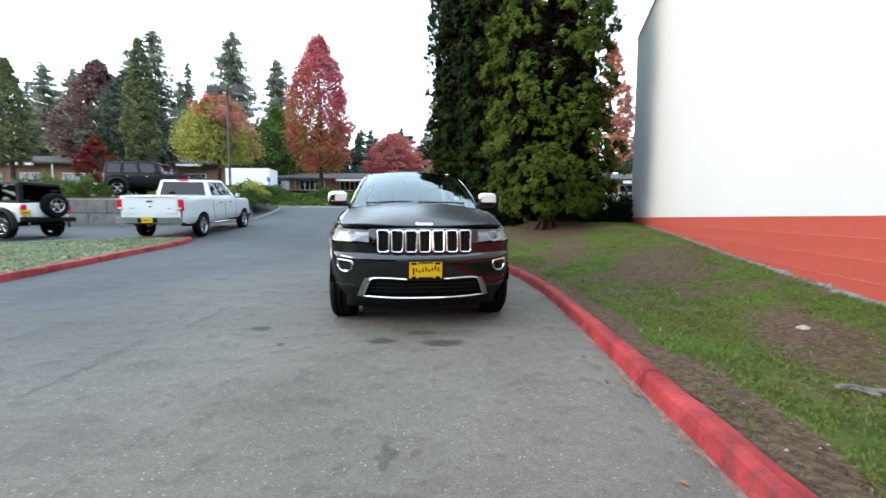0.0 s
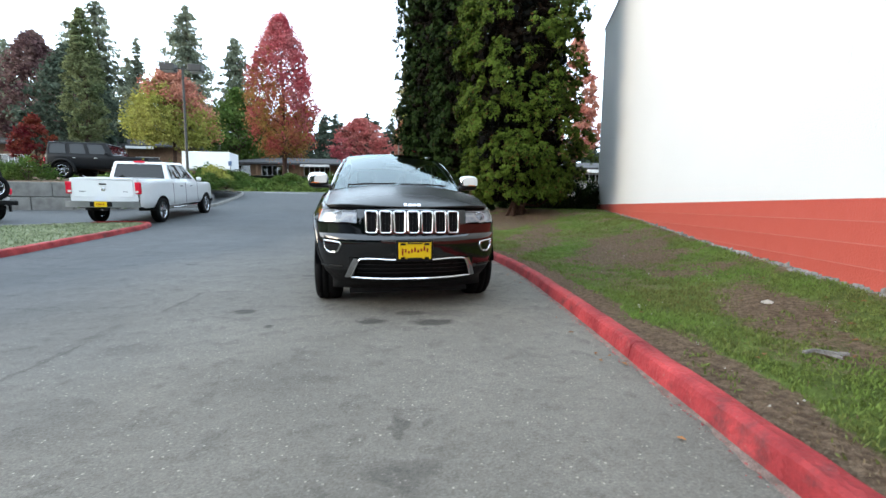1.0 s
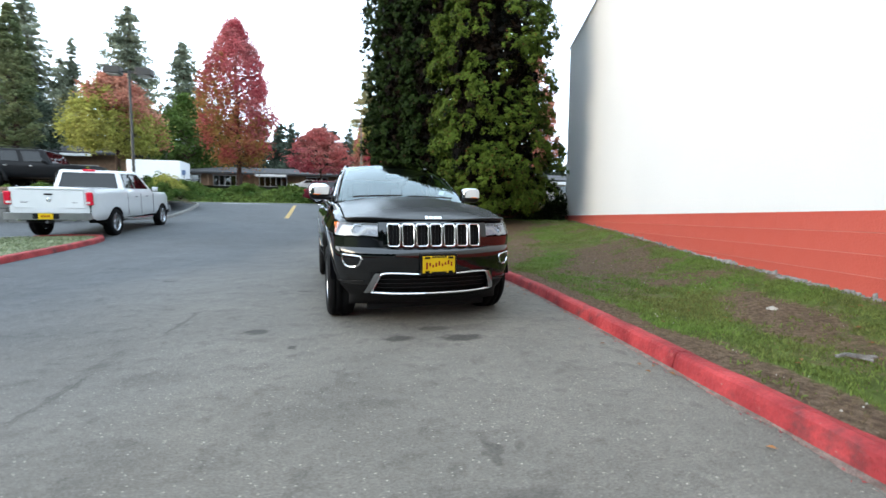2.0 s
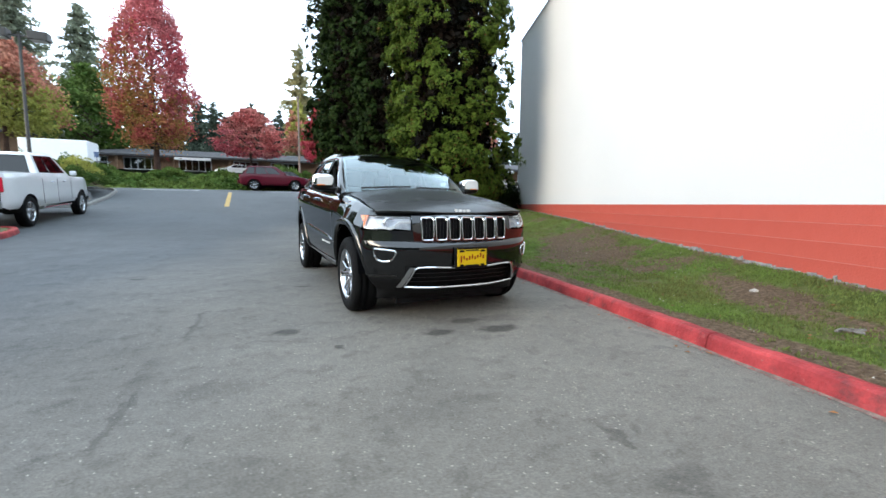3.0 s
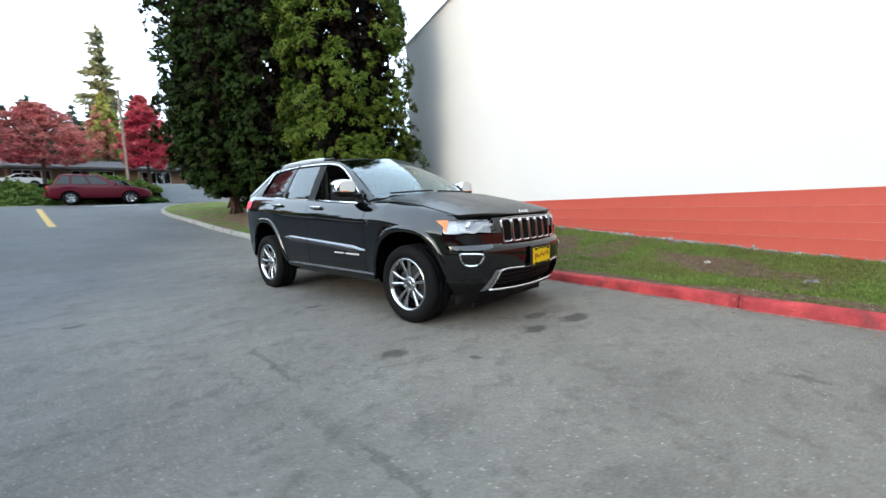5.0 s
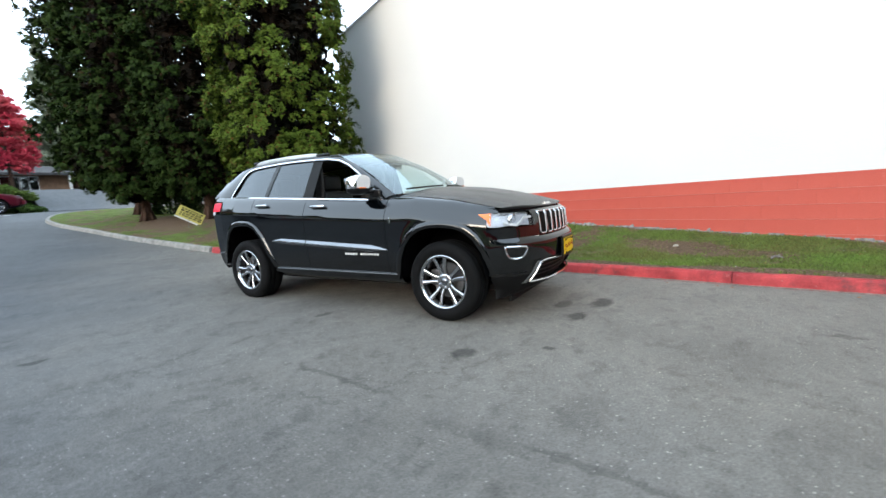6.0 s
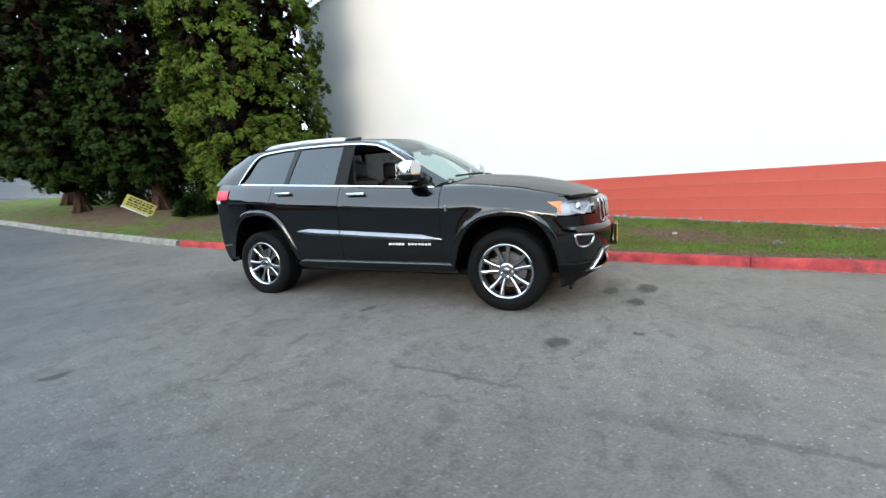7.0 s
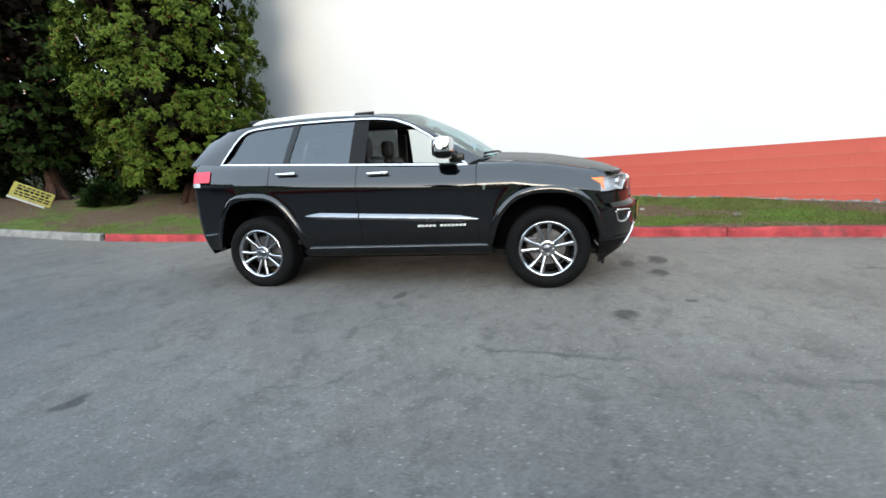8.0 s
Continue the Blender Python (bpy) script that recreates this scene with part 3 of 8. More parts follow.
kerb_run("kerb", ISLAND_LINE, -1, [_ii + 1, len(ISLAND_LINE)], M["grey_kerb"], "grey concrete kerb behind a turf island")


def turf(name, poly, height, step, bare, material, label):
    """A raised sheet of turf inside a plan polygon, on a fine grid."""
    a = np.array(poly)
    xs = np.arange(a[:, 0].min(), a[:, 0].max(), step)
    ys = np.arange(a[:, 1].min(), a[:, 1].max(), step)
    X, Y = np.meshgrid(xs, ys)
    ok = inside(X.ravel(), Y.ravel(), poly).reshape(X.shape)
    idx = -np.ones(X.shape, int)
    idx[ok] = np.arange(ok.sum())
    Z = height(X[ok], Y[ok])
    V = np.stack([X[ok], Y[ok], Z], 1)
    q = ok[:-1, :-1] & ok[1:, :-1] & ok[:-1, 1:] & ok[1:, 1:]
    j, i = np.nonzero(q)
    F = np.stack([idx[j, i], idx[j, i + 1], idx[j + 1, i + 1], idx[j + 1, i]], 1)
    me = mesh_of(name, V.tolist(), F.tolist(), True)
    at = me.attributes.new("bare", "FLOAT", "POINT")
    at.data.foreach_set("value", bare(V[:, 0], V[:, 1]).astype(np.float32))
    ob = put(name, me, material)
    tagged(ob, label, "lawn", kind="structure")
    return V


def lawn_height(x, y):
    d = x - kerb_x(y) - 0.13
    w = np.array([noise.noise(Vector((a * 1.3, b * 1.3, 0))) + 0.5 * noise.noise(Vector((a * 5, b * 5, 3))) for a, b in zip(x, y)])
    return lawn_z(x, y, d) + 0.022 * w * np.clip(d / 0.3, 0, 1) - 0.02 * np.clip(1 - d / 0.06, 0, 1)


def lawn_bare(x, y):
    """How much earth shows: a worn strip along the kerb, a broad brown belt in the middle, needles under the trees."""
    d = x - kerb_x(y) - 0.16
    wide = 0.07 + 0.22 * np.exp(-(((y - 2.2) / 0.65) ** 2)) + 0.06 * np.exp(-(((y - 4.2) / 1.2) ** 2))
    near = np.exp(-(np.maximum(0, d - wide) / 0.09) ** 2) * 0.62 * np.clip((9.5 - y) / 4, 0, 1)

    def oval(cx, cy, half_long, half_wide):
        u, v = (x - cx) * 0.36 + (y - cy) * 0.93, (x - cx) * 0.93 - (y - cy) * 0.36
        return np.exp(-((u / half_long) ** 2 + (v / half_wide) ** 2) ** 1.5)

    belt = np.maximum(oval(3.05, 3.15, 0.95, 0.40) * 0.46, np.maximum(oval(3.75, 6.9, 2.6, 0.75) * 0.36, oval(3.0, 9.6, 2.0, 0.6) * 0.26))
    belt = np.maximum(belt, oval(2.6, 0.2, 1.2, 0.5) * 0.4)
    wallf = np.clip(1 - ((WALL_AT.x - x) * math.cos(WALL_ANGLE) - (WALL_AT.y - y) * math.sin(WALL_ANGLE)) / 0.2, 0, 1) * 0.3
    under = np.maximum(np.exp(-((x - 3.6) ** 2 + (y - 14.2) ** 2) / 2.6), np.exp(-((x - 2.2) ** 2 / 1.6 + (y - 19.2) ** 2 / 3))) * 0.55
    under = np.maximum(under, np.exp(-((x - 2.0) ** 2 + (y - 14.6) ** 2) / 0.8) * 0.5)
    patchy = 0.30 * np.array([noise.noise(Vector((a * 1.15, b * 1.15, 9))) + 0.7 * noise.noise(Vector((a * 2.9, b * 2.9, 2))) + 0.4 * noise.noise(Vector((a * 8.0, b * 8.0, 4))) for a, b in zip(x, y)])
    return 0.29 + 0.09 * np.clip((y - 3.6) / 2, 0, 1) + near + belt + wallf + under + patchy


_w0 = WALL_AT + WALL_DIR * -24
_w1 = WALL_AT + WALL_DIR * 12.6
_kb = offset_line(KERB_LINE, 0.045)
LAWN_POLY = [tuple(p) for p in _kb[::3]] + [(30, 30.6), (30, 20), (9.0, 17), (_w1.x + 0.15, _w1.y), (_w0.x + 0.15, _w0.y)]
LAWN_V = turf("lawn", LAWN_POLY, lawn_height, 0.12, lawn_bare, M["lawn"], "patchy green turf with worn brown earth along a kerb")
_ib = offset_line(ISLAND_LINE, -0.08)
ISLAND_POLY = [tuple(p) for p in _ib[::3]] + [(-24, -6)]
ISLAND_V = turf("lawn", ISLAND_POLY, lambda x, y: ground_z(y) + 0.105, 0.12, lambda x, y: 0.2 + 0 * x, M["pale_turf"], "pale turf island behind a red kerb")


# ---- the painted block wall ----
def wall_point(s, z, out=0.0):
    p = WALL_AT + WALL_DIR * s + WALL_OUT * out
    return (p.x, p.y, z)


WALL_S0, WALL_S1, WALL_TOP, BAND_Z = -26.0, 12.85, 7.78, 1.13


def box_wall(name, s0, s1, z0, z1, thick, material, label, out=0.0, parent=None):
    V = [wall_point(s, z, o) for o in (out, -thick) for s, z in ((s0, z0), (s1, z0), (s1, z1), (s0, z1))]
    F = [(0, 1, 2, 3), (4, 7, 6, 5), (0, 4, 5, 1), (1, 5, 6, 2), (2, 6, 7, 3), (3, 7, 4, 0)]
    ob = put(name, mesh_of(name, V, F), material, parent)
    if parent is None:
        tagged(ob, label, "wall", kind="structure")
    return ob


# recessed joints: the backing stands 4 mm behind the blocks
wall = box_wall("wall_west", WALL_S0, WALL_S1, -0.3, BAND_Z, 0.2, M["mortar_red"], "long concrete-block wall painted white above a red band")
wall_up = box_wall("wall_west_upper", WALL_S0, WALL_S1, BAND_Z, WALL_TOP, 0.2, M["mortar_white"], "white-painted upper face of a block wall")


def block_mesh(length, height, depth, r=0.006):
    """One block face with chamfered edges, standing proud of its backing."""
    a, b = length / 2, height / 2
    e = r * 0.12  # thick paint bridges the upright joints
    V = [(-a, 0, -b), (a, 0, -b), (a, 0, b), (-a, 0, b), (-a + e, -depth, -b + r), (a - e, -depth, -b + r), (a - e, -depth, b - r), (-a + e, -depth, b - r)]
    F = [(4, 5, 6, 7), (0, 1, 5, 4), (1, 2, 6, 5), (2, 3, 7, 6), (3, 0, 4, 7)]
    return V, F


def wall_blocks():
    """Running-bond blocks: those of the red band one by one, the rest of the face as joined courses."""
    L, H, J = 0.406, 0.203, 0.007
    turn = Matrix.Rotation(radians(90) - WALL_ANGLE, 4, "Z")
    # the block's face points to -y in its own space; turned so that it faces out of the wall
    V, F = block_mesh(L - 0.0004, H - J, 0.004, 0.0025)
    white_v, _ = block_mesh(L, H, 0.0015, 0.0003)  # near-flush joints: the glare that hides them is put into the shape
    red = mesh_of("block", V, F)
    red.materials.append(M["red_wall"])
    rest = {"red_wall": ([], []), "white_wall": ([], [])}
    n0, n1 = int(WALL_S0 / L), int(WALL_S1 / L) - 1
    for c in range(-6, 33):
        z = BAND_Z + (c + 0.5) * H
        key = "red_wall" if c < 0 else "white_wall"
        for i in range(n0, n1 + 1):
            s = (i + 0.5 + (0.5 if c % 2 else 0)) * L
            if s + L / 2 > WALL_S1:
                continue
            gz = float(lawn_z(0, (WALL_AT + WALL_DIR * s).y, 9))
            if z + H / 2 < gz - 0.05:
                continue
            p = wall_point(s, z, 0.0)
            if c < 0 and -4.3 < s < 12.6:
                ob = new("block", red)
                ob.parent = wall
                ob.matrix_world = Matrix.Translation(p) @ turn @ Matrix.Rotation(radians(180), 4, "Z")
            else:
                VV, FF = rest[key]
                k = len(VV)
                for x, y, h in V if c < 0 else white_v:
                    VV.append(wall_point(s + x, z + h, -y))
                FF.extend(tuple(k + a for a in f) for f in F)
    for key, (VV, FF) in rest.items():
        me = mesh_of("block_courses", VV, FF)
        b = bmesh.new()
        b.from_mesh(me)
        bmesh.ops.recalc_face_normals(b, faces=b.faces)
        b.to_mesh(me)
        b.free()
        ob = put("block_courses", me, M[key], wall if key == "red_wall" else wall_up)
        tagged(ob, kind="stuff")


wall_blocks()


def building_rest():
    """The other sides, the roof and the metal coping of the white building."""
    back = WALL_OUT * -30
    a, b = Vector(wall_point(WALL_S0, 0)), Vector(wall_point(WALL_S1, 0))
    for nm, p, q in (("wall_north", b + WALL_OUT * -0.2, b + back), ("wall_east", b + back, a + back), ("wall_south", a + back, a + WALL_OUT * -0.2)):
        d = (q - p).normalized()
        n = Vector((d.y, -d.x, 0)) * 0.2
        V = [(v.x, v.y, z) for z in (-0.3, WALL_TOP) for v in (p, q, q - n, p - n)]
        F = [(0, 1, 2, 3), (4, 5, 6, 7), (0, 1, 5, 4), (1, 2, 6, 5), (2, 3, 7, 6), (3, 0, 4, 7)]
        tagged(put(nm, mesh_of(nm, V, F), M["white_wall"]), "white-painted block wall", "wall", kind="structure")
    V = [(v.x, v.y, WALL_TOP - 0.25) for v in (a - WALL_OUT * 0.2, b - WALL_OUT * 0.2, b + back, a + back)]
    V += [(x, y, z + 0.1) for x, y, z in V]
    F = [(0, 1, 2, 3), (4, 5, 6, 7), (0, 1, 5, 4), (1, 2, 6, 5), (2, 3, 7, 6), (3, 0, 4, 7)]
    tagged(put("roof", mesh_of("roof", V, F), M["roof_shingle"]), "flat felt roof behind the wall top", "roof", kind="structure")
    bm = sweep([wall_point(WALL_S0, WALL_TOP, -0.09), wall_point(WALL_S1 + 0.02, WALL_TOP, -0.09)], profile=[(-0.13, -0.07), (-0.12, -0.07), (-0.12, 0.0), (0.12, 0.0), (0.12, -0.07), (0.13, -0.07), (0.13, 0.012), (-0.13, 0.012)])
    tagged(part("trim", bm, M["galv"], None), "thin grey metal coping along a wall top", "trim", kind="structure")


building_rest()


def plaster_foot():
    """A broken skirt of pale mortar and grit where the wall meets the turf."""
    rnd = random.Random(11)
    V, F = [], []
    s = -8.0
    while s < 9.5:
        w = rnd.uniform(0.05, 0.17)
        h = rnd.uniform(0.03, 0.065) * (1.5 if rnd.random() < 0.15 else 1)
        p = wall_point(s, 0)
        d = p[0] - float(kerb_x(p[1])) - 0.16
        z = float(lawn_z(p[0], p[1], d)) - 0.02
        k = len(V)
        o1 = rnd.uniform(0.03, 0.10)
        V += [wall_point(s, z - 0.05, 0.0), wall_point(s + w, z - 0.05, 0.0), wall_point(s + w * 0.9, z + h * rnd.uniform(0.5, 1), 0.010), wall_point(s + w * 0.15, z + h, 0.010),
              wall_point(s - 0.02, z - 0.05, o1), wall_point(s + w + 0.02, z - 0.05, o1 * 0.8), wall_point(s + w * 0.7, z + h * 0.5, o1 * 0.6), wall_point(s + w * 0.3, z + h * 0.6, o1 * 0.7)]
        F += [(k, k + 1, k + 2, k + 3), (k + 4, k + 5, k + 6, k + 7), (k, k + 1, k + 5, k + 4), (k + 1, k + 2, k + 6, k + 5), (k + 2, k + 3, k + 7, k + 6), (k + 3, k, k + 4, k + 7)]
        s += w * rnd.uniform(0.45, 0.75)
    tagged(put("mortar_debris", mesh_of("mortar_debris", V, F), M["plaster"]), "crumbled pale mortar along the foot of the wall", "rubble", kind="stuff")


plaster_foot()


# ---- the black sport utility vehicle; its own space: x ahead of the front axle, y to its left, z up ----
BELT = ((-3.8, -3.35, -0.7, -0.3, 0.1, 0.5), (1.335, 1.305, 1.155, 1.15, 1.10, 1.015))


def belt_z(x):
    return np.interp(x, *BELT)


def body_w(x, z):
    """Half width of the body's side at a place along it and a height."""
    low = np.interp(z, (0.30, 0.38, 0.44, 0.52, 0.62, 0.75, 0.9, 1.0, 1.15), (0.80, 0.875, 0.906, 0.930, 0.943, 0.951, 0.959, 0.965, 0.972))
    up = np.interp(belt_z(x) - z, (0, 0.015, 0.035, 0.07, 0.12, 0.155, 0.18, 0.30), (0.868, 0.885, 0.902, 0.921, 0.943, 0.957, 0.966, 0.985))
    plan = np.interp(x, (-3.75, -3.6, -3.4, -3.1, -2.6, -0.3, 0.0, 0.3, 0.45, 0.55), (0.885, 0.925, 0.955, 0.98, 1, 1, 0.995, 0.975, 0.945, 0.91))
    w = np.minimum(low, up) * plan
    for xa in (0.0, -2.915):
        r = np.hypot(x - xa, (z - 0.36) * 0.95)
        w = w + 0.009 * np.exp(-(((r - 0.52) / 0.06) ** 2))
    return w


def cabin_w(x, z):
    plan = np.interp(x, (-3.7, -3.35, -2.9, -2.4, -1.5, -1.0, -0.7, -0.55), (0.90, 0.925, 0.965, 0.99, 1.0, 0.985, 0.955, 0.93))
    return plan * (0.868 - (z - 1.19) * 0.43 - 0.16 * np.maximum(0, z - 1.35) ** 2)


def nose_k(v):
    return np.maximum(0, 1 - np.abs(np.clip(v, -1, 1)) ** 2.6) ** (2 / 3)


NOSE = ((0.20, 0.24, 0.29, 0.345, 0.45, 0.576, 0.66, 0.718, 0.738, 0.752, 0.85, 0.95, 0.985, 1.01, 1.04), (0.56, 0.66, 0.76, 0.813, 0.85, 0.866, 0.873, 0.870, 0.848, 0.813, 0.808, 0.795, 0.765, 0.71, 0.64))
TAILP = ((0.33, 0.42, 0.55, 0.75, 0.95, 1.0, 1.2, 1.33), (3.62, 3.78, 3.90, 3.93, 3.91, 3.86, 3.84, 3.80))


def nose_pt(y, z, off=0.0):
    ym = body_w(0.45, z)
    x = 0.45 + (np.interp(z, *NOSE) - 0.45) * nose_k(y / ym)
    return (float(x) + off, float(y), float(z))


def tail_pt(y, z, off=0.0):
    ym = body_w(-3.6, z)
    x = -3.6 - (np.interp(z, *TAILP) - 3.6) * nose_k(y / ym)
    return (float(x) - off, float(y), float(z))


def grid_mesh(name, rows, smooth=True):
    """A sheet through rows of points, all of one length."""
    n = len(rows[0])
    V = [p for r in rows for p in r]
    F = [(j * n + i, j * n + i + 1, (j + 1) * n + i + 1, (j + 1) * n + i) for j in range(len(rows) - 1) for i in range(n - 1)]
    return mesh_of(name, V, F, smooth)


def merged(name, meshes, smooth=True):
    bm = bmesh.new()
    for me in meshes:
        bm.from_mesh(me)
    bmesh.ops.remove_doubles(bm, verts=bm.verts, dist=0.0008)
    bmesh.ops.recalc_face_normals(bm, faces=bm.faces)
    for f in bm.faces:
        f.smooth = smooth
    out = bpy.data.meshes.new(name)
    bm.to_mesh(out)
    bm.free()
    return out


def resample(poly, n):
    P = np.array(poly, float)
    t = np.concatenate([[0], np.cumsum(np.linalg.norm(np.diff(P, axis=0), axis=1))])
    s = np.linspace(0, t[-1], n)
    return np.stack([np.interp(s, t, P[:, k]) for k in range(P.shape[1])], 1)


FRONT_ARCH = [(-0.50, 0.37), (-0.475, 0.45), (-0.44, 0.58), (-0.385, 0.70), (-0.31, 0.79), (-0.21, 0.85), (-0.10, 0.873), (0.03, 0.876), (0.15, 0.865), (0.25, 0.83), (0.33, 0.76), (0.385, 0.66), (0.42, 0.54), (0.44, 0.44)]
REAR_ARCH = [(-2.39, 0.40), (-2.44, 0.53), (-2.50, 0.67), (-2.57, 0.79), (-2.65, 0.872), (-2.70, 0.902), (-2.79, 0.930), (-2.93, 0.938), (-3.06, 0.930), (-3.16, 0.90), (-3.24, 0.83), (-3.30, 0.72), (-3.345, 0.58), (-3.375, 0.44)]


def side_panel(name, bottom, n, sgn, car, material, top=belt_z, nv=22, label=""):
    """A body panel standing on a bottom line, as tall as the belt, bent to the body's side."""
    B = resample(bottom, n)
    rows = []
    for j in range(nv + 1):
        f = j / nv
        f = f * (1.35 - 0.35 * f)
        r = []
        for x, z0 in B:
            z = z0 + (float(top(x)) - z0) * f
            r.append((x, sgn * float(body_w(x, z)), z))
        rows.append(r)
    return put(name, grid_mesh(name, rows), material, car, label)


DLO_TOP = ((-3.353, -3.29, -3.22, -3.15, -3.08, -2.98, -2.75, -2.45, -2.1, -1.79, -1.6, -1.41, -1.25, -1.07, -0.88, -0.70), (1.306, 1.40, 1.50, 1.585, 1.632, 1.652, 1.666, 1.674, 1.672, 1.662, 1.65, 1.622, 1.56, 1.453, 1.31, 1.156))


def window_pane(name, x0b, x0t, x1b, x1t, sgn, car, material, inset=0.012, off=-0.006, label="", nu=14, nv=10):
    """A pane between two slanted uprights, under the window line, on the cabin's curved side."""
    rows = []
    for j in range(nv + 1):
        f = j / nv
        r = []
        for i in range(nu + 1):
            g = i / nu
            x = (x0b + (x1b - x0b) * g) * (1 - f) + (x0t + (x1t - x0t) * g) * f
            zt = float(np.interp(x, *DLO_TOP)) - inset
            zl = float(belt_z(x)) + inset * 0.6
            z = zl + (max(zt, zl + 0.002) - zl) * f
            r.append((x, sgn * (float(cabin_w(x, z)) + off), z))
        rows.append(r)
    return outward(put(name, grid_mesh(name, rows), material, car, label), (-2.0, 0, 1.0))


def patch(fn, y0, y1, z0, z1, ny, nz, off=0.0, dense_out=True):
    """A sheet on the nose or the tail between two heights; y1 of None runs to the body's corner."""
    rows = []
    for j in range(nz + 1):
        z = z0 + (z1 - z0) * j / nz
        ym = float(body_w(0.45 if fn is nose_pt else -3.6, z))
        e = ym if y1 is None else y1
        r = []
        for i in range(ny + 1):
            g = i / ny
            if y1 is None:
                g = 1 - (1 - g) ** 2
            r.append(fn(y0 + (e - y0) * g, z, off))
        rows.append(r)
    return rows


def mirrored(rows):
    return [[(x, -y, z) for x, y, z in r] for r in rows]


def lathe(profile, n=40, axis="Y", at=(0, 0, 0)):
    """Turns (along, radius) pairs about an axis."""
    bm = bmesh.new()
    rings = []
    for a in np.linspace(0, 2 * math.pi, n, endpoint=False):
        ring = []
        for s, r in profile:
            c = (r * math.cos(a), s, r * math.sin(a)) if axis == "Y" else ((s, r * math.cos(a), r * math.sin(a)) if axis == "X" else (r * math.cos(a), r * math.sin(a), s))
            ring.append(bm.verts.new((c[0] + at[0], c[1] + at[1], c[2] + at[2])))
        rings.append(ring)
    k = len(profile)
    for i in range(n):
        A, B = rings[i], rings[(i + 1) % n]
        for j in range(k - 1):
            if profile[j][1] < 1e-6 and profile[j + 1][1] < 1e-6:
                continue
            try:
                bm.faces.new((A[j], A[j + 1], B[j + 1], B[j]))
            except ValueError:
                pass
    return bm


def road_wheel(car, at, sgn, R=0.377, rim=0.254, width=0.25, spokes="double", tint="alloy", turn=0.0):
    """A wheel under its car: alloy rim, tyre, disc and nuts. sgn: +1 faces left, -1 right."""
    h = width / 2
    face = sgn * h
    base = new("wheel")
    base.parent = car
    base.location = at
    s = sgn
    bm = lathe([(s * (h - 0.005), rim + 0.004), (s * (h + 0.004), rim - 0.002), (s * (h + 0.004), rim - 0.012), (s * (h - 0.006), rim - 0.022), (s * (h - 0.03), rim - 0.03), (s * -0.04, rim - 0.045), (s * -h, rim - 0.02)], 56)
    hubd = h - 0.030
    nsp = 5
    for i in range(nsp):
        for side in (-1, 1):
            a0 = 2 * math.pi * i / nsp + math.pi / 2 + turn
            a_in, a_out = a0 + side * 0.22, a0 + side * 0.255
            if spokes == "single":
                if side > 0:
                    continue
                a_in = a_out = a0
            wi, wo = (0.032, 0.044) if spokes == "double" else (0.045, 0.06)
            pts = []
            for r, a, w, d in ((0.050, a0 + side * 0.33, wi, hubd - 0.012), (0.13, a_in, wi * 0.9, hubd + 0.004), (rim - 0.022, a_out, wo, h - 0.014)):
                c, sn = math.cos(a), math.sin(a)
                t = (-sn, c)
                pts.append([((c * r + t[0] * w * q), (sn * r + t[1] * w * q), d - dz) for q, dz in ((-0.5, 0.006), (-0.32, 0.0), (0.32, 0.0), (0.5, 0.006), (0.5, 0.035), (-0.5, 0.035))])
            rings = [[bm.verts.new((x, s * d, z)) for x, z, d in ring] for ring in pts]
            for A, B in zip(rings[:-1], rings[1:]):
                for j in range(6):
                    bm.faces.new((A[j], A[(j + 1) % 6], B[(j + 1) % 6], B[j]))
    joined(bm, lathe([(s * (hubd - 0.03), 0.078), (s * (hubd - 0.004), 0.074), (s * hubd, 0.066), (s * (hubd - 0.002), 0.036)], 24))
    rim_ob = part("rim", bm, M[tint], base, "polished alloy rim with five split spokes" if spokes == "double" else "", smooth=False)
    for f in rim_ob.data.polygons:
        f.use_smooth = True
    part("hub_cap", lathe([(s * (hubd - 0.006), 0.037), (s * (hubd + 0.002), 0.034), (s * (hubd + 0.006), 0.020), (s * (hubd + 0.007), 0.0)], 24), M["dark_chrome"], base, smooth=True)
    tyre = lathe([(s * (h - 0.012), rim - 0.004), (s * (h + 0.006), rim + 0.006), (s * (h + 0.014), rim + 0.05), (s * (h + 0.012), R - 0.055), (s * (h + 0.002), R - 0.030), (s * (h - 0.012), R - 0.012), (s * (h - 0.035), R - 0.002), (s * (h - 0.055), R), (s * (h - 0.060), R - 0.008), (s * (h - 0.068), R - 0.008), (s * (h - 0.072), R), (s * 0.012, R), (s * 0.008, R - 0.008), (s * -0.008, R - 0.008), (s * -0.012, R),
                  (s * -(h - 0.05), R), (s * -(h - 0.012), R - 0.012), (s * -(h + 0.012), R - 0.07), (s * -h, rim - 0.004)], 64)
    part("tyre", tyre, M["rubber"], base, smooth=True)
    disc = lathe([(s * 0.012, 0.05), (s * 0.012, 0.165), (s * -0.012, 0.165), (s * -0.012, 0.05)], 36)
    part("brake_disc", disc, M["steel_dark"], base)
    cal = box_bm(0.10, 0.06, 0.15, (-0.135, 0.0, 0.02), 0.015)
    part("brake_caliper", cal, M["steel_dark"], base)
    for i in range(5):
        a = 2 * math.pi * (i + 0.5) / 5 + math.pi / 2 + turn
        part("lug_nut", cyl_bm(0.010, 0.02, (0.057 * math.cos(a), s * (hubd + 0.004), 0.057 * math.sin(a)), "Y", 6), M["chrome"], base)
    part("backing", cyl_bm(rim - 0.05, 0.01, (0, s * -0.06, 0), "Y", 32), M["plastic"], base)
    return base


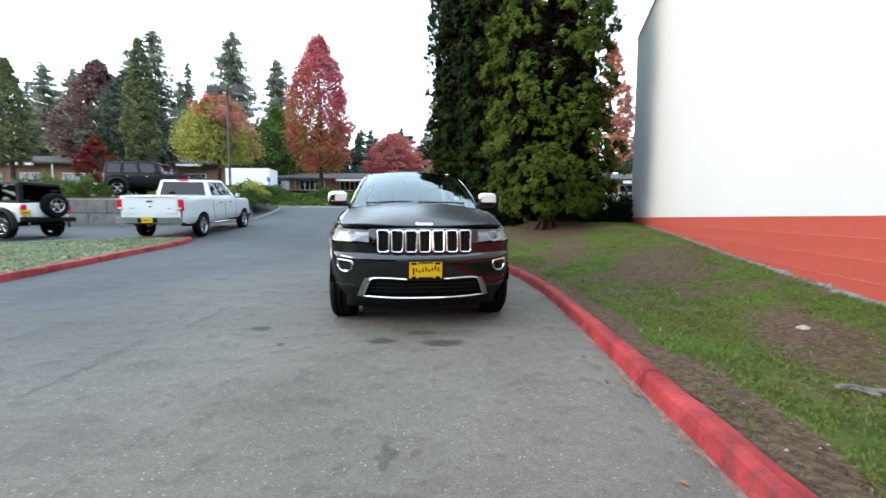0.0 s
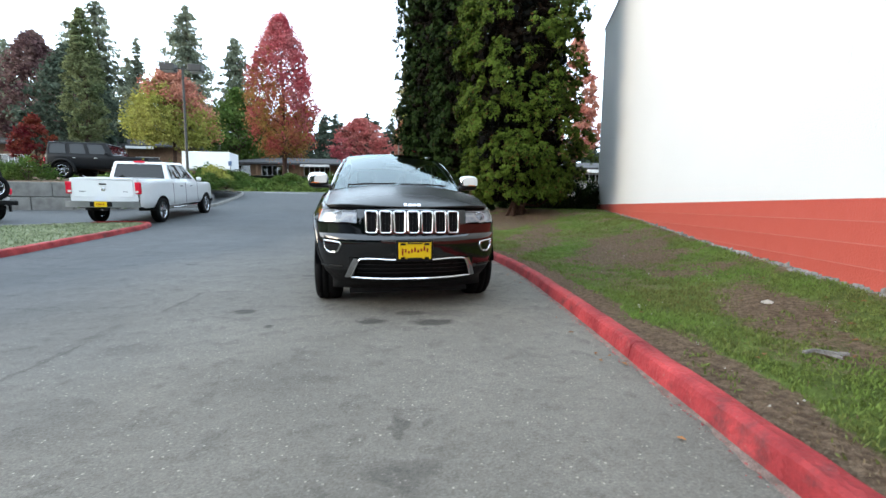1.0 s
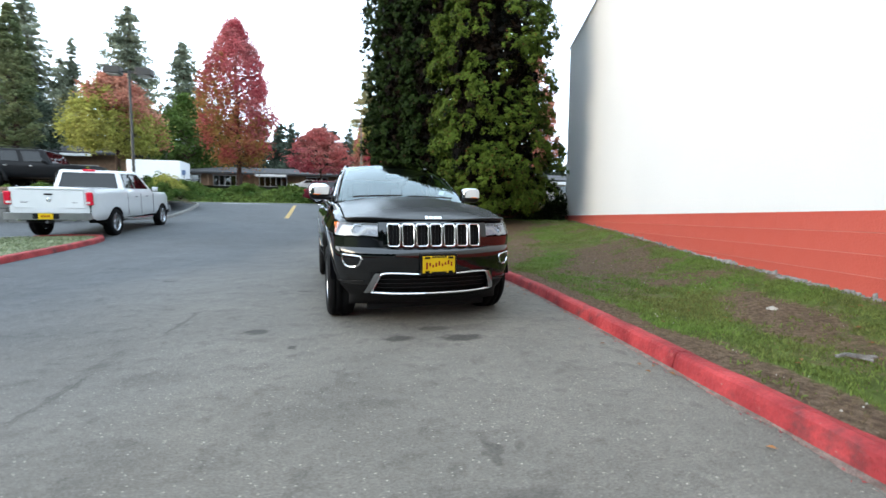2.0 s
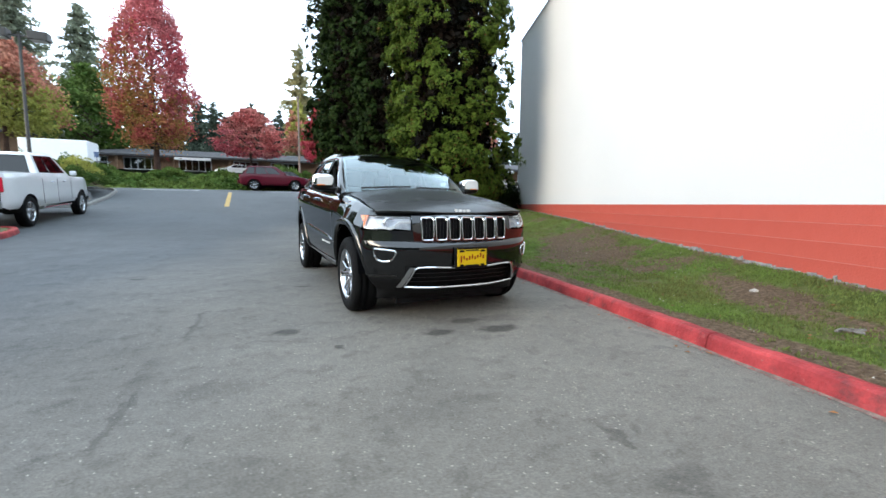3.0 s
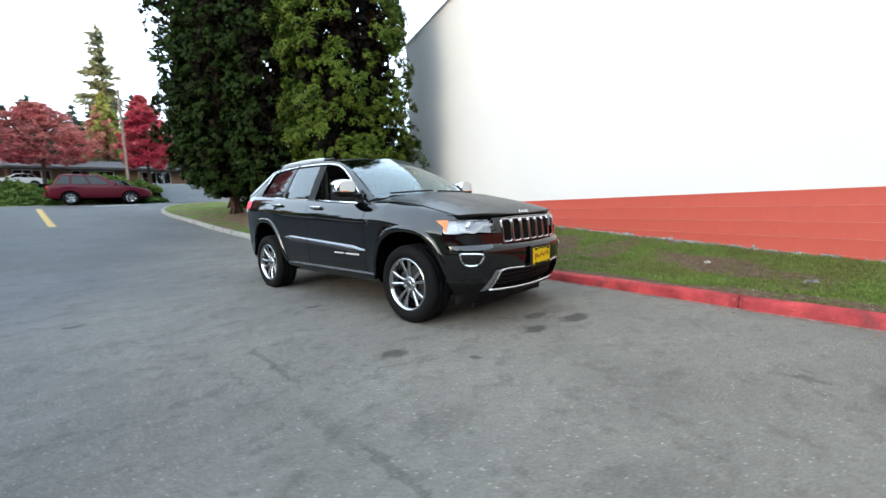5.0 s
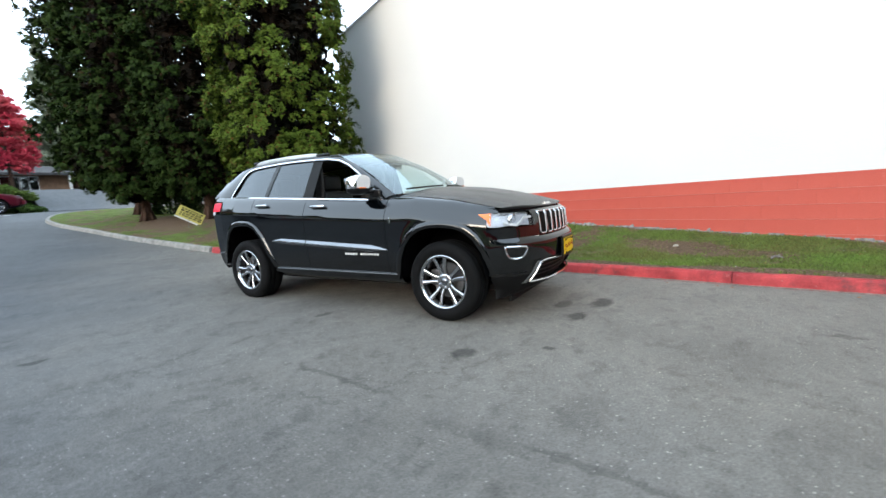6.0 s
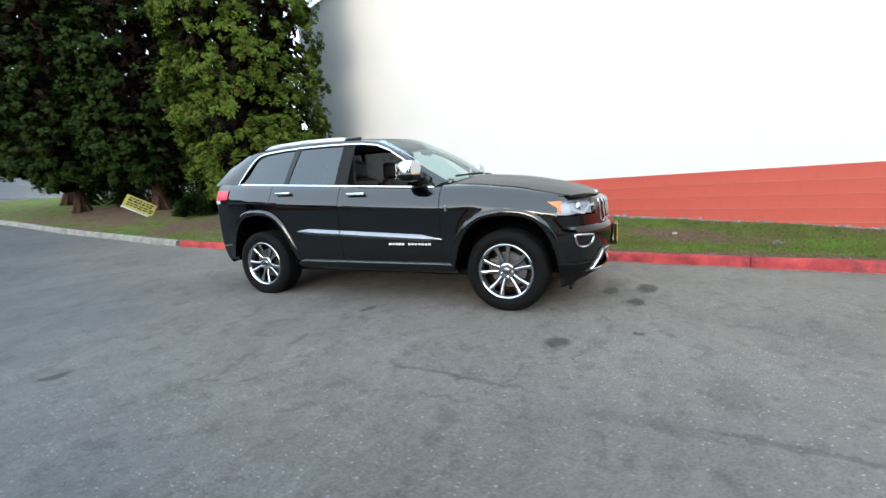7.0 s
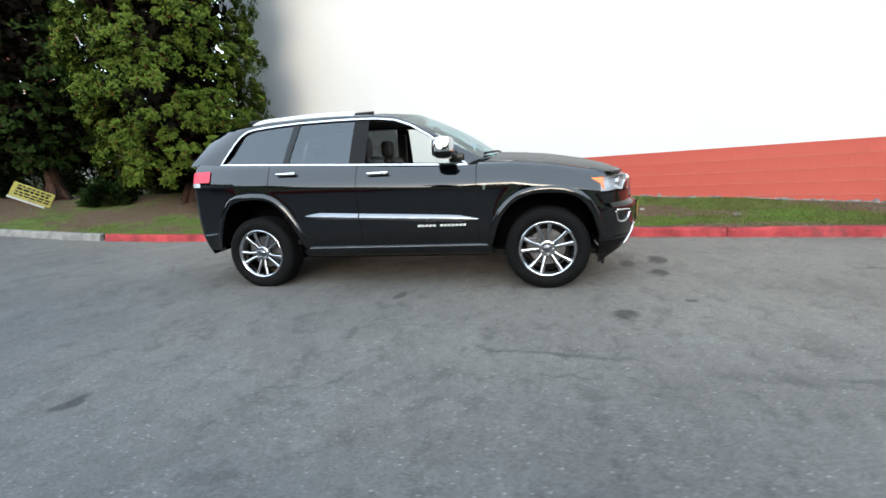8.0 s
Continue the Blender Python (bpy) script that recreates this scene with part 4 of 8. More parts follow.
def flat_text_bars(name, parent, origin, right, up, items, material, thick=0.003):
    """Small raised bars that stand in for lettering. items: (along, above, length, height)."""
    o, r, u = Vector(origin), Vector(right).normalized(), Vector(up).normalized()
    n = r.cross(u).normalized()
    bm = bmesh.new()
    for x, y, w, h in items:
        vs = []
        for dn in (0, thick):
            for a, b in ((-w / 2, -h / 2), (w / 2, -h / 2), (w / 2, h / 2), (-w / 2, h / 2)):
                vs.append(bm.verts.new(o + r * (x + a) + u * (y + b) + n * dn))
        for f in ((0, 1, 2, 3), (4, 5, 6, 7), (0, 1, 5, 4), (1, 2, 6, 5), (2, 3, 7, 6), (3, 0, 4, 7)):
            bm.faces.new([vs[k] for k in f])
    return part(name, bm, material, parent)


def seat(car, x, y, width=0.50):
    s = box_bm(0.52, width, 0.16, (x + 0.18, y, 0.68), 0.05, 3)
    joined(s, box_bm(0.16, width * 0.96, 0.64, (x - 0.14, y, 0.98), 0.06, 3, rot=None))
    for k in (-1, 1):
        joined(s, box_bm(0.20, 0.09, 0.5, (x - 0.10, y + k * width * 0.42, 0.95), 0.04, 3))
    ob = part("seat", s, M["leather"], car, "dark leather seat", smooth=True)
    hr = box_bm(0.10, 0.27, 0.20, (x - 0.20, y, 1.40), 0.045, 3)
    for k in (-0.06, 0.06):
        joined(hr, cyl_bm(0.007, 0.14, (x - 0.19, y + k, 1.28), "Z", 8))
    part("headrest", hr, M["leather"], ob, smooth=True)
    return ob


def big_suv():
    P = M["paint_black"]
    pitch = Matrix.Rotation(radians(0.6), 4, "Y")
    base = Matrix(((0.1050, 0.9945, 0, -0.085), (-0.9945, 0.1050, 0, 4.825), (0, 0, 1, 0.004), (0, 0, 0, 1)))
    car = thing("suv", "glossy black sport utility vehicle with chrome trim, one window open", "car", base @ pitch)

    for s in (-1, 1):
        # panels with 6 mm gaps between them
        side_panel("front_fender", [(-0.610, 0.40), (-0.51, 0.395), *FRONT_ARCH[1:], (0.45, 0.44)], 74, s, car, P)
        side_panel("front_door", [(-1.762, 0.41), (-0.616, 0.40)], 40, s, car, P)
        side_panel("rear_door", [(-2.700, 0.902), *reversed(REAR_ARCH[:5]), (-1.768, 0.41)], 50, s, car, P)
        side_panel("quarter_panel", [(-3.60, 0.40), (-3.40, 0.40), *reversed(REAR_ARCH[6:]), (-2.706, 0.904)], 60, s, car, P)
        # the dark shut lines lie behind the panels
        for x in (-0.613, -1.765, -2.703):
            zs = np.linspace(0.41 if x > -2 else 0.92, float(belt_z(x)) - 0.01, 16)
            part("shut_line", joined(bmesh.new(), bm_of(grid_mesh("shut", [[(x - 0.02, s * (float(body_w(x, z)) - 0.008), z) for z in zs], [(x + 0.02, s * (float(body_w(x, z)) - 0.008), z) for z in zs]]))), M["plastic"], car)
        # fender top, turned in to the bonnet
        rows = []
        for x in np.linspace(-0.60, 0.50, 30):
            zb = float(belt_z(min(x, 0.45)))
            w = float(body_w(min(x, 0.45), zb)) * (1 if x < 0.45 else 0.99)
            he = bonnet_z(x, 0.80)
            rows.append([(x, s * w, zb), (x, s * (w * 0.6 + 0.806 * 0.4), zb * 0.5 + (he - 0.004) * 0.5 + 0.006), (x, s * 0.806, he - 0.004), (x, s * 0.79, he - 0.03)])
        put("fender_top", grid_mesh("fender_top", rows), P, car)
        # rocker with its bright line
        xs = np.linspace(-2.42, -0.49, 30)
        put("rocker", grid_mesh("rocker", [[(x, s * w, z) for x in xs] for z, w in ((0.408, 0.894), (0.37, 0.885), (0.335, 0.86), (0.31, 0.80), (0.30, 0.6))]), P, car)
        part("sill_trim", sweep([(x, s * (float(body_w(x, 0.425)) + 0.004), 0.418) for x in np.linspace(-2.37, -0.50, 24)], profile=[(-0.004, -0.006), (0.004, -0.006), (0.004, 0.006), (-0.004, 0.006)]), M["chrome"], car)
        # wheel-arch lips and liners
        for nm, arch in (("arch_trim", FRONT_ARCH), ("arch_trim", REAR_ARCH)):
            A = resample(arch, 40)
            cen = np.array([0.0 if arch is FRONT_ARCH else -2.915, 0.40])
            rows = []
            for o, dy in ((0.0, -0.03), (0.0, 0.010), (0.012, 0.016), (0.040, 0.013), (0.060, 0.006), (0.066, -0.004)):
                r = []
                for p in A:
                    d = (p - cen) / np.linalg.norm(p - cen)
                    q = p + d * o
                    r.append((q[0], s * (float(body_w(q[0], q[1])) + dy), max(q[1], 0.37)))
                rows.append(r)
            put(nm, grid_mesh(nm, rows), P, car)
            rows = [[(p[0], s * y, max(p[1], 0.3) + 0.0) for p in A] for y in (0.93, 0.75, 0.50)]
            put("wheel_liner", grid_mesh("wheel_liner", rows), M["liner"], car)
            put("liner_back", grid_mesh("liner_back", [[(p[0], s * 0.5, p[1]) for p in A], [(p[0], s * 0.5, 0.28) for p in A]]), M["liner"], car)
        # moulding low on the doors, one piece a door
        for x0, x1 in ((-2.335, -1.772), (-1.758, -0.60)):
            rows = []
            for x in np.linspace(x0, x1, 24):
                zc = 0.752 - (x + 2.335) * 0.0485
                hh = 0.031 * min(1, max(0.06, (x + 2.345) / 0.16)) * min(1, max(0.05, (-0.588 - x) / 0.22))
                w = float(body_w(x, zc))
                rows.append([(x, s * (w + 0.001), zc + hh + 0.004), (x, s * (w + 0.006), zc + hh), (x, s * (w + 0.026), zc - hh * 0.55), (x, s * (w + 0.014), zc - hh), (x, s * (w + 0.001), zc - hh - 0.003)])
            put("door_moulding", grid_mesh("door_moulding", rows), M["dark_chrome"], car)
        # model name on the door, as plain bright bars
        o = (-0.95, s * (float(body_w(-0.95, 0.615)) + 0.002), 0.618)
        for i0, i1 in ((0, 5), (6, 13)):
            flat_text_bars("badge_bar", car, o, (s * -1, 0, 0), (0, 0, 1), [(-0.22 + 0.036 * i, 0, 0.025, 0.019) for i in range(i0, i1)], M["trim_white"])
        # small upright badge behind the front wheel
        part("fender_badge", box_bm(0.022, 0.006, 0.05, (-0.545, s * (float(body_w(-0.545, 0.955)) + 0.003), 0.955), 0.002), M["chrome"], car, "small chrome fender badge")
        # handles
        for x, z in ((-2.495, 1.172), (-1.54, 1.128)):
            w = float(body_w(x, z))
            hb = box_bm(0.215, 0.022, 0.030, (x, s * (w + 0.030), z), 0.010, 3)
            joined(hb, box_bm(0.035, 0.04, 0.022, (x - 0.085, s * (w + 0.012), z), 0.006))
            joined(hb, box_bm(0.035, 0.04, 0.022, (x + 0.085, s * (w + 0.012), z), 0.006))
            part("door_handle", hb, M["chrome"], car, "chrome door handle", smooth=True)
            part("handle_recess", lathe_disc((x + 0.0, s * (w + 0.002), z - 0.008), 0.075, 0.026, s), M["satin_black"], car)
        # cabin side: pillars and rails as strips between the window line and the glass or roof
        front_i = [(x, z) for x, z in zip(*DLO_TOP) if x >= -1.42][::-1]
        F1 = resample(front_i, 18)
        F2 = resample([(-0.575, 0.790, 1.205), (-0.75, 0.775, 1.31), (-1.05, 0.715, 1.49), (-1.30, 0.648, 1.62), (-1.44, 0.618, 1.672)], 18)
        T1 = resample([(x, z) for x, z in zip(*DLO_TOP) if -3.09 <= x <= -1.40][::-1], 26)
        T2 = resample([(-1.44, 0.618, 1.672), (-1.70, 0.617, 1.705), (-2.2, 0.610, 1.722), (-2.8, 0.592, 1.715), (-3.25, 0.565, 1.690), (-3.46, 0.545, 1.665)], 26)
        R1 = resample([(x, z) for x, z in zip(*DLO_TOP) if x <= -3.07][::-1], 16)
        R2 = resample([(-3.46, 0.545, 1.665), (-3.55, 0.60, 1.58), (-3.64, 0.69, 1.45), (-3.70, 0.765, 1.35), (-3.715, 0.795, 1.31)], 16)
        for nm, A, B in (("a_pillar", F1, F2), ("roof_rail_panel", T1, T2), ("d_pillar", R1, R2)):
            for inner in (0.0, 0.045):
                rows = []
                for g in np.linspace(0, 1, 6):
                    r = []
                    for (x, z), b in zip(A, B):
                        a = np.array([x, float(cabin_w(x, z)), z])
                        p = a * (1 - g) + b * g
                        bow = 0.012 * math.sin(math.pi * g)
                        r.append((p[0], s * (p[1] + bow - inner), p[2] + bow * 0.6 - inner * 0.4))
                    rows.append(r)
                put(nm if not inner else "inner_trim", grid_mesh(nm, rows), P if not inner else M["leather"], car)
        # lower end of the rear pillar down to the quarter panel
        rows = [[(x, s * float(cabin_w(x, 1.306)), float(belt_z(x)) + 0.004) for x in np.linspace(-3.36, -3.62, 8)], [(x, s * float(body_w(x, belt_z(x) - 0.03)), float(belt_z(x)) - 0.03) for x in np.linspace(-3.36, -3.62, 8)]]
        put("quarter_shoulder", grid_mesh("quarter_shoulder", rows), P, car)
        # belt ledge between the doors' top and the glass
        xs = np.linspace(-3.36, -0.60, 40)
        put("belt_ledge", grid_mesh("belt_ledge", [[(x, s * (float(body_w(x, belt_z(x))) - 0.001), float(belt_z(x)) - 0.002) for x in xs], [(x, s * (float(cabin_w(x, belt_z(x))) - 0.03), float(belt_z(x)) + 0.004) for x in xs]]), M["satin_black"], car)
        # glass: tinted behind; the front window on the right is wound down
        window_pane("quarter_glass", -3.335, -3.08, -2.60, -2.515, s, car, M["glass_tint"], label="dark tinted glass")
        window_pane("rear_door_glass", -2.535, -2.44, -1.865, -1.835, s, car, M["glass_tint"], label="dark tinted glass")
        if s > 0:
            window_pane("front_door_glass", -1.70, -1.68, -0.75, -1.30, s, car, M["glass_side"])
        window_pane("c_pillar", -2.60, -2.515, -2.535, -2.44, s, car, M["satin_black"], inset=0.004, off=0.001, nu=4)
        window_pane("b_pillar", -1.865, -1.835, -1.70, -1.68, s, car, M["plastic"], inset=0.004, off=0.001, nu=4)
        part("inner_pillar", box_bm(0.12, 0.04, 0.36, (-1.775, s * 0.66, 1.40), 0.015, rot=None), M["leather"], car)
        # chrome round the windows
        loop = [(x, z) for x, z in zip(*DLO_TOP)]
        up = resample(loop, 80)
        lo = [(x, float(belt_z(x)) + 0.002) for x in np.linspace(-0.705, -3.35, 50)][1:-1]
        ring = [(x, s * (float(cabin_w(x, z)) + 0.006), z) for x, z in up] + [(x, s * (float(cabin_w(x, z)) + 0.010), z) for x, z in lo]
        part("window_trim", sweep(ring, profile=[(-0.007, -0.011), (0.007, -0.011), (0.007, 0.011), (-0.007, 0.011)], closed=True, up=(0, s, 0.3)), M["chrome"], car, "bright chrome window surround")
        # roof rail
        rail = [(-1.86, 0.582, 1.730), (-1.90, 0.582, 1.736), (-2.0, 0.582, 1.742), (-2.4, 0.576, 1.750), (-2.8, 0.562, 1.744), (-2.98, 0.552, 1.732), (-3.06, 0.546, 1.700)]
        part("roof_rail", sweep([(x, s * y, z) for x, y, z in resample(rail, 24)], profile=[(-0.016, -0.022), (0.016, -0.022), (0.018, 0.004), (0.007, 0.014), (-0.007, 0.014), (-0.018, 0.004)]), M["rail_silver"], car, "satin silver roof rail")
        part("rail_foot", box_bm(0.22, 0.034, 0.030, (-1.765, s * 0.580, 1.722), 0.014, 3), M["satin_black"], car)
        part("rail_foot", box_bm(0.16, 0.04, 0.05, (-3.02, s * 0.54, 1.732), 0.015), M["satin_black"], car)
        # door mirror: chrome cap over a black shell
        mc = bmesh.new()
        bmesh.ops.create_uvsphere(mc, u_segments=24, v_segments=14, radius=1)
        for v in mc.verts:
            c = v.co
            k = lambda q, e: math.copysign(abs(q) ** e, q)
            v.co = (k(c.x, 0.65) * 0.102 * (1 - 0.25 * max(0, c.x)), k(c.y, 0.55) * 0.125, k(c.z, 0.6) * 0.098)
        cap = mc.copy()
        bmesh.ops.bisect_plane(cap, geom=cap.verts[:] + cap.edges[:] + cap.faces[:], plane_co=(0, 0, -0.035), plane_no=(0, 0, -1), clear_outer=True)
        bmesh.ops.bisect_plane(mc, geom=mc.verts[:] + mc.edges[:] + mc.faces[:], plane_co=(0, 0, -0.037), plane_no=(0, 0, 1), clear_outer=True)
        for b in (cap, mc):
            bmesh.ops.translate(b, vec=(-0.875, s * 0.985, 1.318), verts=b.verts)
        m_ob = part("door_mirror", cap, M["chrome"], car, "chrome-capped door mirror", smooth=True)
        part("shell", mc, M["satin_black"], m_ob, smooth=True)
        part("mirror_arm", joined(box_bm(0.11, 0.16, 0.045, (-0.86, s * 0.875, 1.245), 0.018), box_bm(0.14, 0.03, 0.08, (-0.80, s * 0.835, 1.225), 0.012)), M["satin_black"], m_ob, smooth=True)
        part("mirror_glass", box_bm(0.004, 0.19, 0.135, (-0.972, s * 0.985, 1.318), 0.001), M["chrome"], m_ob)
        part("mirror_lamp", box_bm(0.02, 0.09, 0.012, (-0.80, s * 1.02, 1.285), 0.004), M["amber"], m_ob)

        # headlamp
        lamp = head_lamp(car, s)
        # fog lamp in a chrome-edged pocket
        ring = [(0.835, 0.690), (0.74, 0.684), (0.682, 0.676), (0.674, 0.655), (0.696, 0.605), (0.722, 0.584), (0.775, 0.578), (0.808, 0.592), (0.828, 0.632)]
        rp = resample(ring + ring[:1], 40)[:-1]
        pts = [nose_pt(s * y, z, 0.006) for y, z in rp]
        bmf = bmesh.new()
        c = bmf.verts.new(nose_pt(s * 0.755, 0.628, -0.045))
        vs = [bmf.verts.new(nose_pt(s * y, z, 0.001)) for y, z in rp]
        vi = [bmf.verts.new(nose_pt(s * (0.755 + (y - 0.755) * 0.7), 0.628 + (z - 0.628) * 0.7, -0.04)) for y, z in rp]
        for i in range(len(vs)):
            j = (i + 1) % len(vs)
            bmf.faces.new((vs[i], vs[j], vi[j], vi[i]))
            bmf.faces.new((vi[i], vi[j], c))
        pocket = part("fog_lamp", bmf, M["plastic"], car)
        part("chrome_ring", sweep(pts, profile=[(-0.007, -0.006), (0.007, -0.006), (0.008, 0.003), (0.0, 0.007), (-0.008, 0.003)], closed=True, up=(1, 0, 0)), M["chrome"], pocket)
        fx = nose_pt(s * 0.755, 0.625, -0.03)
        part("bulb", lathe([(0.0, 0.0), (0.002, 0.030), (-0.01, 0.040), (-0.03, 0.044)], 24, "X", fx), M["lens"], pocket, smooth=True)
        part("reflector", lathe([(-0.03, 0.0), (-0.02, 0.025), (-0.008, 0.038)], 24, "X", fx), M["chrome"], pocket, smooth=True)
        # tail lamp wraps the corner
        side = [[(x, s * (float(body_w(x, z)) + 0.010), z) for x in np.linspace(-3.40, -3.60, 8)] for z in np.linspace(1.135, 1.245, 6)]
        rear = [[(p[0], s * p[1], p[2]) for p in r] for r in patch(tail_pt, 0.45, None, 1.135, 1.245, 12, 5, 0.010)]
        tl = put("tail_lamp", merged("tail_lamp", [grid_mesh("a", side), grid_mesh("b", rear)]), M["tail_red"], car, "red tail lamp")
        side = [[(x, s * (float(body_w(x, z)) + 0.008), z) for x in np.linspace(-3.53, -3.60, 8)] for z in np.linspace(1.09, 1.133, 4)]
        rear = [[(p[0], s * p[1], p[2]) for p in r] for r in patch(tail_pt, 0.5, None, 1.09, 1.133, 12, 4, 0.008)]
        put("reversing_lens", merged("reversing_lens", [grid_mesh("a", side), grid_mesh("b", rear)]), M["lamp_silver"], tl)
        # rear bumper's bright line, side reflector
        part("bumper_strip", sweep([(x, s * (float(body_w(x, 0.62)) + 0.003), 0.575 + (x + 3.6) * 0.10) for x in np.linspace(-3.60, -3.42, 8)] , profile=[(-0.004, -0.008), (0.004, -0.008), (0.004, 0.008), (-0.004, 0.008)]), M["chrome"], car)

        # wheels
        road_wheel(car, (0.0, s * 0.812, 0.372), s, turn=0.15)
        road_wheel(car, (-2.915, s * 0.812, 0.372), s, turn=0.5)

    # ---- nose ----
    sheets = []
    for s in (1, -1):
        def both(rows):
            return rows if s > 0 else mirrored(rows)
        sheets += [both(patch(nose_pt, 0.0, None, 0.545, 0.758, 26, 12)), both(patch(nose_pt, 0.60, None, 0.42, 0.545, 18, 6)), both(patch(nose_pt, 0.485, None, 0.758, 0.852, 20, 5)),
                   both(patch(nose_pt, 0.485, 0.525, 0.852, 0.985, 3, 5)), both(patch(nose_pt, 0.0, None, 0.985, 1.020, 26, 4))]
    put("front_bumper", merged("front_bumper", [grid_mesh("p", r) for r in sheets]), P, car)
    low = [patch(nose_pt, 0.0, None, 0.205, 0.335, 26, 6), patch(nose_pt, 0.60, None, 0.335, 0.42, 16, 4), patch(nose_pt, 0.545, 0.60, 0.335, 0.545, 4, 8)]
    put("front_valance", merged("front_valance", [grid_mesh("p", r) for q in low for r in (q, mirrored(q))]), M["plastic"], car)
    # grille: a panel with seven openings, dark mesh behind
    ys = [-0.455 + 0.91 * i / 7 for i in range(8)]
    bars = [patch(nose_pt, -0.485, 0.485, 0.758, 0.775, 30, 2), patch(nose_pt, -0.485, 0.485, 0.965, 0.985, 30, 2), patch(nose_pt, -0.485, ys[0] + 0.012, 0.775, 0.965, 2, 6), patch(nose_pt, ys[-1] - 0.012, 0.485, 0.775, 0.965, 2, 6)]
    bars += [patch(nose_pt, y - 0.013, y + 0.013, 0.775, 0.965, 2, 6) for y in ys[1:-1]]
    gr = put("grille", merged("grille", [grid_mesh("p", r) for r in bars]), P, car, "grille with seven chrome-edged upright openings")
    put("grille_mesh", grid_mesh("grille_mesh", patch(nose_pt, -0.47, 0.47, 0.765, 0.975, 30, 6, -0.035)), M["plastic"], gr)
    for a, b in zip(ys[:-1], ys[1:]):
        c, w, h = (a + b) / 2, (b - a) / 2 - 0.009, 0.101
        rr = 0.022
        loop = []
        for cx, cz, a0 in ((w - rr, h - rr, 0), (-w + rr, h - rr, 90), (-w + rr, -h + rr, 180), (w - rr, -h + rr, 270)):
            for k in range(5):
                t = radians(a0 + 22.5 * k)
                zz = cz + rr * math.sin(t)
                loop.append((c + (cx + rr * math.cos(t)) * (1 - 0.10 * (h - zz) / (2 * h)), 0.870 + zz))
        part("chrome_frame", sweep([nose_pt(y, z, 0.006) for y, z in loop], profile=[(-0.007, -0.009), (0.007, -0.009), (0.008, 0.001), (0.002, 0.006), (-0.002, 0.006), (-0.008, 0.001)], closed=True, up=(1, 0, 0)), M["chrome"], gr)
        bm = bmesh.new()
        for k in range(1, 4):
            y = a + (b - a) * k / 4
            joined(bm, box_bm(0.006, 0.004, 0.19, nose_pt(y, 0.87, -0.028), 0.001, 1))
        part("grille_slat", bm, M["satin_black"], gr)
    # lower intake with its bright surround
    put("intake_mesh", grid_mesh("intake_mesh", patch(nose_pt, -0.56, 0.56, 0.33, 0.55, 30, 5, -0.06)), M["plastic"], car)
    bm = bmesh.new()
    for z in (0.385, 0.425, 0.465):
        joined(bm, sweep([nose_pt(y, z, -0.05) for y in np.linspace(-0.53, 0.53, 24)], profile=[(-0.005, -0.004), (0.005, -0.004), (0.005, 0.004), (-0.005, 0.004)]))
    part("intake_slat", bm, M["satin_black"], car)
    loop = [(-0.585, 0.345), (-0.555, 0.42), (-0.515, 0.512), (-0.490, 0.528), (-0.42, 0.532), (-0.33, 0.530), (-0.27, 0.526), (-0.20, 0.522), (0.0, 0.520), (0.20, 0.522), (0.27, 0.526), (0.33, 0.530), (0.42, 0.532), (0.490, 0.528), (0.515, 0.512), (0.555, 0.42), (0.585, 0.345)]
    L1 = resample(loop, 70)
    part("intake_trim", sweep([nose_pt(y, z, 0.010) for y, z in L1], profile=[(-0.007, -0.010), (0.007, -0.010), (0.008, 0.002), (0.0, 0.007), (-0.008, 0.002)], up=(1, 0, 0)), M["chrome"], car, "chrome surround of the lower intake")
    part("intake_trim", sweep([nose_pt(y, 0.345 - 0.012 * (1 - (y / 0.585) ** 2), 0.012) for y in np.linspace(-0.585, 0.585, 40)], profile=[(-0.008, -0.010), (0.008, -0.010), (0.009, 0.002), (0.0, 0.008), (-0.009, 0.002)], up=(1, 0, 0)), M["chrome"], car)
    # filler between the surround and the paint above
    rows = []
    for y, z in L1:
        rows.append([nose_pt(y, z, 0.002), nose_pt(y * 1.02, min(0.548, z + 0.06 if abs(y) < 0.5 else z + 0.01), 0.001)])
    put("intake_surround", grid_mesh("intake_surround", rows), M["satin_black"], car)
    sat = []
    for s in (-1, 1):
        A = resample([(0.60, 0.335), (0.565, 0.42), (0.53, 0.50), (0.51, 0.53)], 12)
        sat.append(grid_mesh("s", [[nose_pt(s * y, z, 0.006), nose_pt(s * (y + 0.02), z, 0.010), nose_pt(s * (y + 0.045), z, 0.002)] for y, z in A]))
    for me in sat:
        put("intake_cheek", me, M["alloy"], car)
    for s in (-1, 1):
        part("bumper_crease", sweep([nose_pt(s * y, 0.455 - 0.02 * (y - 0.6) / 0.3, 0.004) for y in np.linspace(0.66, 0.86, 10)], profile=[(-0.004, -0.006), (0.004, -0.006), (0.004, 0.006), (-0.004, 0.006)]), M["satin_black"], car)
    # dealer's plate in its holder
    holder = part("plate_holder", box_bm(0.025, 0.345, 0.20, (0.892, 0.0, 0.612), 0.008), M["satin_black"], car)
    part("plate", box_bm(0.006, 0.305, 0.152, (0.908, 0.0, 0.612), 0.002), M["yellow_plate"], holder, "yellow plate with red lettering")
    scr = []
    for i in range(9):
        scr.append((-0.115 + 0.029 * i, 0.002 + 0.010 * math.sin(i * 2.1) + (i - 4) * 0.003, 0.016, 0.032 + (0.03 if i == 0 else 0.008 * math.cos(i * 1.7))))
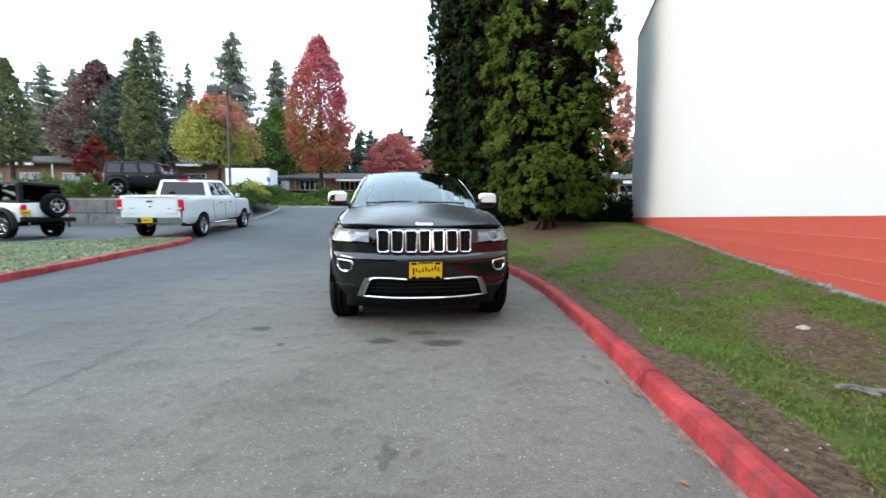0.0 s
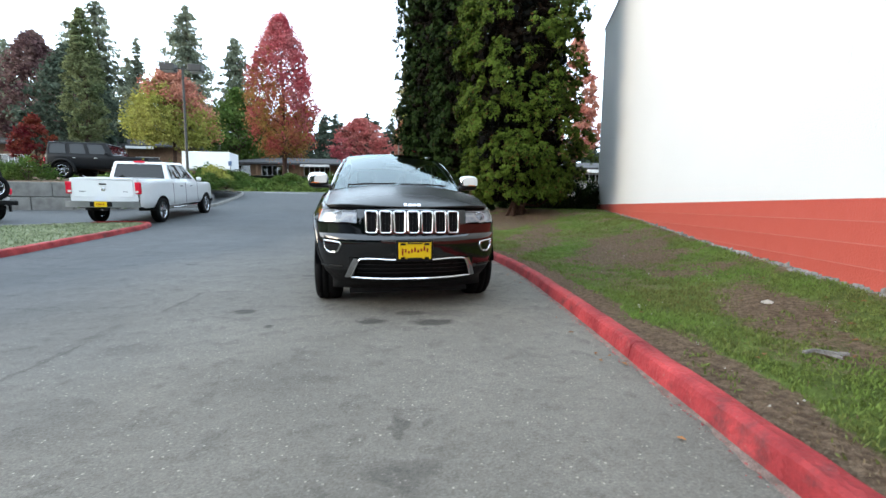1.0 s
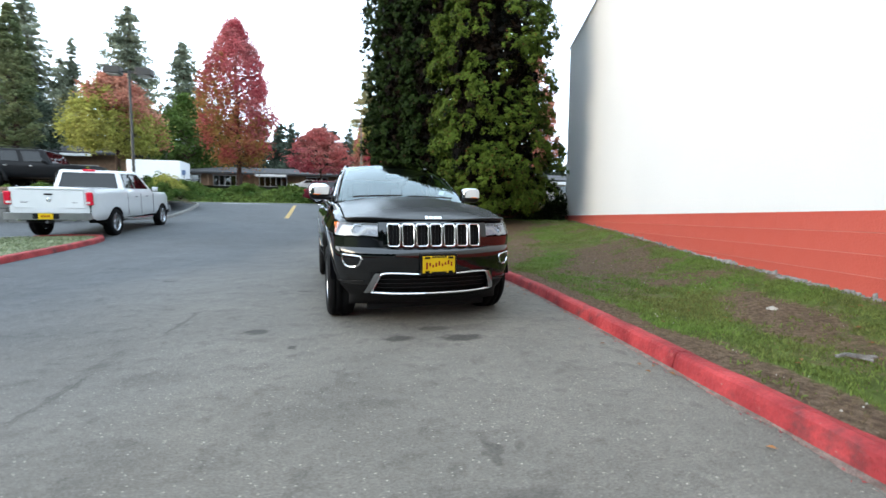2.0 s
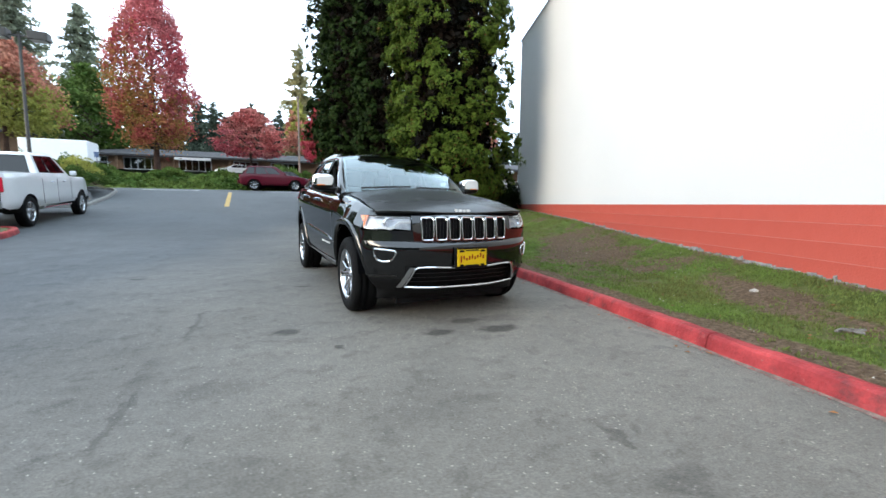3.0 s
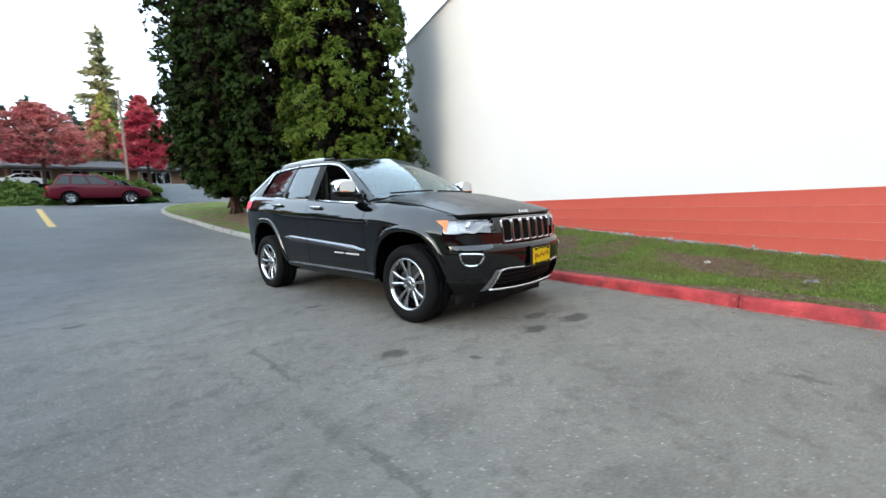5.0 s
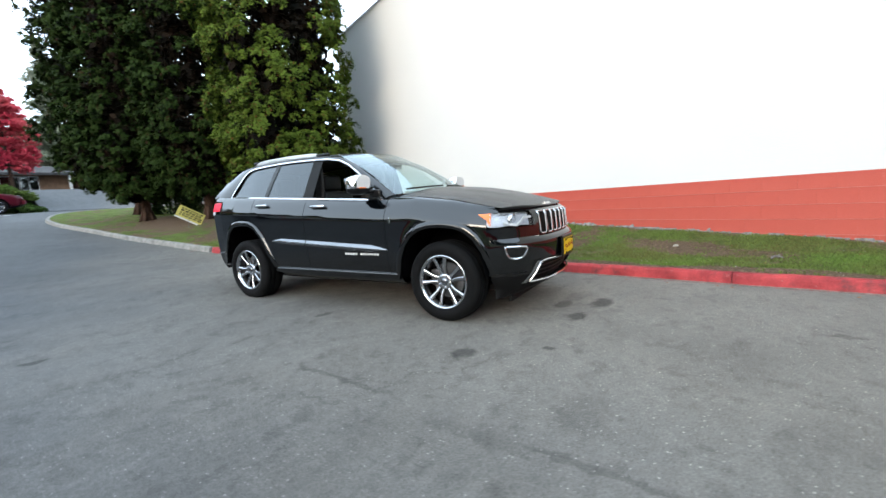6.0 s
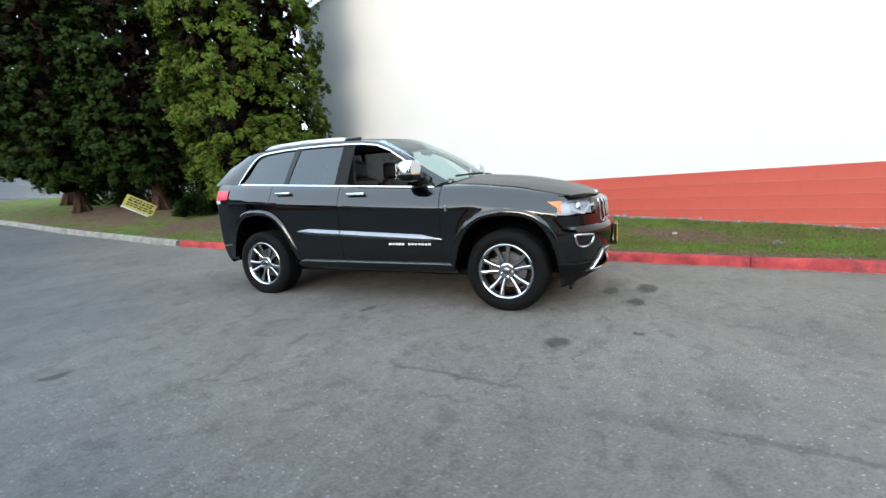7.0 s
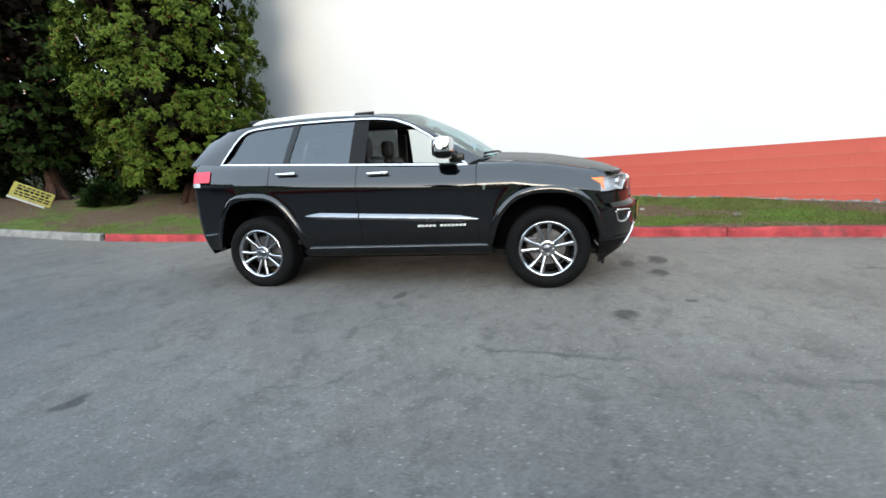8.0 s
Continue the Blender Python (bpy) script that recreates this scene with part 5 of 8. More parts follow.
    flat_text_bars("plate_bar", holder, (0.911, 0, 0.612), (0, 1, 0), (0, 0, 1), scr, M["red_ink"], 0.002)
    flat_text_bars("plate_bar", holder, (0.9115, 0, 0.612), (0, 1, 0), (0, 0, 1), [(0, 0.068, 0.14, 0.012), (0, -0.070, 0.14, 0.012)], M["black_ink"], 0.002)
    flat_text_bars("plate_bar", holder, (0.912, 0, 0.612), (0, 1, 0), (0, 0, 1), [(-0.11, 0.062, 0.05, 0.02), (0.11, 0.062, 0.05, 0.02), (-0.11, -0.066, 0.04, 0.018), (0.11, -0.066, 0.04, 0.018)], M["plastic"], 0.003)
    # bonnet
    rows = []
    for j in range(31):
        g = j / 30
        r = []
        for i in range(41):
            y = -0.80 + 1.6 * i / 40
            xb = -0.40 - 0.19 * (y / 0.80) ** 2
            xf = 0.45 + 0.285 * float(nose_k(y / 0.885))
            x = xb + (xf - xb) * (1 - (1 - g) ** 1.25)
            r.append((x, y, bonnet_z(x, y)))
        rows.append(r)
    for z_lip in (0.4, 0.8, 1.0):
        rows.append([tuple(np.array(rows[30][i]) * (1 - z_lip) + (np.array(nose_pt(rows[30][i][1], 1.006)) + np.array([0.002, 0, 0])) * z_lip) for i in range(41)])
    put("bonnet", grid_mesh("bonnet", rows), M["paint_sky_sheen"], car)
    emb = []
    for i, (w, h) in enumerate(((0.030, 0.060), (0.036, 0.042), (0.036, 0.042), (0.036, 0.050))):
        emb.append((-0.065 + i * 0.043, -0.004 if i in (0, 3) else 0, w, h))
    flat_text_bars("emblem_bar", car, (0.708, 0, 1.022), (0, 1, 0), (-0.5, 0, 0.86), emb, M["chrome"], 0.006)
    # scuttle and wipers
    rows = [[(-0.36 - 0.19 * v * v, 0.79 * v, 1.232 - 0.035 * v * v) for v in np.linspace(-1, 1, 20)], [(-0.46 - 0.17 * v * v, 0.79 * v, 1.226 - 0.03 * v * v) for v in np.linspace(-1, 1, 20)]]
    put("scuttle", grid_mesh("scuttle", rows), M["plastic"], car)
    for y0, y1 in ((-0.62, -0.05), (0.02, 0.62)):
        P0 = [ws_pt(v / 0.78, 0.035 + 0.02 * abs(v - y0), 0.02) for v in np.linspace(y0, y1, 10)]
        part("wiper", sweep(P0, profile=[(-0.008, -0.006), (0.008, -0.006), (0.004, 0.012), (-0.004, 0.012)]), M["plastic"], car)
    # windscreen and roof
    ws = put("windscreen", grid_mesh("windscreen", [[ws_pt(v, t) for v in np.linspace(-1, 1, 25)] for t in np.linspace(0, 1, 16)]), M["glass_clear"], car)
    outward(ws, (-2.0, 0, 1.0))
    rows = []
    edge = resample([(-1.44, 0.618, 1.672), (-1.70, 0.617, 1.705), (-2.2, 0.610, 1.722), (-2.8, 0.592, 1.715), (-3.25, 0.565, 1.690), (-3.46, 0.545, 1.665)], 30)
    for k, (x, ye, ze) in enumerate(edge):
        f = k / 29
        r = []
        for v in np.linspace(-1, 1, 25):
            dx = (1 - f) ** 3 * 0.15 * (1 - v * v) - f**4 * 0.03 * (1 - v * v)
            r.append((x + dx, ye * v, ze + 0.042 * (1 - v * v)))
        rows.append(r)
    put("roof", grid_mesh("roof", rows), M["paint_sky_sheen"], car)
    put("headliner", grid_mesh("headliner", [[(x - 0.02, y * 0.98, z - 0.035) for x, y, z in r] for r in rows]), M["leather_tan"], car)
    # spoiler, rear glass, tailgate, bumper
    rows = [[(-3.44 - 0.02 * (1 - v * v), 0.55 * v, 1.667 + 0.042 * (1 - v * v)) for v in np.linspace(-1, 1, 16)], [(-3.58 - 0.03 * (1 - v * v), 0.57 * v, 1.668 + 0.03 * (1 - v * v)) for v in np.linspace(-1, 1, 16)],
            [(-3.60 - 0.03 * (1 - v * v), 0.57 * v, 1.650 + 0.03 * (1 - v * v)) for v in np.linspace(-1, 1, 16)], [(-3.48, 0.56 * v, 1.640 + 0.03 * (1 - v * v)) for v in np.linspace(-1, 1, 16)]]
    put("spoiler", grid_mesh("spoiler", rows), P, car)
    rg = put("rear_glass", grid_mesh("rear_glass", [[(-3.47 - 0.25 * t - 0.05 * (1 - v * v), (0.545 + 0.22 * t) * v, 1.66 - 0.34 * t) for v in np.linspace(-1, 1, 16)] for t in np.linspace(0, 1, 8)]), M["glass_tint"], car)
    outward(rg, (-2.0, 0, 1.0))
    tg = patch(tail_pt, 0.0, None, 0.93, 1.335, 22, 10)
    put("tailgate", merged("tailgate", [grid_mesh("p", r) for r in (tg, mirrored(tg))]), P, car)
    rb = patch(tail_pt, 0.0, None, 0.35, 0.925, 22, 12)
    put("rear_bumper", merged("rear_bumper", [grid_mesh("p", r) for r in (rb, mirrored(rb))]), P, car)
    # underside, cabin tub, dashboard, seats
    part("underbody", box_bm(3.9, 1.3, 0.06, (-1.5, 0, 0.29), 0.01), M["plastic"], car)
    part("air_dam", box_bm(0.03, 1.2, 0.10, (0.52, 0, 0.20), 0.008), M["plastic"], car)
    part("exhaust", sweep([(-0.8, 0.25, 0.24), (-2.2, 0.25, 0.24), (-3.0, 0.45, 0.28), (-3.75, 0.5, 0.30)], radius=0.035), M["steel_dark"], car)
    for xx in (0.0, -2.915):
        part("axle", cyl_bm(0.045, 1.5, (xx, 0, 0.34), "Y", 12), M["steel_dark"], car)
    part("cabin_floor", box_bm(3.0, 1.6, 0.04, (-2.05, 0, 0.46), 0.005), M["leather"], car)
    for s in (-1, 1):
        rows = [[(x, s * (float(body_w(x, max(z, 0.97) if x < -2.3 else z)) - 0.10), max(z, 0.97) if x < -2.3 else z) for x in np.linspace(-3.5, -0.6, 24)] for z in (0.45, 0.8, 1.0)] + [[(x, s * (float(cabin_w(x, belt_z(x))) - 0.05), float(belt_z(x)) - 0.005) for x in np.linspace(-3.5, -0.6, 24)]]
        put("door_card", grid_mesh("door_card", rows), M["leather"], car)
        seat(car, -1.68, s * 0.37)
        seat(car, -2.58, s * 0.36, 0.60)
    part("dashboard", joined(box_bm(0.40, 1.46, 0.26, (-0.75, 0, 1.06), 0.07, 3), box_bm(0.5, 0.26, 0.5, (-1.05, 0, 0.75), 0.06, 3)), M["leather"], car, smooth=True)
    part("bulkhead", box_bm(0.05, 1.6, 0.75, (-0.52, 0, 0.80), 0.01), M["plastic"], car)
    tor = [(-1.08 + 0.05 * math.sin(a), 0.37 + 0.185 * math.cos(a), 1.06 + 0.18 * math.sin(a)) for a in np.linspace(0, 2 * math.pi, 28, endpoint=False)]
    sw = sweep(tor, radius=0.016, closed=True, up=(1, 0, 0.2))
    joined(sw, box_bm(0.05, 0.34, 0.05, (-1.075, 0.37, 1.06), 0.015))
    part("steering_wheel", sw, M["leather"], car, smooth=True)
    part("rear_view_mirror", box_bm(0.03, 0.24, 0.06, (-1.16, 0.0, 1.555), 0.012), M["plastic"], car)
    part("window_sticker", box_bm(0.004, 0.07, 0.05, (-0.82, 0.56, 1.335), 0.001, rot=None), M["trim_white"], car)
    return car


def bm_of(me):
    b = bmesh.new()
    b.from_mesh(me)
    return b


def lathe_disc(at, rx, rz, s):
    b = bmesh.new()
    vs = [b.verts.new((at[0] + rx * math.cos(a), at[1] + s * 0.001, at[2] + rz * math.sin(a))) for a in np.linspace(0, 2 * math.pi, 20, endpoint=False)]
    vi = [b.verts.new((at[0] + 0.9 * rx * math.cos(a), at[1] + s * 0.004, at[2] + 0.9 * rz * math.sin(a))) for a in np.linspace(0, 2 * math.pi, 20, endpoint=False)]
    for i in range(20):
        b.faces.new((vs[i], vs[(i + 1) % 20], vi[(i + 1) % 20], vi[i]))
    b.faces.new(vi)
    return b


def bonnet_z(x, y):
    zc = float(np.interp(x, (-0.6, -0.4, -0.2, 0.0, 0.317, 0.45, 0.566, 0.65, 0.70, 0.735), (1.262, 1.256, 1.240, 1.218, 1.160, 1.130, 1.096, 1.062, 1.036, 1.012)))
    ze = float(np.interp(x, (-0.6, -0.3, 0.1, 0.45, 0.6, 0.735), (1.185, 1.175, 1.125, 1.050, 1.020, 1.0)))
    v = min(1.0, abs(y) / 0.80)
    dome = 0.010 * (1 / (1 + math.exp((abs(y) - 0.40 + 0.1 * (x + 0.4)) * 45))) * min(1, max(0, (0.7 - x) / 0.5))
    return zc + (ze - zc) * v**2.6 + dome - 0.004


def ws_pt(v, t, off=0.0):
    """A point of the windscreen: v across, t from its foot to its head."""
    a = np.array([-0.44 - 0.165 * v * v, 0.785 * v, 1.232 - 0.028 * v * v])
    b = np.array([-1.29 - 0.15 * v * v, 0.618 * v, 1.714 - 0.042 * v * v])
    p = a * (1 - t) + b * t
    bow = 0.035 * math.sin(math.pi * t) + off
    return (float(p[0] + bow * 0.5), float(p[1]), float(p[2] + bow * 0.85))


def head_lamp(car, s):
    """A clear-lensed lamp: dark bowl, projector, light strip and amber corner."""
    def pt(y, z, off=0.0):
        return nose_pt(s * y, z, off)
    ymx = lambda z: float(body_w(0.45, z)) - 0.003
    top = lambda g: 0.975 + 0.010 * g
    bot = lambda g: 0.856 + 0.012 * math.sin(math.pi * min(1, g * 1.6)) + 0.035 * max(0, g - 0.55) + 0.045 * max(0, (g - 0.82) / 0.18)
    def sheet(off, n=22, m=8, g0=0.0, g1=1.0):
        rows = []
        for j in range(m + 1):
            r = []
            for i in range(n + 1):
                g = g0 + (g1 - g0) * i / n
                z = bot(g) + (top(g) - bot(g)) * j / m
                e = ymx(z)
                gg = 1 - (1 - g) ** 1.7
                r.append(pt(0.522 + (e - 0.522) * gg, z, off))
            rows.append(r)
        return rows
    lens = put("headlamp", grid_mesh("headlamp", sheet(0.002)), M["lens"], car, "clear headlamp with a light strip and amber corner")
    outward(lens, (0, 0, 0.9))
    put("bowl", grid_mesh("bowl", sheet(-0.05)), M["lamp_silver"], lens)
    c = pt(0.70, 0.918, -0.045)
    part("projector", lathe([(0.030, 0.0), (0.024, 0.020), (0.010, 0.034), (-0.01, 0.040)], 24, "X", c), M["lens"], lens, smooth=True)
    part("bezel", lathe([(0.012, 0.040), (0.014, 0.048), (-0.02, 0.050)], 24, "X", c), M["chrome"], lens, smooth=True)
    part("reflector", lathe([(-0.03, 0.0), (-0.01, 0.03), (0.0, 0.038)], 24, "X", c), M["chrome"], lens, smooth=True)
    strip = resample([(0.53, 0.930), (0.62, 0.928), (0.65, 0.900), (0.70, 0.868), (0.76, 0.880), (0.80, 0.90)], 24)
    part("light_strip", sweep([pt(y, z, -0.018) for y, z in strip], profile=[(-0.010, -0.005), (0.010, -0.005), (0.010, 0.005), (-0.010, 0.005)], up=(1, 0, 0)), M["trim_white"], lens)
    put("brow", grid_mesh("brow", [[pt(y, 0.972, -0.01), pt(y, 0.955, -0.05)] for y in np.linspace(0.53, 0.80, 12)]), M["alloy"], lens)
    put("amber_corner", grid_mesh("amber_corner", sheet(-0.012, 6, 6, 0.86, 0.995)), M["amber"], lens)
    put("side_amber", grid_mesh("side_amber", [[(x, s * (float(body_w(x, z)) + 0.004), z) for x in np.linspace(0.455, 0.453 - 0.085 * (z - 0.925) / 0.057, 5)] for z in np.linspace(0.925, 0.982, 5)]), M["amber"], lens)
    return lens


big_suv()


# ---- other vehicles ----
def other_car(name, label, m, paint, x_rear, x_front, axles, half, sill, deck, house, tyre_r, glass_splits, tumble=0.14, hood_crown=0.04, roof_paint=None, spokes="single", flare=False, wheel_tint="alloy", tyre_w=0.22, group=""):
    """A parked vehicle in its own space (x ahead). deck: (x, z) line of the body's top; house: the cabin's (x, z) corners, back foot, back top, front top, front foot."""
    car = thing(name, label, "car", m, group=group)
    wf = lambda x, z: half * float(np.interp(x, (x_rear, x_rear + 0.12, x_rear + 0.5, x_front - 0.7, x_front - 0.2, x_front), (0.90, 0.965, 1, 1, 0.94, 0.80))) * float(np.interp(z, (sill, sill + 0.12, sill + 0.35, 2.0), (0.93, 0.985, 1.0, 0.985)))
    top = lambda x: float(np.interp(x, *zip(*deck)))
    ra = tyre_r + 0.075
    bottom = [(x_rear, sill + 0.08), (x_rear + 0.25, sill)]
    for ax in axles:
        for a in np.linspace(180, 0, 15):
            bottom.append((ax + ra * math.cos(radians(a)), max(sill, tyre_r + ra * math.sin(radians(a)) * 0.98)))
    bottom += [(x_front - 0.3, sill), (x_front, sill + 0.10)]
    for s in (-1, 1):
        B = resample(bottom, 110)
        rows = []
        for f in np.linspace(0, 1, 10):
            rows.append([(x, s * (wf(x, z0 + (top(x) - z0) * f) - (0.03 if f == 1 else 0.008 if f > 0.85 else 0)), z0 + (top(x) - z0) * f) for x, z0 in B])
        put("body_side", grid_mesh("body_side", rows), paint, car)
        for ax in axles:
            A = [(ax + ra * math.cos(radians(a)), tyre_r + ra * math.sin(radians(a)) * 0.98) for a in np.linspace(180, 0, 20)]
            put("wheel_liner", grid_mesh("wheel_liner", [[(x, s * y, z) for x, z in A] for y in (half * 0.97, half * 0.5)] + [[(x, s * half * 0.5, sill - 0.05) for x, z in A]]), M["plastic"], car)
            if flare:
                put("flare", grid_mesh("flare", [[(ax + (ra + o) * math.cos(radians(a)), s * (half + dy), tyre_r + (ra + o) * math.sin(radians(a))) for a in np.linspace(188, -8, 20)] for o, dy in ((-0.01, 0.05), (0.0, 0.10), (0.05, 0.10), (0.11, 0.0))]), M["plastic"], car)
            road_wheel(car, (ax, s * (half - tyre_w / 2 - 0.02 + (0.06 if flare else 0)), tyre_r), s, R=tyre_r, rim=tyre_r * 0.64, width=tyre_w, spokes=spokes, tint=wheel_tint, turn=0.3 * ax)
    xs = np.linspace(x_rear, x_front, 50)
    put("deck", grid_mesh("deck", [[(x, v * (wf(x, top(x)) - 0.03), top(x) + hood_crown * (1 - v * v) - 0.001) for v in np.linspace(-1, 1, 9)] for x in xs]), paint, car)
    for nm, x, d in (("rear_panel", x_rear, -1), ("front_panel", x_front, 1)):
        z0, z1 = sill + 0.09, top(x)
        put(nm, grid_mesh(nm, [[(x + d * 0.10 * (1 - v * v) * (1 if d > 0 else 0.35) + d * 0.03 * math.sin(math.pi * f), v * wf(x, z0), z0 + (z1 + hood_crown * (1 - v * v) - z0) * f) for v in np.linspace(-1, 1, 13)] for f in np.linspace(0, 1, 8)]), paint, car)
    # cabin
    (bx, bz), (tx, tz), (ux, uz), (fx, fz) = house
    wb, wt = half - 0.07, half - 0.07 - tumble
    bm = bmesh.new()
    vs = [bm.verts.new(p) for p in ((bx, -wb, bz - 0.04), (fx, -wb, fz - 0.04), (fx, wb, fz - 0.04), (bx, wb, bz - 0.04), (tx, -wt, tz), (ux, -wt, uz), (ux, wt, uz), (tx, wt, tz))]
    for f in ((0, 1, 5, 4), (1, 2, 6, 5), (2, 3, 7, 6), (3, 0, 4, 7), (4, 5, 6, 7)):
        bm.faces.new([vs[i] for i in f])
    bmesh.ops.bevel(bm, geom=[e for e in bm.edges if len(e.link_faces) == 2], offset=0.05, segments=3, affect="EDGES", profile=0.5)
    part("cabin", bm, roof_paint or paint, car)

    def face_pane(nm, c, u0, u1, v0, v1, out):
        """A pane on a cabin face with corners c (foot a, foot b, head b, head a)."""
        c = [Vector(p) for p in c]
        q = lambda u, v: (c[0].lerp(c[1], u)).lerp(c[3].lerp(c[2], u), v) + Vector(out) * 0.006
        b = bmesh.new()
        ring = [b.verts.new(q(u, v)) for u, v in ((u0, v0), (u1, v0), (u1, v1), (u0, v1))]
        b.faces.new(ring)
        outward(part(nm, b, M["glass_far"], car), (1.3, 0, 0.9))
        rim = [q(u, v) + Vector(out) * 0.002 for u, v in ((u0, v0), (u1, v0), (u1, v1), (u0, v1))]
        part("window_seal", sweep(rim, radius=0.009, closed=True, up=out), M["plastic"], car)
    for s in (-1, 1):
        corners = ((bx, s * wb, bz - 0.04), (fx, s * wb, fz - 0.04), (ux, s * wt, uz), (tx, s * wt, tz))
        for u0, u1 in glass_splits:
            face_pane("side_window", corners, u0, u1, 0.16, 0.86, (0, s, 0.25))
    face_pane("windscreen", ((fx, -wb, fz - 0.04), (fx, wb, fz - 0.04), (ux, wt, uz), (ux, -wt, uz)), 0.06, 0.94, 0.12, 0.90, (0.7, 0, 0.7))
    face_pane("rear_window", ((bx, -wb, bz - 0.04), (bx, wb, bz - 0.04), (tx, wt, tz), (tx, -wt, tz)), 0.08, 0.92, 0.16, 0.86, (-1, 0, 0.2))
    part("underbody", box_bm(x_front - x_rear - 0.6, half * 1.3, 0.08, ((x_front + x_rear) / 2, 0, sill + 0.06), 0.01), M["plastic"], car)
    for s in (-1, 1):
        ob = part("door_mirror", box_bm(0.12, 0.16, 0.14, (fx - 0.25, s * (half + 0.08), fz + 0.08), 0.03), paint, car)
        part("mirror_arm", box_bm(0.04, 0.12, 0.03, (fx - 0.22, s * (half - 0.01), fz + 0.03), 0.008), M["plastic"], ob)
    return car, wf, top


def bumper(car, x, half, z, h, material, d, label=""):
    pts = [(x + d * 0.08 * (1 - v**4), v * half, z) for v in np.linspace(-1, 1, 16)]
    return part("bumper", sweep(pts, profile=[(-0.06, -h / 2), (0.05, -h / 2), (0.07, -h * 0.2), (0.07, h * 0.2), (0.05, h / 2), (-0.06, h / 2)]), material, car, label)


def small_plate(car, x, z, d, y=0.0):
    holder = part("plate", box_bm(0.015, 0.33, 0.16, (x, y, z), 0.004), M["yellow_plate"], car, "yellow plate with dark lettering")
    flat_text_bars("plate_bar", holder, (x + d * 0.009, y, z), (0, d, 0), (0, 0, 1), [(-0.09 + 0.03 * i, 0, 0.02, 0.045) for i in range(7)], M["red_ink"], 0.002)


def heading(x, y, z, deg, pitch=0.0):
    """Pose of a vehicle whose x axis points deg degrees from +x, nose up by pitch."""
    return Matrix.Translation((x, y, z)) @ Matrix.Rotation(radians(deg), 4, "Z") @ Matrix.Rotation(radians(-pitch), 4, "Y")


def pickup():
    W = M["paint_white"]
    car, wf, top = other_car("pickup_truck", "white crew-cab pickup truck with chrome bumper parked on a ramp", heading(-8.95, 14.9, float(ground_z(14.9)) + 0.01, 92.7, 3.5), W, -1.18, 4.45, (0.0, 3.57), 1.04, 0.52,
                             [(-1.18, 1.42), (0.70, 1.42), (0.74, 1.36), (2.9, 1.32), (4.0, 1.28), (4.45, 1.15)], ((0.72, 1.38), (0.85, 1.98), (2.05, 2.0), (2.95, 1.34)), 0.41, ((0.07, 0.36), (0.40, 0.69), (0.71, 0.86)), tumble=0.17, spokes="double")
    bumper(car, -1.28, 0.98, 0.66, 0.18, M["bumper_steel"], -1, "chrome step bumper")
    part("bumper_step", box_bm(0.20, 0.60, 0.15, (-1.335, 0, 0.665), 0.02), M["plastic"], car)
    small_plate(car, -1.442, 0.665, -1)
    part("tow_hitch", box_bm(0.28, 0.07, 0.07, (-1.26, 0, 0.50), 0.01), M["steel_dark"], car)
    tg = part("tailgate", box_bm(0.03, 1.62, 0.50, (-1.225, 0, 1.12), 0.015), W, car)
    part("tailgate_handle", box_bm(0.02, 0.20, 0.045, (-1.248, 0, 1.25), 0.01), M["satin_black"], tg)
    part("emblem", lathe([(-0.004, 0.0), (-0.010, 0.03), (0, 0.055)], 20, "X", (-1.245, 0, 1.10)), M["alloy"], tg)
    part("tailgate_cap", box_bm(0.05, 1.62, 0.03, (-1.235, 0, 1.40), 0.01), W, tg)
    flat_text_bars("badge_bar", tg, (-1.241, 0.55, 1.03), (0, -1, 0), (0, 0, 1), [(-0.08 + 0.035 * i, 0, 0.022, 0.03) for i in range(5)], M["steel_dark"], 0.003)
    flat_text_bars("badge_bar", tg, (-1.241, -0.6, 1.03), (0, -1, 0), (0, 0, 1), [(-0.06 + 0.035 * i, 0, 0.022, 0.025) for i in range(4)], M["steel_dark"], 0.003)
    for s in (-1, 1):
        t = part("tail_lamp", box_bm(0.10, 0.15, 0.36, (-1.20, s * 0.93, 1.14), 0.025, 3), M["tail_red"], car, "red tail lamp")
        part("reversing_lens", box_bm(0.02, 0.11, 0.06, (-1.249, s * 0.895, 1.03), 0.008), M["trim_white"], t)
        part("exhaust", cyl_bm(0.05, 0.25, (-1.26, s * 0.62, 0.58), "X", 16), M["chrome"], car)
        for x in (1.35, 2.15):
            part("door_handle", box_bm(0.16, 0.03, 0.035, (x, s * (wf(x, 1.15) + 0.015), 1.17), 0.01), M["chrome"], car)
        for x in (0.78, 1.72, 2.72):
            part("shut_line", box_bm(0.010, 0.008, 0.70, (x, s * (wf(x, 0.9) + 0.0005), 0.93), 0.0), M["plastic"], car)
        part("head_lamp", box_bm(0.20, 0.30, 0.20, (4.36, s * 0.74, 1.02), 0.04), M["lens"], car)
        part("side_step", box_bm(1.9, 0.14, 0.06, (1.8, s * 0.93, 0.44), 0.02), M["chrome"], car)
    part("brake_lamp", box_bm(0.04, 0.34, 0.06, (0.835, 0, 1.975), 0.012), M["tail_red"], car)
    bumper(car, 4.52, 0.95, 0.62, 0.28, M["chrome"], 1)


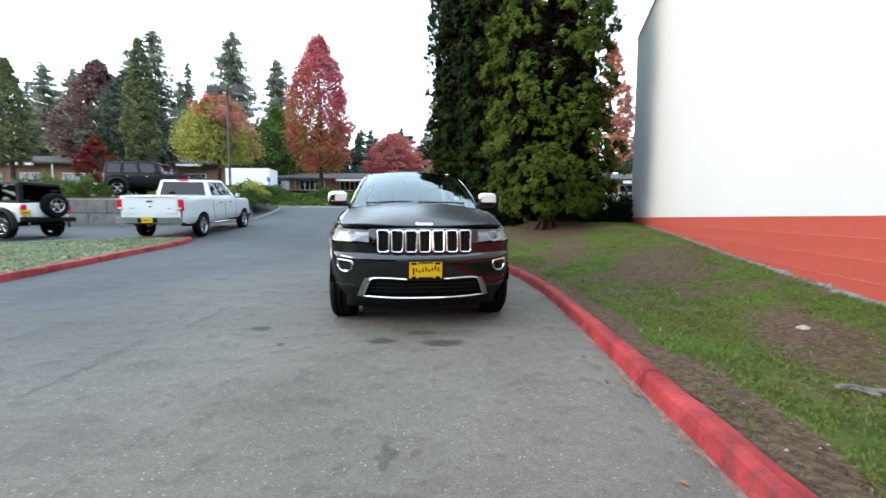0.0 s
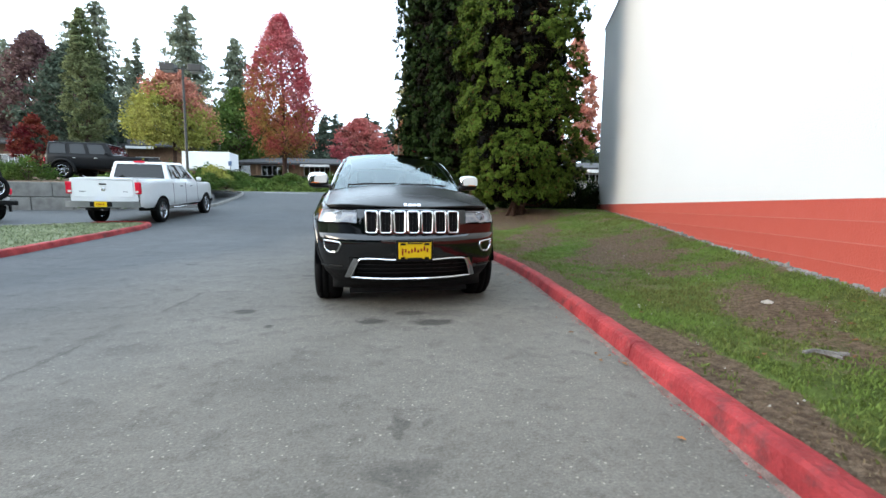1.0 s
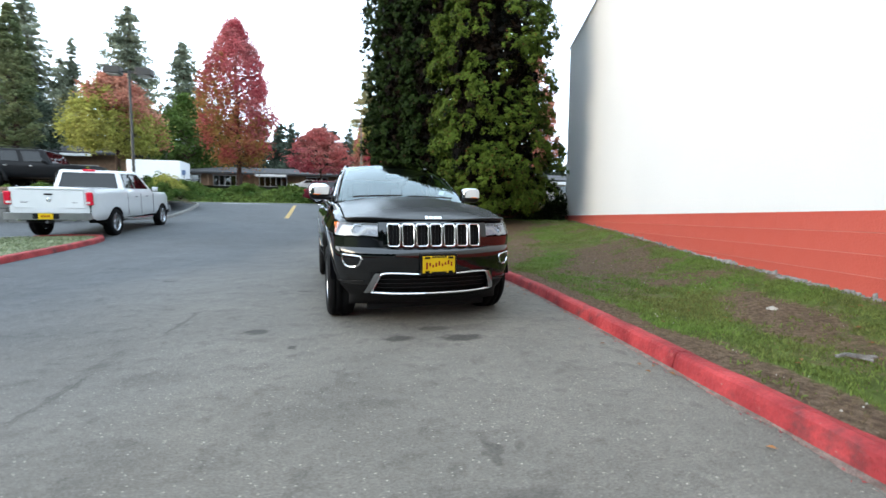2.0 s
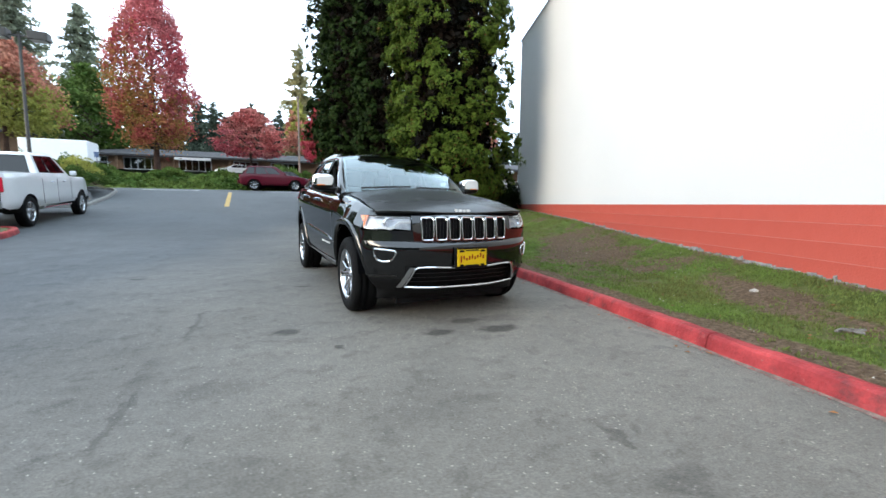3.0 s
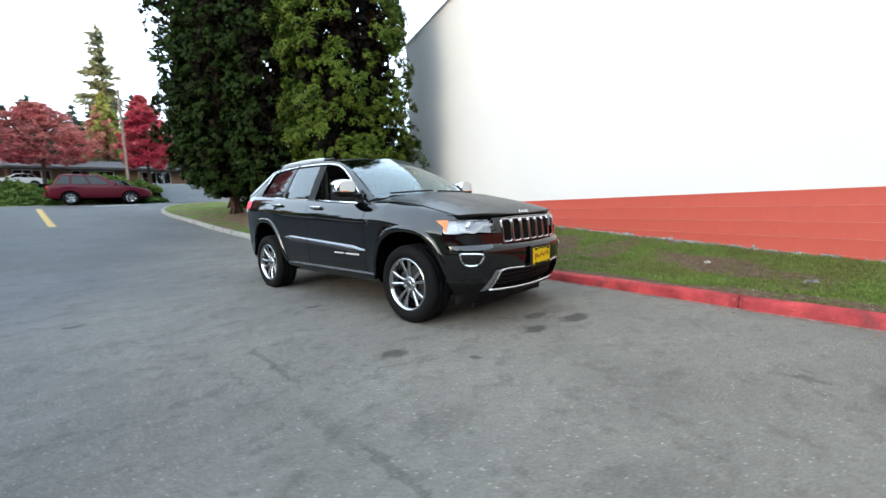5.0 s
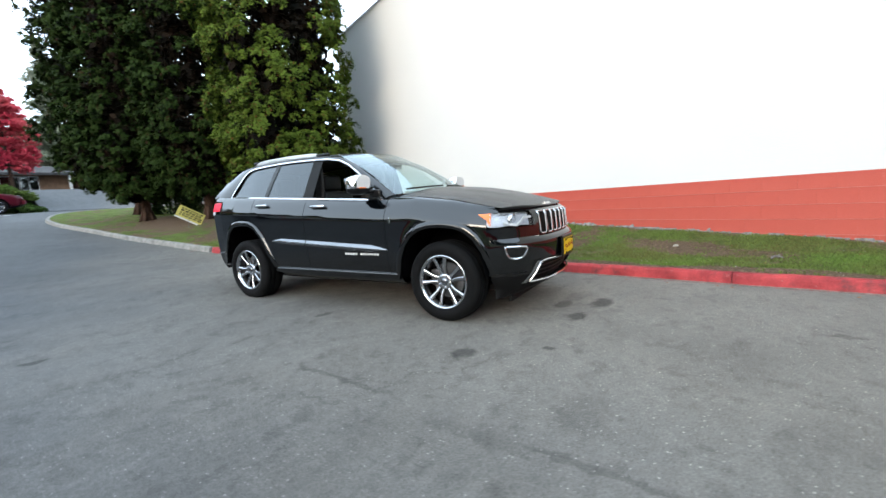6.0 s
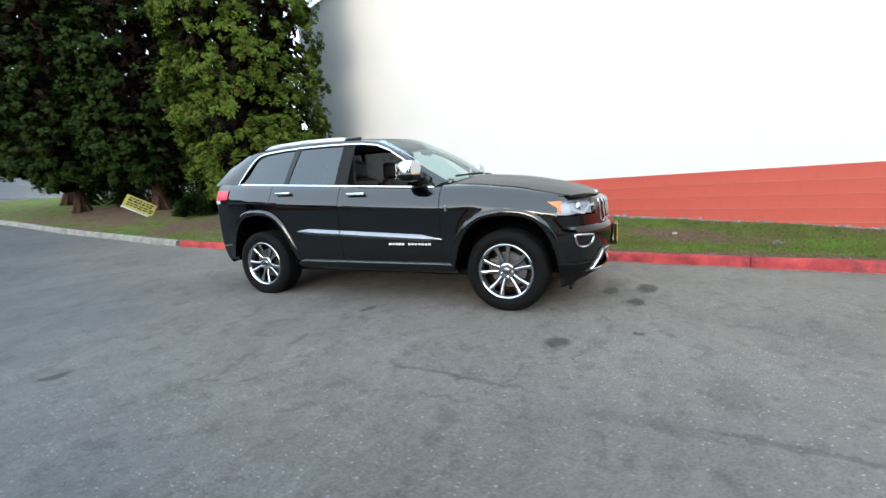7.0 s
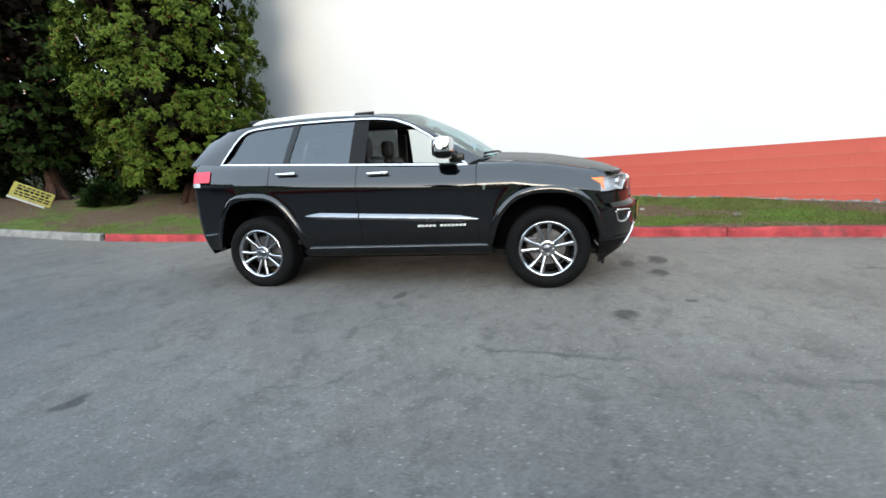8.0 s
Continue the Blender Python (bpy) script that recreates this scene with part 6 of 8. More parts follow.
def white_jeep():
    W = M["paint_white"]
    car, wf, top = other_car("off_road_car", "white two-door off-road car with black hardtop and rear spare wheel", heading(-13.35, 14.35, float(ground_z(14.3)) + 0.02, 172, 0.5), W, -0.66, 3.05, (0.0, 2.42), 0.80, 0.50,
                             [(-0.66, 1.12), (1.6, 1.14), (3.05, 1.08)], ((-0.60, 1.13), (-0.50, 1.82), (1.20, 1.80), (1.62, 1.13)), 0.40, ((0.06, 0.46), (0.52, 0.88)), tumble=0.08, roof_paint=M["plastic"], flare=True)
    part("bumper", box_bm(0.16, 1.66, 0.15, (-0.76, 0, 0.62), 0.03), M["plastic"], car)
    part("bumper", box_bm(0.18, 1.6, 0.16, (3.15, 0, 0.62), 0.03), M["plastic"], car)
    # spare wheel on the tailgate, with its carrier
    sp = road_wheel(car, (-0.84, -0.12, 1.08), 1, R=0.40, rim=0.23, width=0.22, spokes="single")
    sp.rotation_euler = (0, 0, radians(90))
    part("spare_carrier", box_bm(0.16, 0.30, 0.30, (-0.72, -0.12, 1.05), 0.03), M["plastic"], car)
    part("brake_lamp", box_bm(0.05, 0.20, 0.06, (-0.86, -0.12, 1.56), 0.012), M["plastic"], car)
    part("lamp_stalk", box_bm(0.04, 0.05, 0.24, (-0.76, -0.12, 1.44), 0.01), M["plastic"], car)
    for s in (-1, 1):
        part("tail_lamp", box_bm(0.06, 0.15, 0.20, (-0.68, s * 0.70, 0.98), 0.015), M["tail_red"], car)
        part("tailgate_hinge", box_bm(0.04, 0.16, 0.05, (-0.69, -0.62, 0.95 + 0.12 * s), 0.01), M["plastic"], car)
    small_plate(car, -0.705, 0.83, -1, 0.66)
    part("fuel_cap", cyl_bm(0.09, 0.02, (0.28, 0.80, 1.02), "Y", 20), M["plastic"], car)


def dark_suv():
    K = M["paint_navy"]
    car, wf, top = other_car("boxy_suv", "matt dark-grey boxy off-road vehicle parked behind a concrete wall", heading(-17.7, 25.2, 2.22, 4, 0), K, -0.85, 3.95, (0.0, 3.05), 1.0, 0.55,
                             [(-0.85, 1.25), (2.5, 1.24), (3.95, 1.20)], ((-0.82, 1.24), (-0.74, 1.93), (1.95, 1.93), (2.35, 1.24)), 0.44, ((0.05, 0.30), (0.36, 0.60), (0.66, 0.92)), tumble=0.14, flare=True)
    bumper(car, -0.92, 0.95, 0.62, 0.25, M["plastic"], -1)
    bumper(car, 4.0, 0.95, 0.62, 0.25, M["plastic"], 1)
    for s in (-1, 1):
        part("roof_rail", sweep([(-0.5, s * 0.72, 1.95), (-0.45, s * 0.72, 2.0), (1.7, s * 0.72, 2.0), (1.75, s * 0.72, 1.95)], radius=0.018), M["plastic"], car)
        part("tail_lamp", box_bm(0.05, 0.12, 0.22, (-0.87, s * 0.88, 0.98), 0.01), M["tail_red"], car)
        for x in (0.55, 1.55):
            part("door_handle", box_bm(0.14, 0.03, 0.03, (x, s * (wf(x, 1.1) + 0.012), 1.1), 0.008), M["trim_white"], car)


def road_car(name, label, m, paint, tall):
    h = 0.25 if tall else 0.0
    house = ((-0.72 if tall else -0.35, 0.98 + h * 0.4), (-0.35 if tall else 0.25, 1.42 + h), (1.35, 1.43 + h), (2.25, 0.98 + h * 0.4))
    car, wf, top = other_car(name, label, m, paint, -0.92, 3.55, (0.0, 2.65), 0.89, 0.28 + h * 0.4, [(-0.92, 0.92 + h * 0.5), (-0.4, 0.98 + h * 0.4), (2.2, 0.97 + h * 0.4), (3.2, 0.82 + h * 0.5), (3.55, 0.70 + h * 0.5)], house, 0.33 + h * 0.12, ((0.05, 0.24), (0.28, 0.55), (0.58, 0.86)), tumble=0.2)
    for s in (-1, 1):
        part("head_lamp", box_bm(0.28, 0.26, 0.12, (3.36, s * 0.64, 0.70 + h * 0.6), 0.04), M["lens"], car)
        part("tail_lamp", box_bm(0.10, 0.22, 0.16, (-0.88, s * 0.70, 0.82 + h * 0.5), 0.03), M["tail_red"], car)
    bumper(car, 3.58, 0.80, 0.45 + h * 0.4, 0.22, paint, 1)
    bumper(car, -0.94, 0.82, 0.48 + h * 0.4, 0.22, paint, -1)


pickup()
white_jeep()
dark_suv()
road_car("compact_suv", "dark red compact sport utility vehicle on the street", heading(-3.45, 33.0, float(ground_z(33.0)), 0), M["paint_red"], True)


# ---- trees ----
def leaves_mesh(name, pts, out, size, elong=1.8, droop=0.0, along=0.6, seed=0, jitter=0.3, facing=None, loose=0.45):
    """Diamond-shaped leaves or sprays, one at each point, turned roughly outwards."""
    rng = np.random.default_rng(seed)
    n = len(pts)
    d = out * along + rng.normal(size=(n, 3)) * 0.55 + np.array([0, 0, -droop])
    d /= np.linalg.norm(d, axis=1)[:, None] + 1e-9
    if facing is None:
        w = np.cross(d, rng.normal(size=(n, 3)))
    else:  # the blade's face is turned to the light, outwards from its clump
        f = facing / (np.linalg.norm(facing, axis=1)[:, None] + 1e-9) + rng.normal(size=(n, 3)) * loose
        f /= np.linalg.norm(f, axis=1)[:, None] + 1e-9
        d = d - f * (np.sum(d * f, axis=1)[:, None]) * 0.85
        d /= np.linalg.norm(d, axis=1)[:, None] + 1e-9
        w = np.cross(d, f)
    w /= np.linalg.norm(w, axis=1)[:, None] + 1e-9
    s = size * rng.uniform(1 - jitter, 1 + jitter, (n, 1))
    L, Wd = d * s, w * s / elong * 0.5
    V = np.stack([pts - L * 0.5, pts - L * 0.02 + Wd, pts + L * 0.5, pts - L * 0.02 - Wd], 1).reshape(-1, 3)
    me = bpy.data.meshes.new(name)
    me.vertices.add(4 * n)
    me.vertices.foreach_set("co", V.astype(np.float32).ravel())
    me.loops.add(4 * n)
    me.loops.foreach_set("vertex_index", np.arange(4 * n, dtype=np.int32))
    me.polygons.add(n)
    me.polygons.foreach_set("loop_start", np.arange(0, 4 * n, 4, dtype=np.int32))
    me.update(calc_edges=True)
    return me


def limb(points, r0, r1):
    """A tapered limb through points, as a bmesh."""
    P = [Vector(p) for p in points]
    bm = bmesh.new()
    rings = []
    n = len(P)
    for i, p in enumerate(P):
        d = (P[min(i + 1, n - 1)] - P[max(i - 1, 0)]).normalized()
        side = d.cross(Vector((0.3, 1, 0.1))).normalized()
        u = side.cross(d)
        r = r0 + (r1 - r0) * i / (n - 1)
        rings.append([bm.verts.new(p + (side * math.cos(a) + u * math.sin(a)) * r * (1 + 0.12 * math.sin(3 * a + i))) for a in np.linspace(0, 2 * math.pi, 9, endpoint=False)])
    for A, B in zip(rings[:-1], rings[1:]):
        for j in range(9):
            bm.faces.new((A[j], A[(j + 1) % 9], B[(j + 1) % 9], B[j]))
    bm.faces.new(rings[-1])
    return bm


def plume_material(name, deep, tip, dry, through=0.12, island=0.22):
    """Scale-leaf sprays: shade inside a tuft put into its deep green, yellow-green fresh growth at its tips, a few dry
    ones.
    """
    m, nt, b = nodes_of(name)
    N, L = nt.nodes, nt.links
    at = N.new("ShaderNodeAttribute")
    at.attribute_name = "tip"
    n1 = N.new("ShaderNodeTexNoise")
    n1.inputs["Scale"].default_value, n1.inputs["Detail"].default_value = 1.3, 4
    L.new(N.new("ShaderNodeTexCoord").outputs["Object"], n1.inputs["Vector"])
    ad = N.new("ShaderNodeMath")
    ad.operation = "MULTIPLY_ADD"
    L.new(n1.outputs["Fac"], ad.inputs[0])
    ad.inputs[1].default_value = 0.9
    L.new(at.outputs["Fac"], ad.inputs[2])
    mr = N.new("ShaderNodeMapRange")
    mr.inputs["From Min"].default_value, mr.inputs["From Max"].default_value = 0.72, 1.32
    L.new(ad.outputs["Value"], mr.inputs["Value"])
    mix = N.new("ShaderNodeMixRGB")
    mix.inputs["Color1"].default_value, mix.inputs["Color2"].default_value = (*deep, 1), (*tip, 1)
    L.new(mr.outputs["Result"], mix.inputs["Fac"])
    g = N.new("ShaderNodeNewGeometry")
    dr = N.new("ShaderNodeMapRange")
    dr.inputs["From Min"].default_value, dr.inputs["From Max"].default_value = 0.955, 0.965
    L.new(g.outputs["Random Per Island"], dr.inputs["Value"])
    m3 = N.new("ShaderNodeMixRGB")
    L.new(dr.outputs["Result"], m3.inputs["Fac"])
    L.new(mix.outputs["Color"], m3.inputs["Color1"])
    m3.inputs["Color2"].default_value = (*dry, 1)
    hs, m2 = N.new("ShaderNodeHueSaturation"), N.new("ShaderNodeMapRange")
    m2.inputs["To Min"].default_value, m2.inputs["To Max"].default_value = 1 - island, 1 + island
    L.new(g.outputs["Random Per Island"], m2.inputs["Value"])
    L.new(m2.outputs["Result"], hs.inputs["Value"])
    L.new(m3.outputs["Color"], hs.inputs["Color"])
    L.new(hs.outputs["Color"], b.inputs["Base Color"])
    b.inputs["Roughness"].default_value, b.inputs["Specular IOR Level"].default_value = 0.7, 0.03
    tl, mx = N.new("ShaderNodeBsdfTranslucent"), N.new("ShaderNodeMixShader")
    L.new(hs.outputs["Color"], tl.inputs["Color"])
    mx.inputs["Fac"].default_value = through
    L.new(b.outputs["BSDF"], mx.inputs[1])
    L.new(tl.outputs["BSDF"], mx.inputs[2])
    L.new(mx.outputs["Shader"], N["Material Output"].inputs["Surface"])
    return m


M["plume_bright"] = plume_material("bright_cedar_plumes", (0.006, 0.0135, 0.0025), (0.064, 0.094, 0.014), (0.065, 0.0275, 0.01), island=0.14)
# darker copy of the plumes, with the back row's shade put into its greens
M["plume_shaded"] = plume_material("shaded_cedar_plumes", (0.002025, 0.005063, 0.001519), (0.01519, 0.02734, 0.006075), (0.01519, 0.007088, 0.003544), through=0.06, island=0.14)


def cedar(at, height, radius, crown_from, material, seed, label, lumps=520, taper=0.35, lean=(0, 0), tufts=7, dense=26, leafsize=0.085, base=0.6, trunk=0.16):
    """A columnar cedar: a fluted trunk and a crown of plumes, each a cluster of upswept tufts, with hollows between,
    darkened by near-black inner leaves.
    """
    rng = np.random.default_rng(seed)
    rnd = random.Random(seed)
    tree = thing("cedar_tree", label, "tree", pose(*at))
    tb = limb([(0, 0, -0.15), (0.0, 0, 0.12), (0.02, 0, 0.5), (lean[0] * 0.3, lean[1] * 0.3, 1.6), (lean[0], lean[1], height * 0.5), (lean[0], lean[1], height * 0.93)], radius * trunk, 0.03)
    for k in range(6):  # root flare
        a = k * 1.05 + seed
        joined(tb, limb([(0.05 * math.cos(a), 0.05 * math.sin(a), 0.5), (0.8 * radius * trunk * math.cos(a), 0.8 * radius * trunk * math.sin(a), 0.15), (1.25 * radius * trunk * math.cos(a), 1.25 * radius * trunk * math.sin(a), -0.08)], 0.10 * radius * 0.5, 0.04))
    for k in range(34):
        a, z = rnd.uniform(0, 6.28), rnd.uniform(crown_from * 0.7, height * 0.7)
        r = radius * rnd.uniform(0.5, 0.85)
        x0, y0 = lean[0] * min(1, z / height * 2), lean[1] * min(1, z / height * 2)
        joined(tb, limb([(x0, y0, z), (x0 + r * 0.5 * math.cos(a), y0 + r * 0.5 * math.sin(a), z - 0.1), (x0 + r * math.cos(a), y0 + r * math.sin(a), z + 0.5)], 0.05, 0.015))
    part("trunk", tb, M["bark"], tree, smooth=True)
    t = rng.uniform(0, 1, lumps) ** 1.35
    z = crown_from + t * (height - crown_from)
    shape = lambda f: np.interp(f, (0, 0.04, 0.10, 0.18, 0.4, 0.7, 0.9, 1), (base, base + (1 - base) * 0.55, 0.96, 1.0, 1.0, 1 - taper * 0.6, max(0.2, 1 - taper * 1.5), 0.08))
    bulge = lambda a, h: 1 + 0.10 * np.sin(a * 3 + h * 0.9 + seed) + 0.08 * np.sin(a * 5 - h * 1.7)
    prof = shape(t)
    ang = rng.uniform(0, 2 * math.pi, lumps)
    r = radius * prof * rng.uniform(0.72, 1.04, lumps) * bulge(ang, z)
    C = np.stack([lean[0] + r * np.cos(ang), lean[1] + r * np.sin(ang), z], 1)
    O = np.stack([np.cos(ang), np.sin(ang), np.full(lumps, 0.55)], 1)
    size = rng.uniform(0.26, 0.50, lumps) * (0.75 + 0.25 * prof)
    # a plume: tufts spread over the outer half of a lump
    td = rng.normal(size=(lumps, tufts, 3)) * np.array([1, 1, 0.8])
    td /= np.linalg.norm(td, axis=2)[:, :, None]
    td += O[:, None, :] * 1.0
    td /= np.linalg.norm(td, axis=2)[:, :, None]
    tc = C[:, None, :] + td * size[:, None, None] * rng.uniform(0.55, 1.0, (lumps, tufts, 1))
    # a tuft: an upswept fan of sprays from its foot
    k = dense
    dirs = rng.normal(size=(lumps, tufts, k, 3)) * 0.55 + td[:, :, None, :] * 0.8 + np.array([0, 0, 0.25])
    dirs /= np.linalg.norm(dirs, axis=3)[..., None]
    u = rng.uniform(0.15, 1.0, (lumps, tufts, k, 1)) ** 0.6
    ts = size[:, None, None, None] * 0.36 * u * rng.uniform(0.75, 1.25, (lumps, tufts, 1, 1))
    pts = tc[:, :, None, :] + dirs * ts
    face = td[:, :, None, :] * 1.1 + dirs * 0.55 + np.array([0, 0, 0.35])
    me = leaves_mesh("crown", pts.reshape(-1, 3), (dirs + np.array([0, 0, 0.15])).reshape(-1, 3), leafsize, elong=1.9, along=1.3, seed=seed, facing=face.reshape(-1, 3), loose=0.14)
    lead = np.clip(0.5 + 0.5 * np.sum(td * (O / np.linalg.norm(O, axis=1)[:, None])[:, None, :], axis=2), 0, 1)  # the foremost tufts carry the fresh growth; those behind are coloured as shaded
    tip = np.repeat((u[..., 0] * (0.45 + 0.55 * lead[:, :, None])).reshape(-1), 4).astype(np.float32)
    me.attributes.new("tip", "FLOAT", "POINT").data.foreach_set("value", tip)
    # near-black growth fills the inside: the crown's inner shade put into its colour
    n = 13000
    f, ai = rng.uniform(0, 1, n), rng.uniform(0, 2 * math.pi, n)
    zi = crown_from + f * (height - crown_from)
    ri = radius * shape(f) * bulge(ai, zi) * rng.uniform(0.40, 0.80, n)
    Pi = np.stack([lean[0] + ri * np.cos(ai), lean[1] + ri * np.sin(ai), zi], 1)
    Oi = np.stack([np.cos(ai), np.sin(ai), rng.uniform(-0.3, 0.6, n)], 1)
    put("inner_growth", leaves_mesh("inner_growth", Pi, Oi, 0.27, elong=1.9, along=0.3, seed=seed + 50, facing=Oi, loose=0.5), M["cedar_inner_shade"], tree)
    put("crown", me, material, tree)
    return tree


def fir_mesh(height, radius, seed, dense=1.0, gap=0.55):
    """A tall fir's crown: drooping whorls of needled branches, ragged and uneven, with sky between them."""
    rng = np.random.default_rng(seed)
    pts, outs = [], []
    z = height * rng.uniform(0.14, 0.24)
    lop = rng.uniform(0, 6.28)
    while z < height * 0.985:
        f = (z / height)
        r = radius * (1 - f) ** 0.66 * rng.uniform(0.7, 1.12) * (1 if f > 0.35 else 0.6 + f) + 0.3
        nb = rng.integers(5, 9)
        a0 = rng.uniform(0, 6.28)
        for b in range(nb):
            a = a0 + b * 6.28 / nb + rng.normal() * 0.35
            rb = r * rng.uniform(0.35, 1.15) * (1 + 0.18 * math.cos(a - lop))
            m = max(3, int(rb * 9 * dense))
            s = np.linspace(0.12, 1, m) ** 0.9
            sag = z + rng.normal() * 0.25 - rb * 0.42 * s + 0.26 * rb * s**2.4
            x = np.stack([np.cos(a) * rb * s, np.sin(a) * rb * s, sag], 1)
            wide = (0.10 + 0.22 * s * (1.15 - s)) * (0.5 + rb * 0.32)
            x += rng.normal(size=x.shape) * np.stack([wide, wide, wide * 0.8], 1)
            pts.append(x)
            outs.append(np.tile([np.cos(a), np.sin(a), -0.35], (m, 1)))
        z += gap * rng.uniform(0.6, 1.5)
    P, O = np.concatenate(pts), np.concatenate(outs)
    return P, O


def fir(height, radius, seed, material, label, at, leafsize=0.75, gap=0.6, dense=1.0):
    tree = thing("fir_tree", label, "tree", pose(*at), group="firs behind the buildings")
    part("trunk", limb([(0, 0, -0.3), (0.1, 0, height * 0.4), (0, 0.1, height * 0.99)], height * 0.014 + 0.1, 0.03), M["bark"], tree, smooth=True)
    P, O = fir_mesh(height, radius, seed, dense, gap)
    put("crown", leaves_mesh("crown", P, O, leafsize, elong=2.6, droop=0.6, along=0.7, seed=seed), material, tree)
    return tree


def broadleaf(at, height, radius, trunk_h, shape, materials, seed, label, n=14000, leafsize=0.22, clumps=150, name="maple_tree", trunk_r=None, split=0.42, squash=0.9):
    """A leafy tree: a trunk with limbs and a crown of leaf clumps with gaps. shape: radius along the crown's height."""
    clumps, n, leafsize = int(clumps * 1.5), int(n * 0.7), leafsize * 1.15
    rng = np.random.default_rng(seed)
    rnd = random.Random(seed)
    tree = thing(name, label, "tree", pose(*at))
    tr = trunk_r or height * 0.016 + 0.05
    tb = limb([(0, 0, -0.2), (0.05, 0, trunk_h), (0, 0.08, height * 0.55), (0, 0, height * 0.92)], tr, 0.02)
    for k in range(16):
        a, z = rnd.uniform(0, 6.28), trunk_h * 0.9 + rnd.random() * (height - trunk_h) * 0.65
        f = (z - trunk_h) / (height - trunk_h)
        r = radius * float(np.interp(min(1, f + 0.15), *zip(*shape))) * rnd.uniform(0.6, 0.9)
        joined(tb, limb([(0, 0, z), (r * 0.5 * math.cos(a), r * 0.5 * math.sin(a), z + r * 0.35), (r * math.cos(a), r * math.sin(a), z + r * 0.75)], tr * 0.4, 0.015))
    part("trunk", tb, M["bark"], tree, smooth=True)
    f = rng.uniform(0, 1, clumps)
    z = trunk_h + f * (height - trunk_h)
    R = radius * np.interp(f, *zip(*shape))
    ang = rng.uniform(0, 6.28, clumps)
    r = R * np.sqrt(rng.uniform(0.15, 1.0, clumps))
    C = np.stack([r * np.cos(ang), r * np.sin(ang), z], 1)
    cs = rng.uniform(0.10, 0.26, clumps) * radius * (0.55 + 0.45 * R / radius)
    per = n // clumps
    dirs = rng.normal(size=(clumps, per, 3))
    dirs /= np.linalg.norm(dirs, axis=2)[:, :, None]
    pts = C[:, None] + dirs * cs[:, None, None] * np.minimum(1.25, np.abs(rng.normal(0, 0.85, (clumps, per, 1)))) * np.array([1, 1, squash])
    which = (rng.uniform(size=clumps) * len(materials)).astype(int) if len(materials) > 1 else np.zeros(clumps, int)
    if len(materials) > 1:  # the second colour gathers low down and on one side
        which = ((f * 1.0 + 0.25 * np.cos(ang) + rng.normal(size=clumps) * 0.18) < split).astype(int)
    for k, ma in enumerate(materials):
        sel = pts[which == k].reshape(-1, 3)
        if len(sel):
            o = dirs[which == k].reshape(-1, 3)
            put("crown", leaves_mesh("crown", sel, o + np.array([0, 0, -0.2]), leafsize, elong=1.35, along=0.5, seed=seed + k, facing=o + np.array([0, 0, 0.3]), loose=0.7), ma, tree)
    return tree


def lawn_at(x, y):
    return float(lawn_z(x, y, x - float(kerb_x(y)) - 0.16))


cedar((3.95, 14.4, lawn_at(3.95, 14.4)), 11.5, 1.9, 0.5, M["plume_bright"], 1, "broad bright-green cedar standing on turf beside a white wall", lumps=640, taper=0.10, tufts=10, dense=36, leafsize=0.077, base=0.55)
cedar((1.95, 21.2, lawn_at(1.95, 21.2)), 17.0, 1.5, 0.75, M["plume_shaded"], 2, "tall columnar cedar coloured shade-dark, on turf beside a yellow sign", lumps=680, lean=(-0.1, -0.3), taper=0.2, tufts=8, dense=17, leafsize=0.122, base=0.45)
cedar((2.6, 24.0, lawn_at(2.6, 24)), 17.0, 1.55, 1.1, M["plume_shaded"], 3, "tall cedar coloured shade-dark at the end of a row, beside a kerb", lumps=680, lean=(-1.0, 0.0), taper=0.2, tufts=8, dense=15, leafsize=0.13, base=0.3)
cedar((3.1, 18.5, lawn_at(3.1, 18.5)), 15.0, 1.7, 0.9, M["plume_shaded"], 4, "cedar coloured shade-dark, set back in a row of four", lumps=680, taper=0.25, tufts=8, dense=17, leafsize=0.122, base=0.5)


# ---- across the street and the upper lot ----
def upper_z(x, y):
    """Height of the land beyond the street and behind the retaining wall."""
    return np.interp(y, (18, 25, 36, 40, 60, 75, 140), (1.72, 2.2, 3.0, 3.6, 4.6, 5.1, 6.0))


def sheet(name, xs, ys, zf, material, label, category="", kind="structure"):
    V = [(x, y, float(zf(x, y))) for y in ys for x in xs]
    n = len(xs)
    F = [(j * n + i, j * n + i + 1, (j + 1) * n + i + 1, (j + 1) * n + i) for j in range(len(ys) - 1) for i in range(n - 1)]
    return tagged(put(name, mesh_of(name, V, F, True), material), label, category or "ground", kind=kind)


sheet("upper_ground", np.linspace(-140, 120, 60), np.linspace(39.6, 200, 40), upper_z, M["asphalt"], "asphalt forecourt above the street")
sheet("verge", np.linspace(1.3, 120, 50), np.linspace(35.2, 39.8, 8), lambda x, y: float(ground_z(y)) + 0.03 + (float(upper_z(x, 39.8)) - float(ground_z(39.8)) - 0.02) * min(1, (y - 35.2) / 4.5), M["asphalt"], "sloping asphalt apron beyond the street")
sheet("verge", np.linspace(-140, -60, 20), np.linspace(35.2, 39.8, 8), lambda x, y: float(ground_z(y)) + 0.03 + (float(upper_z(x, 39.8)) - float(ground_z(39.8)) - 0.02) * min(1, (y - 35.2) / 4.5), M["asphalt"], "sloping asphalt apron beyond the street")


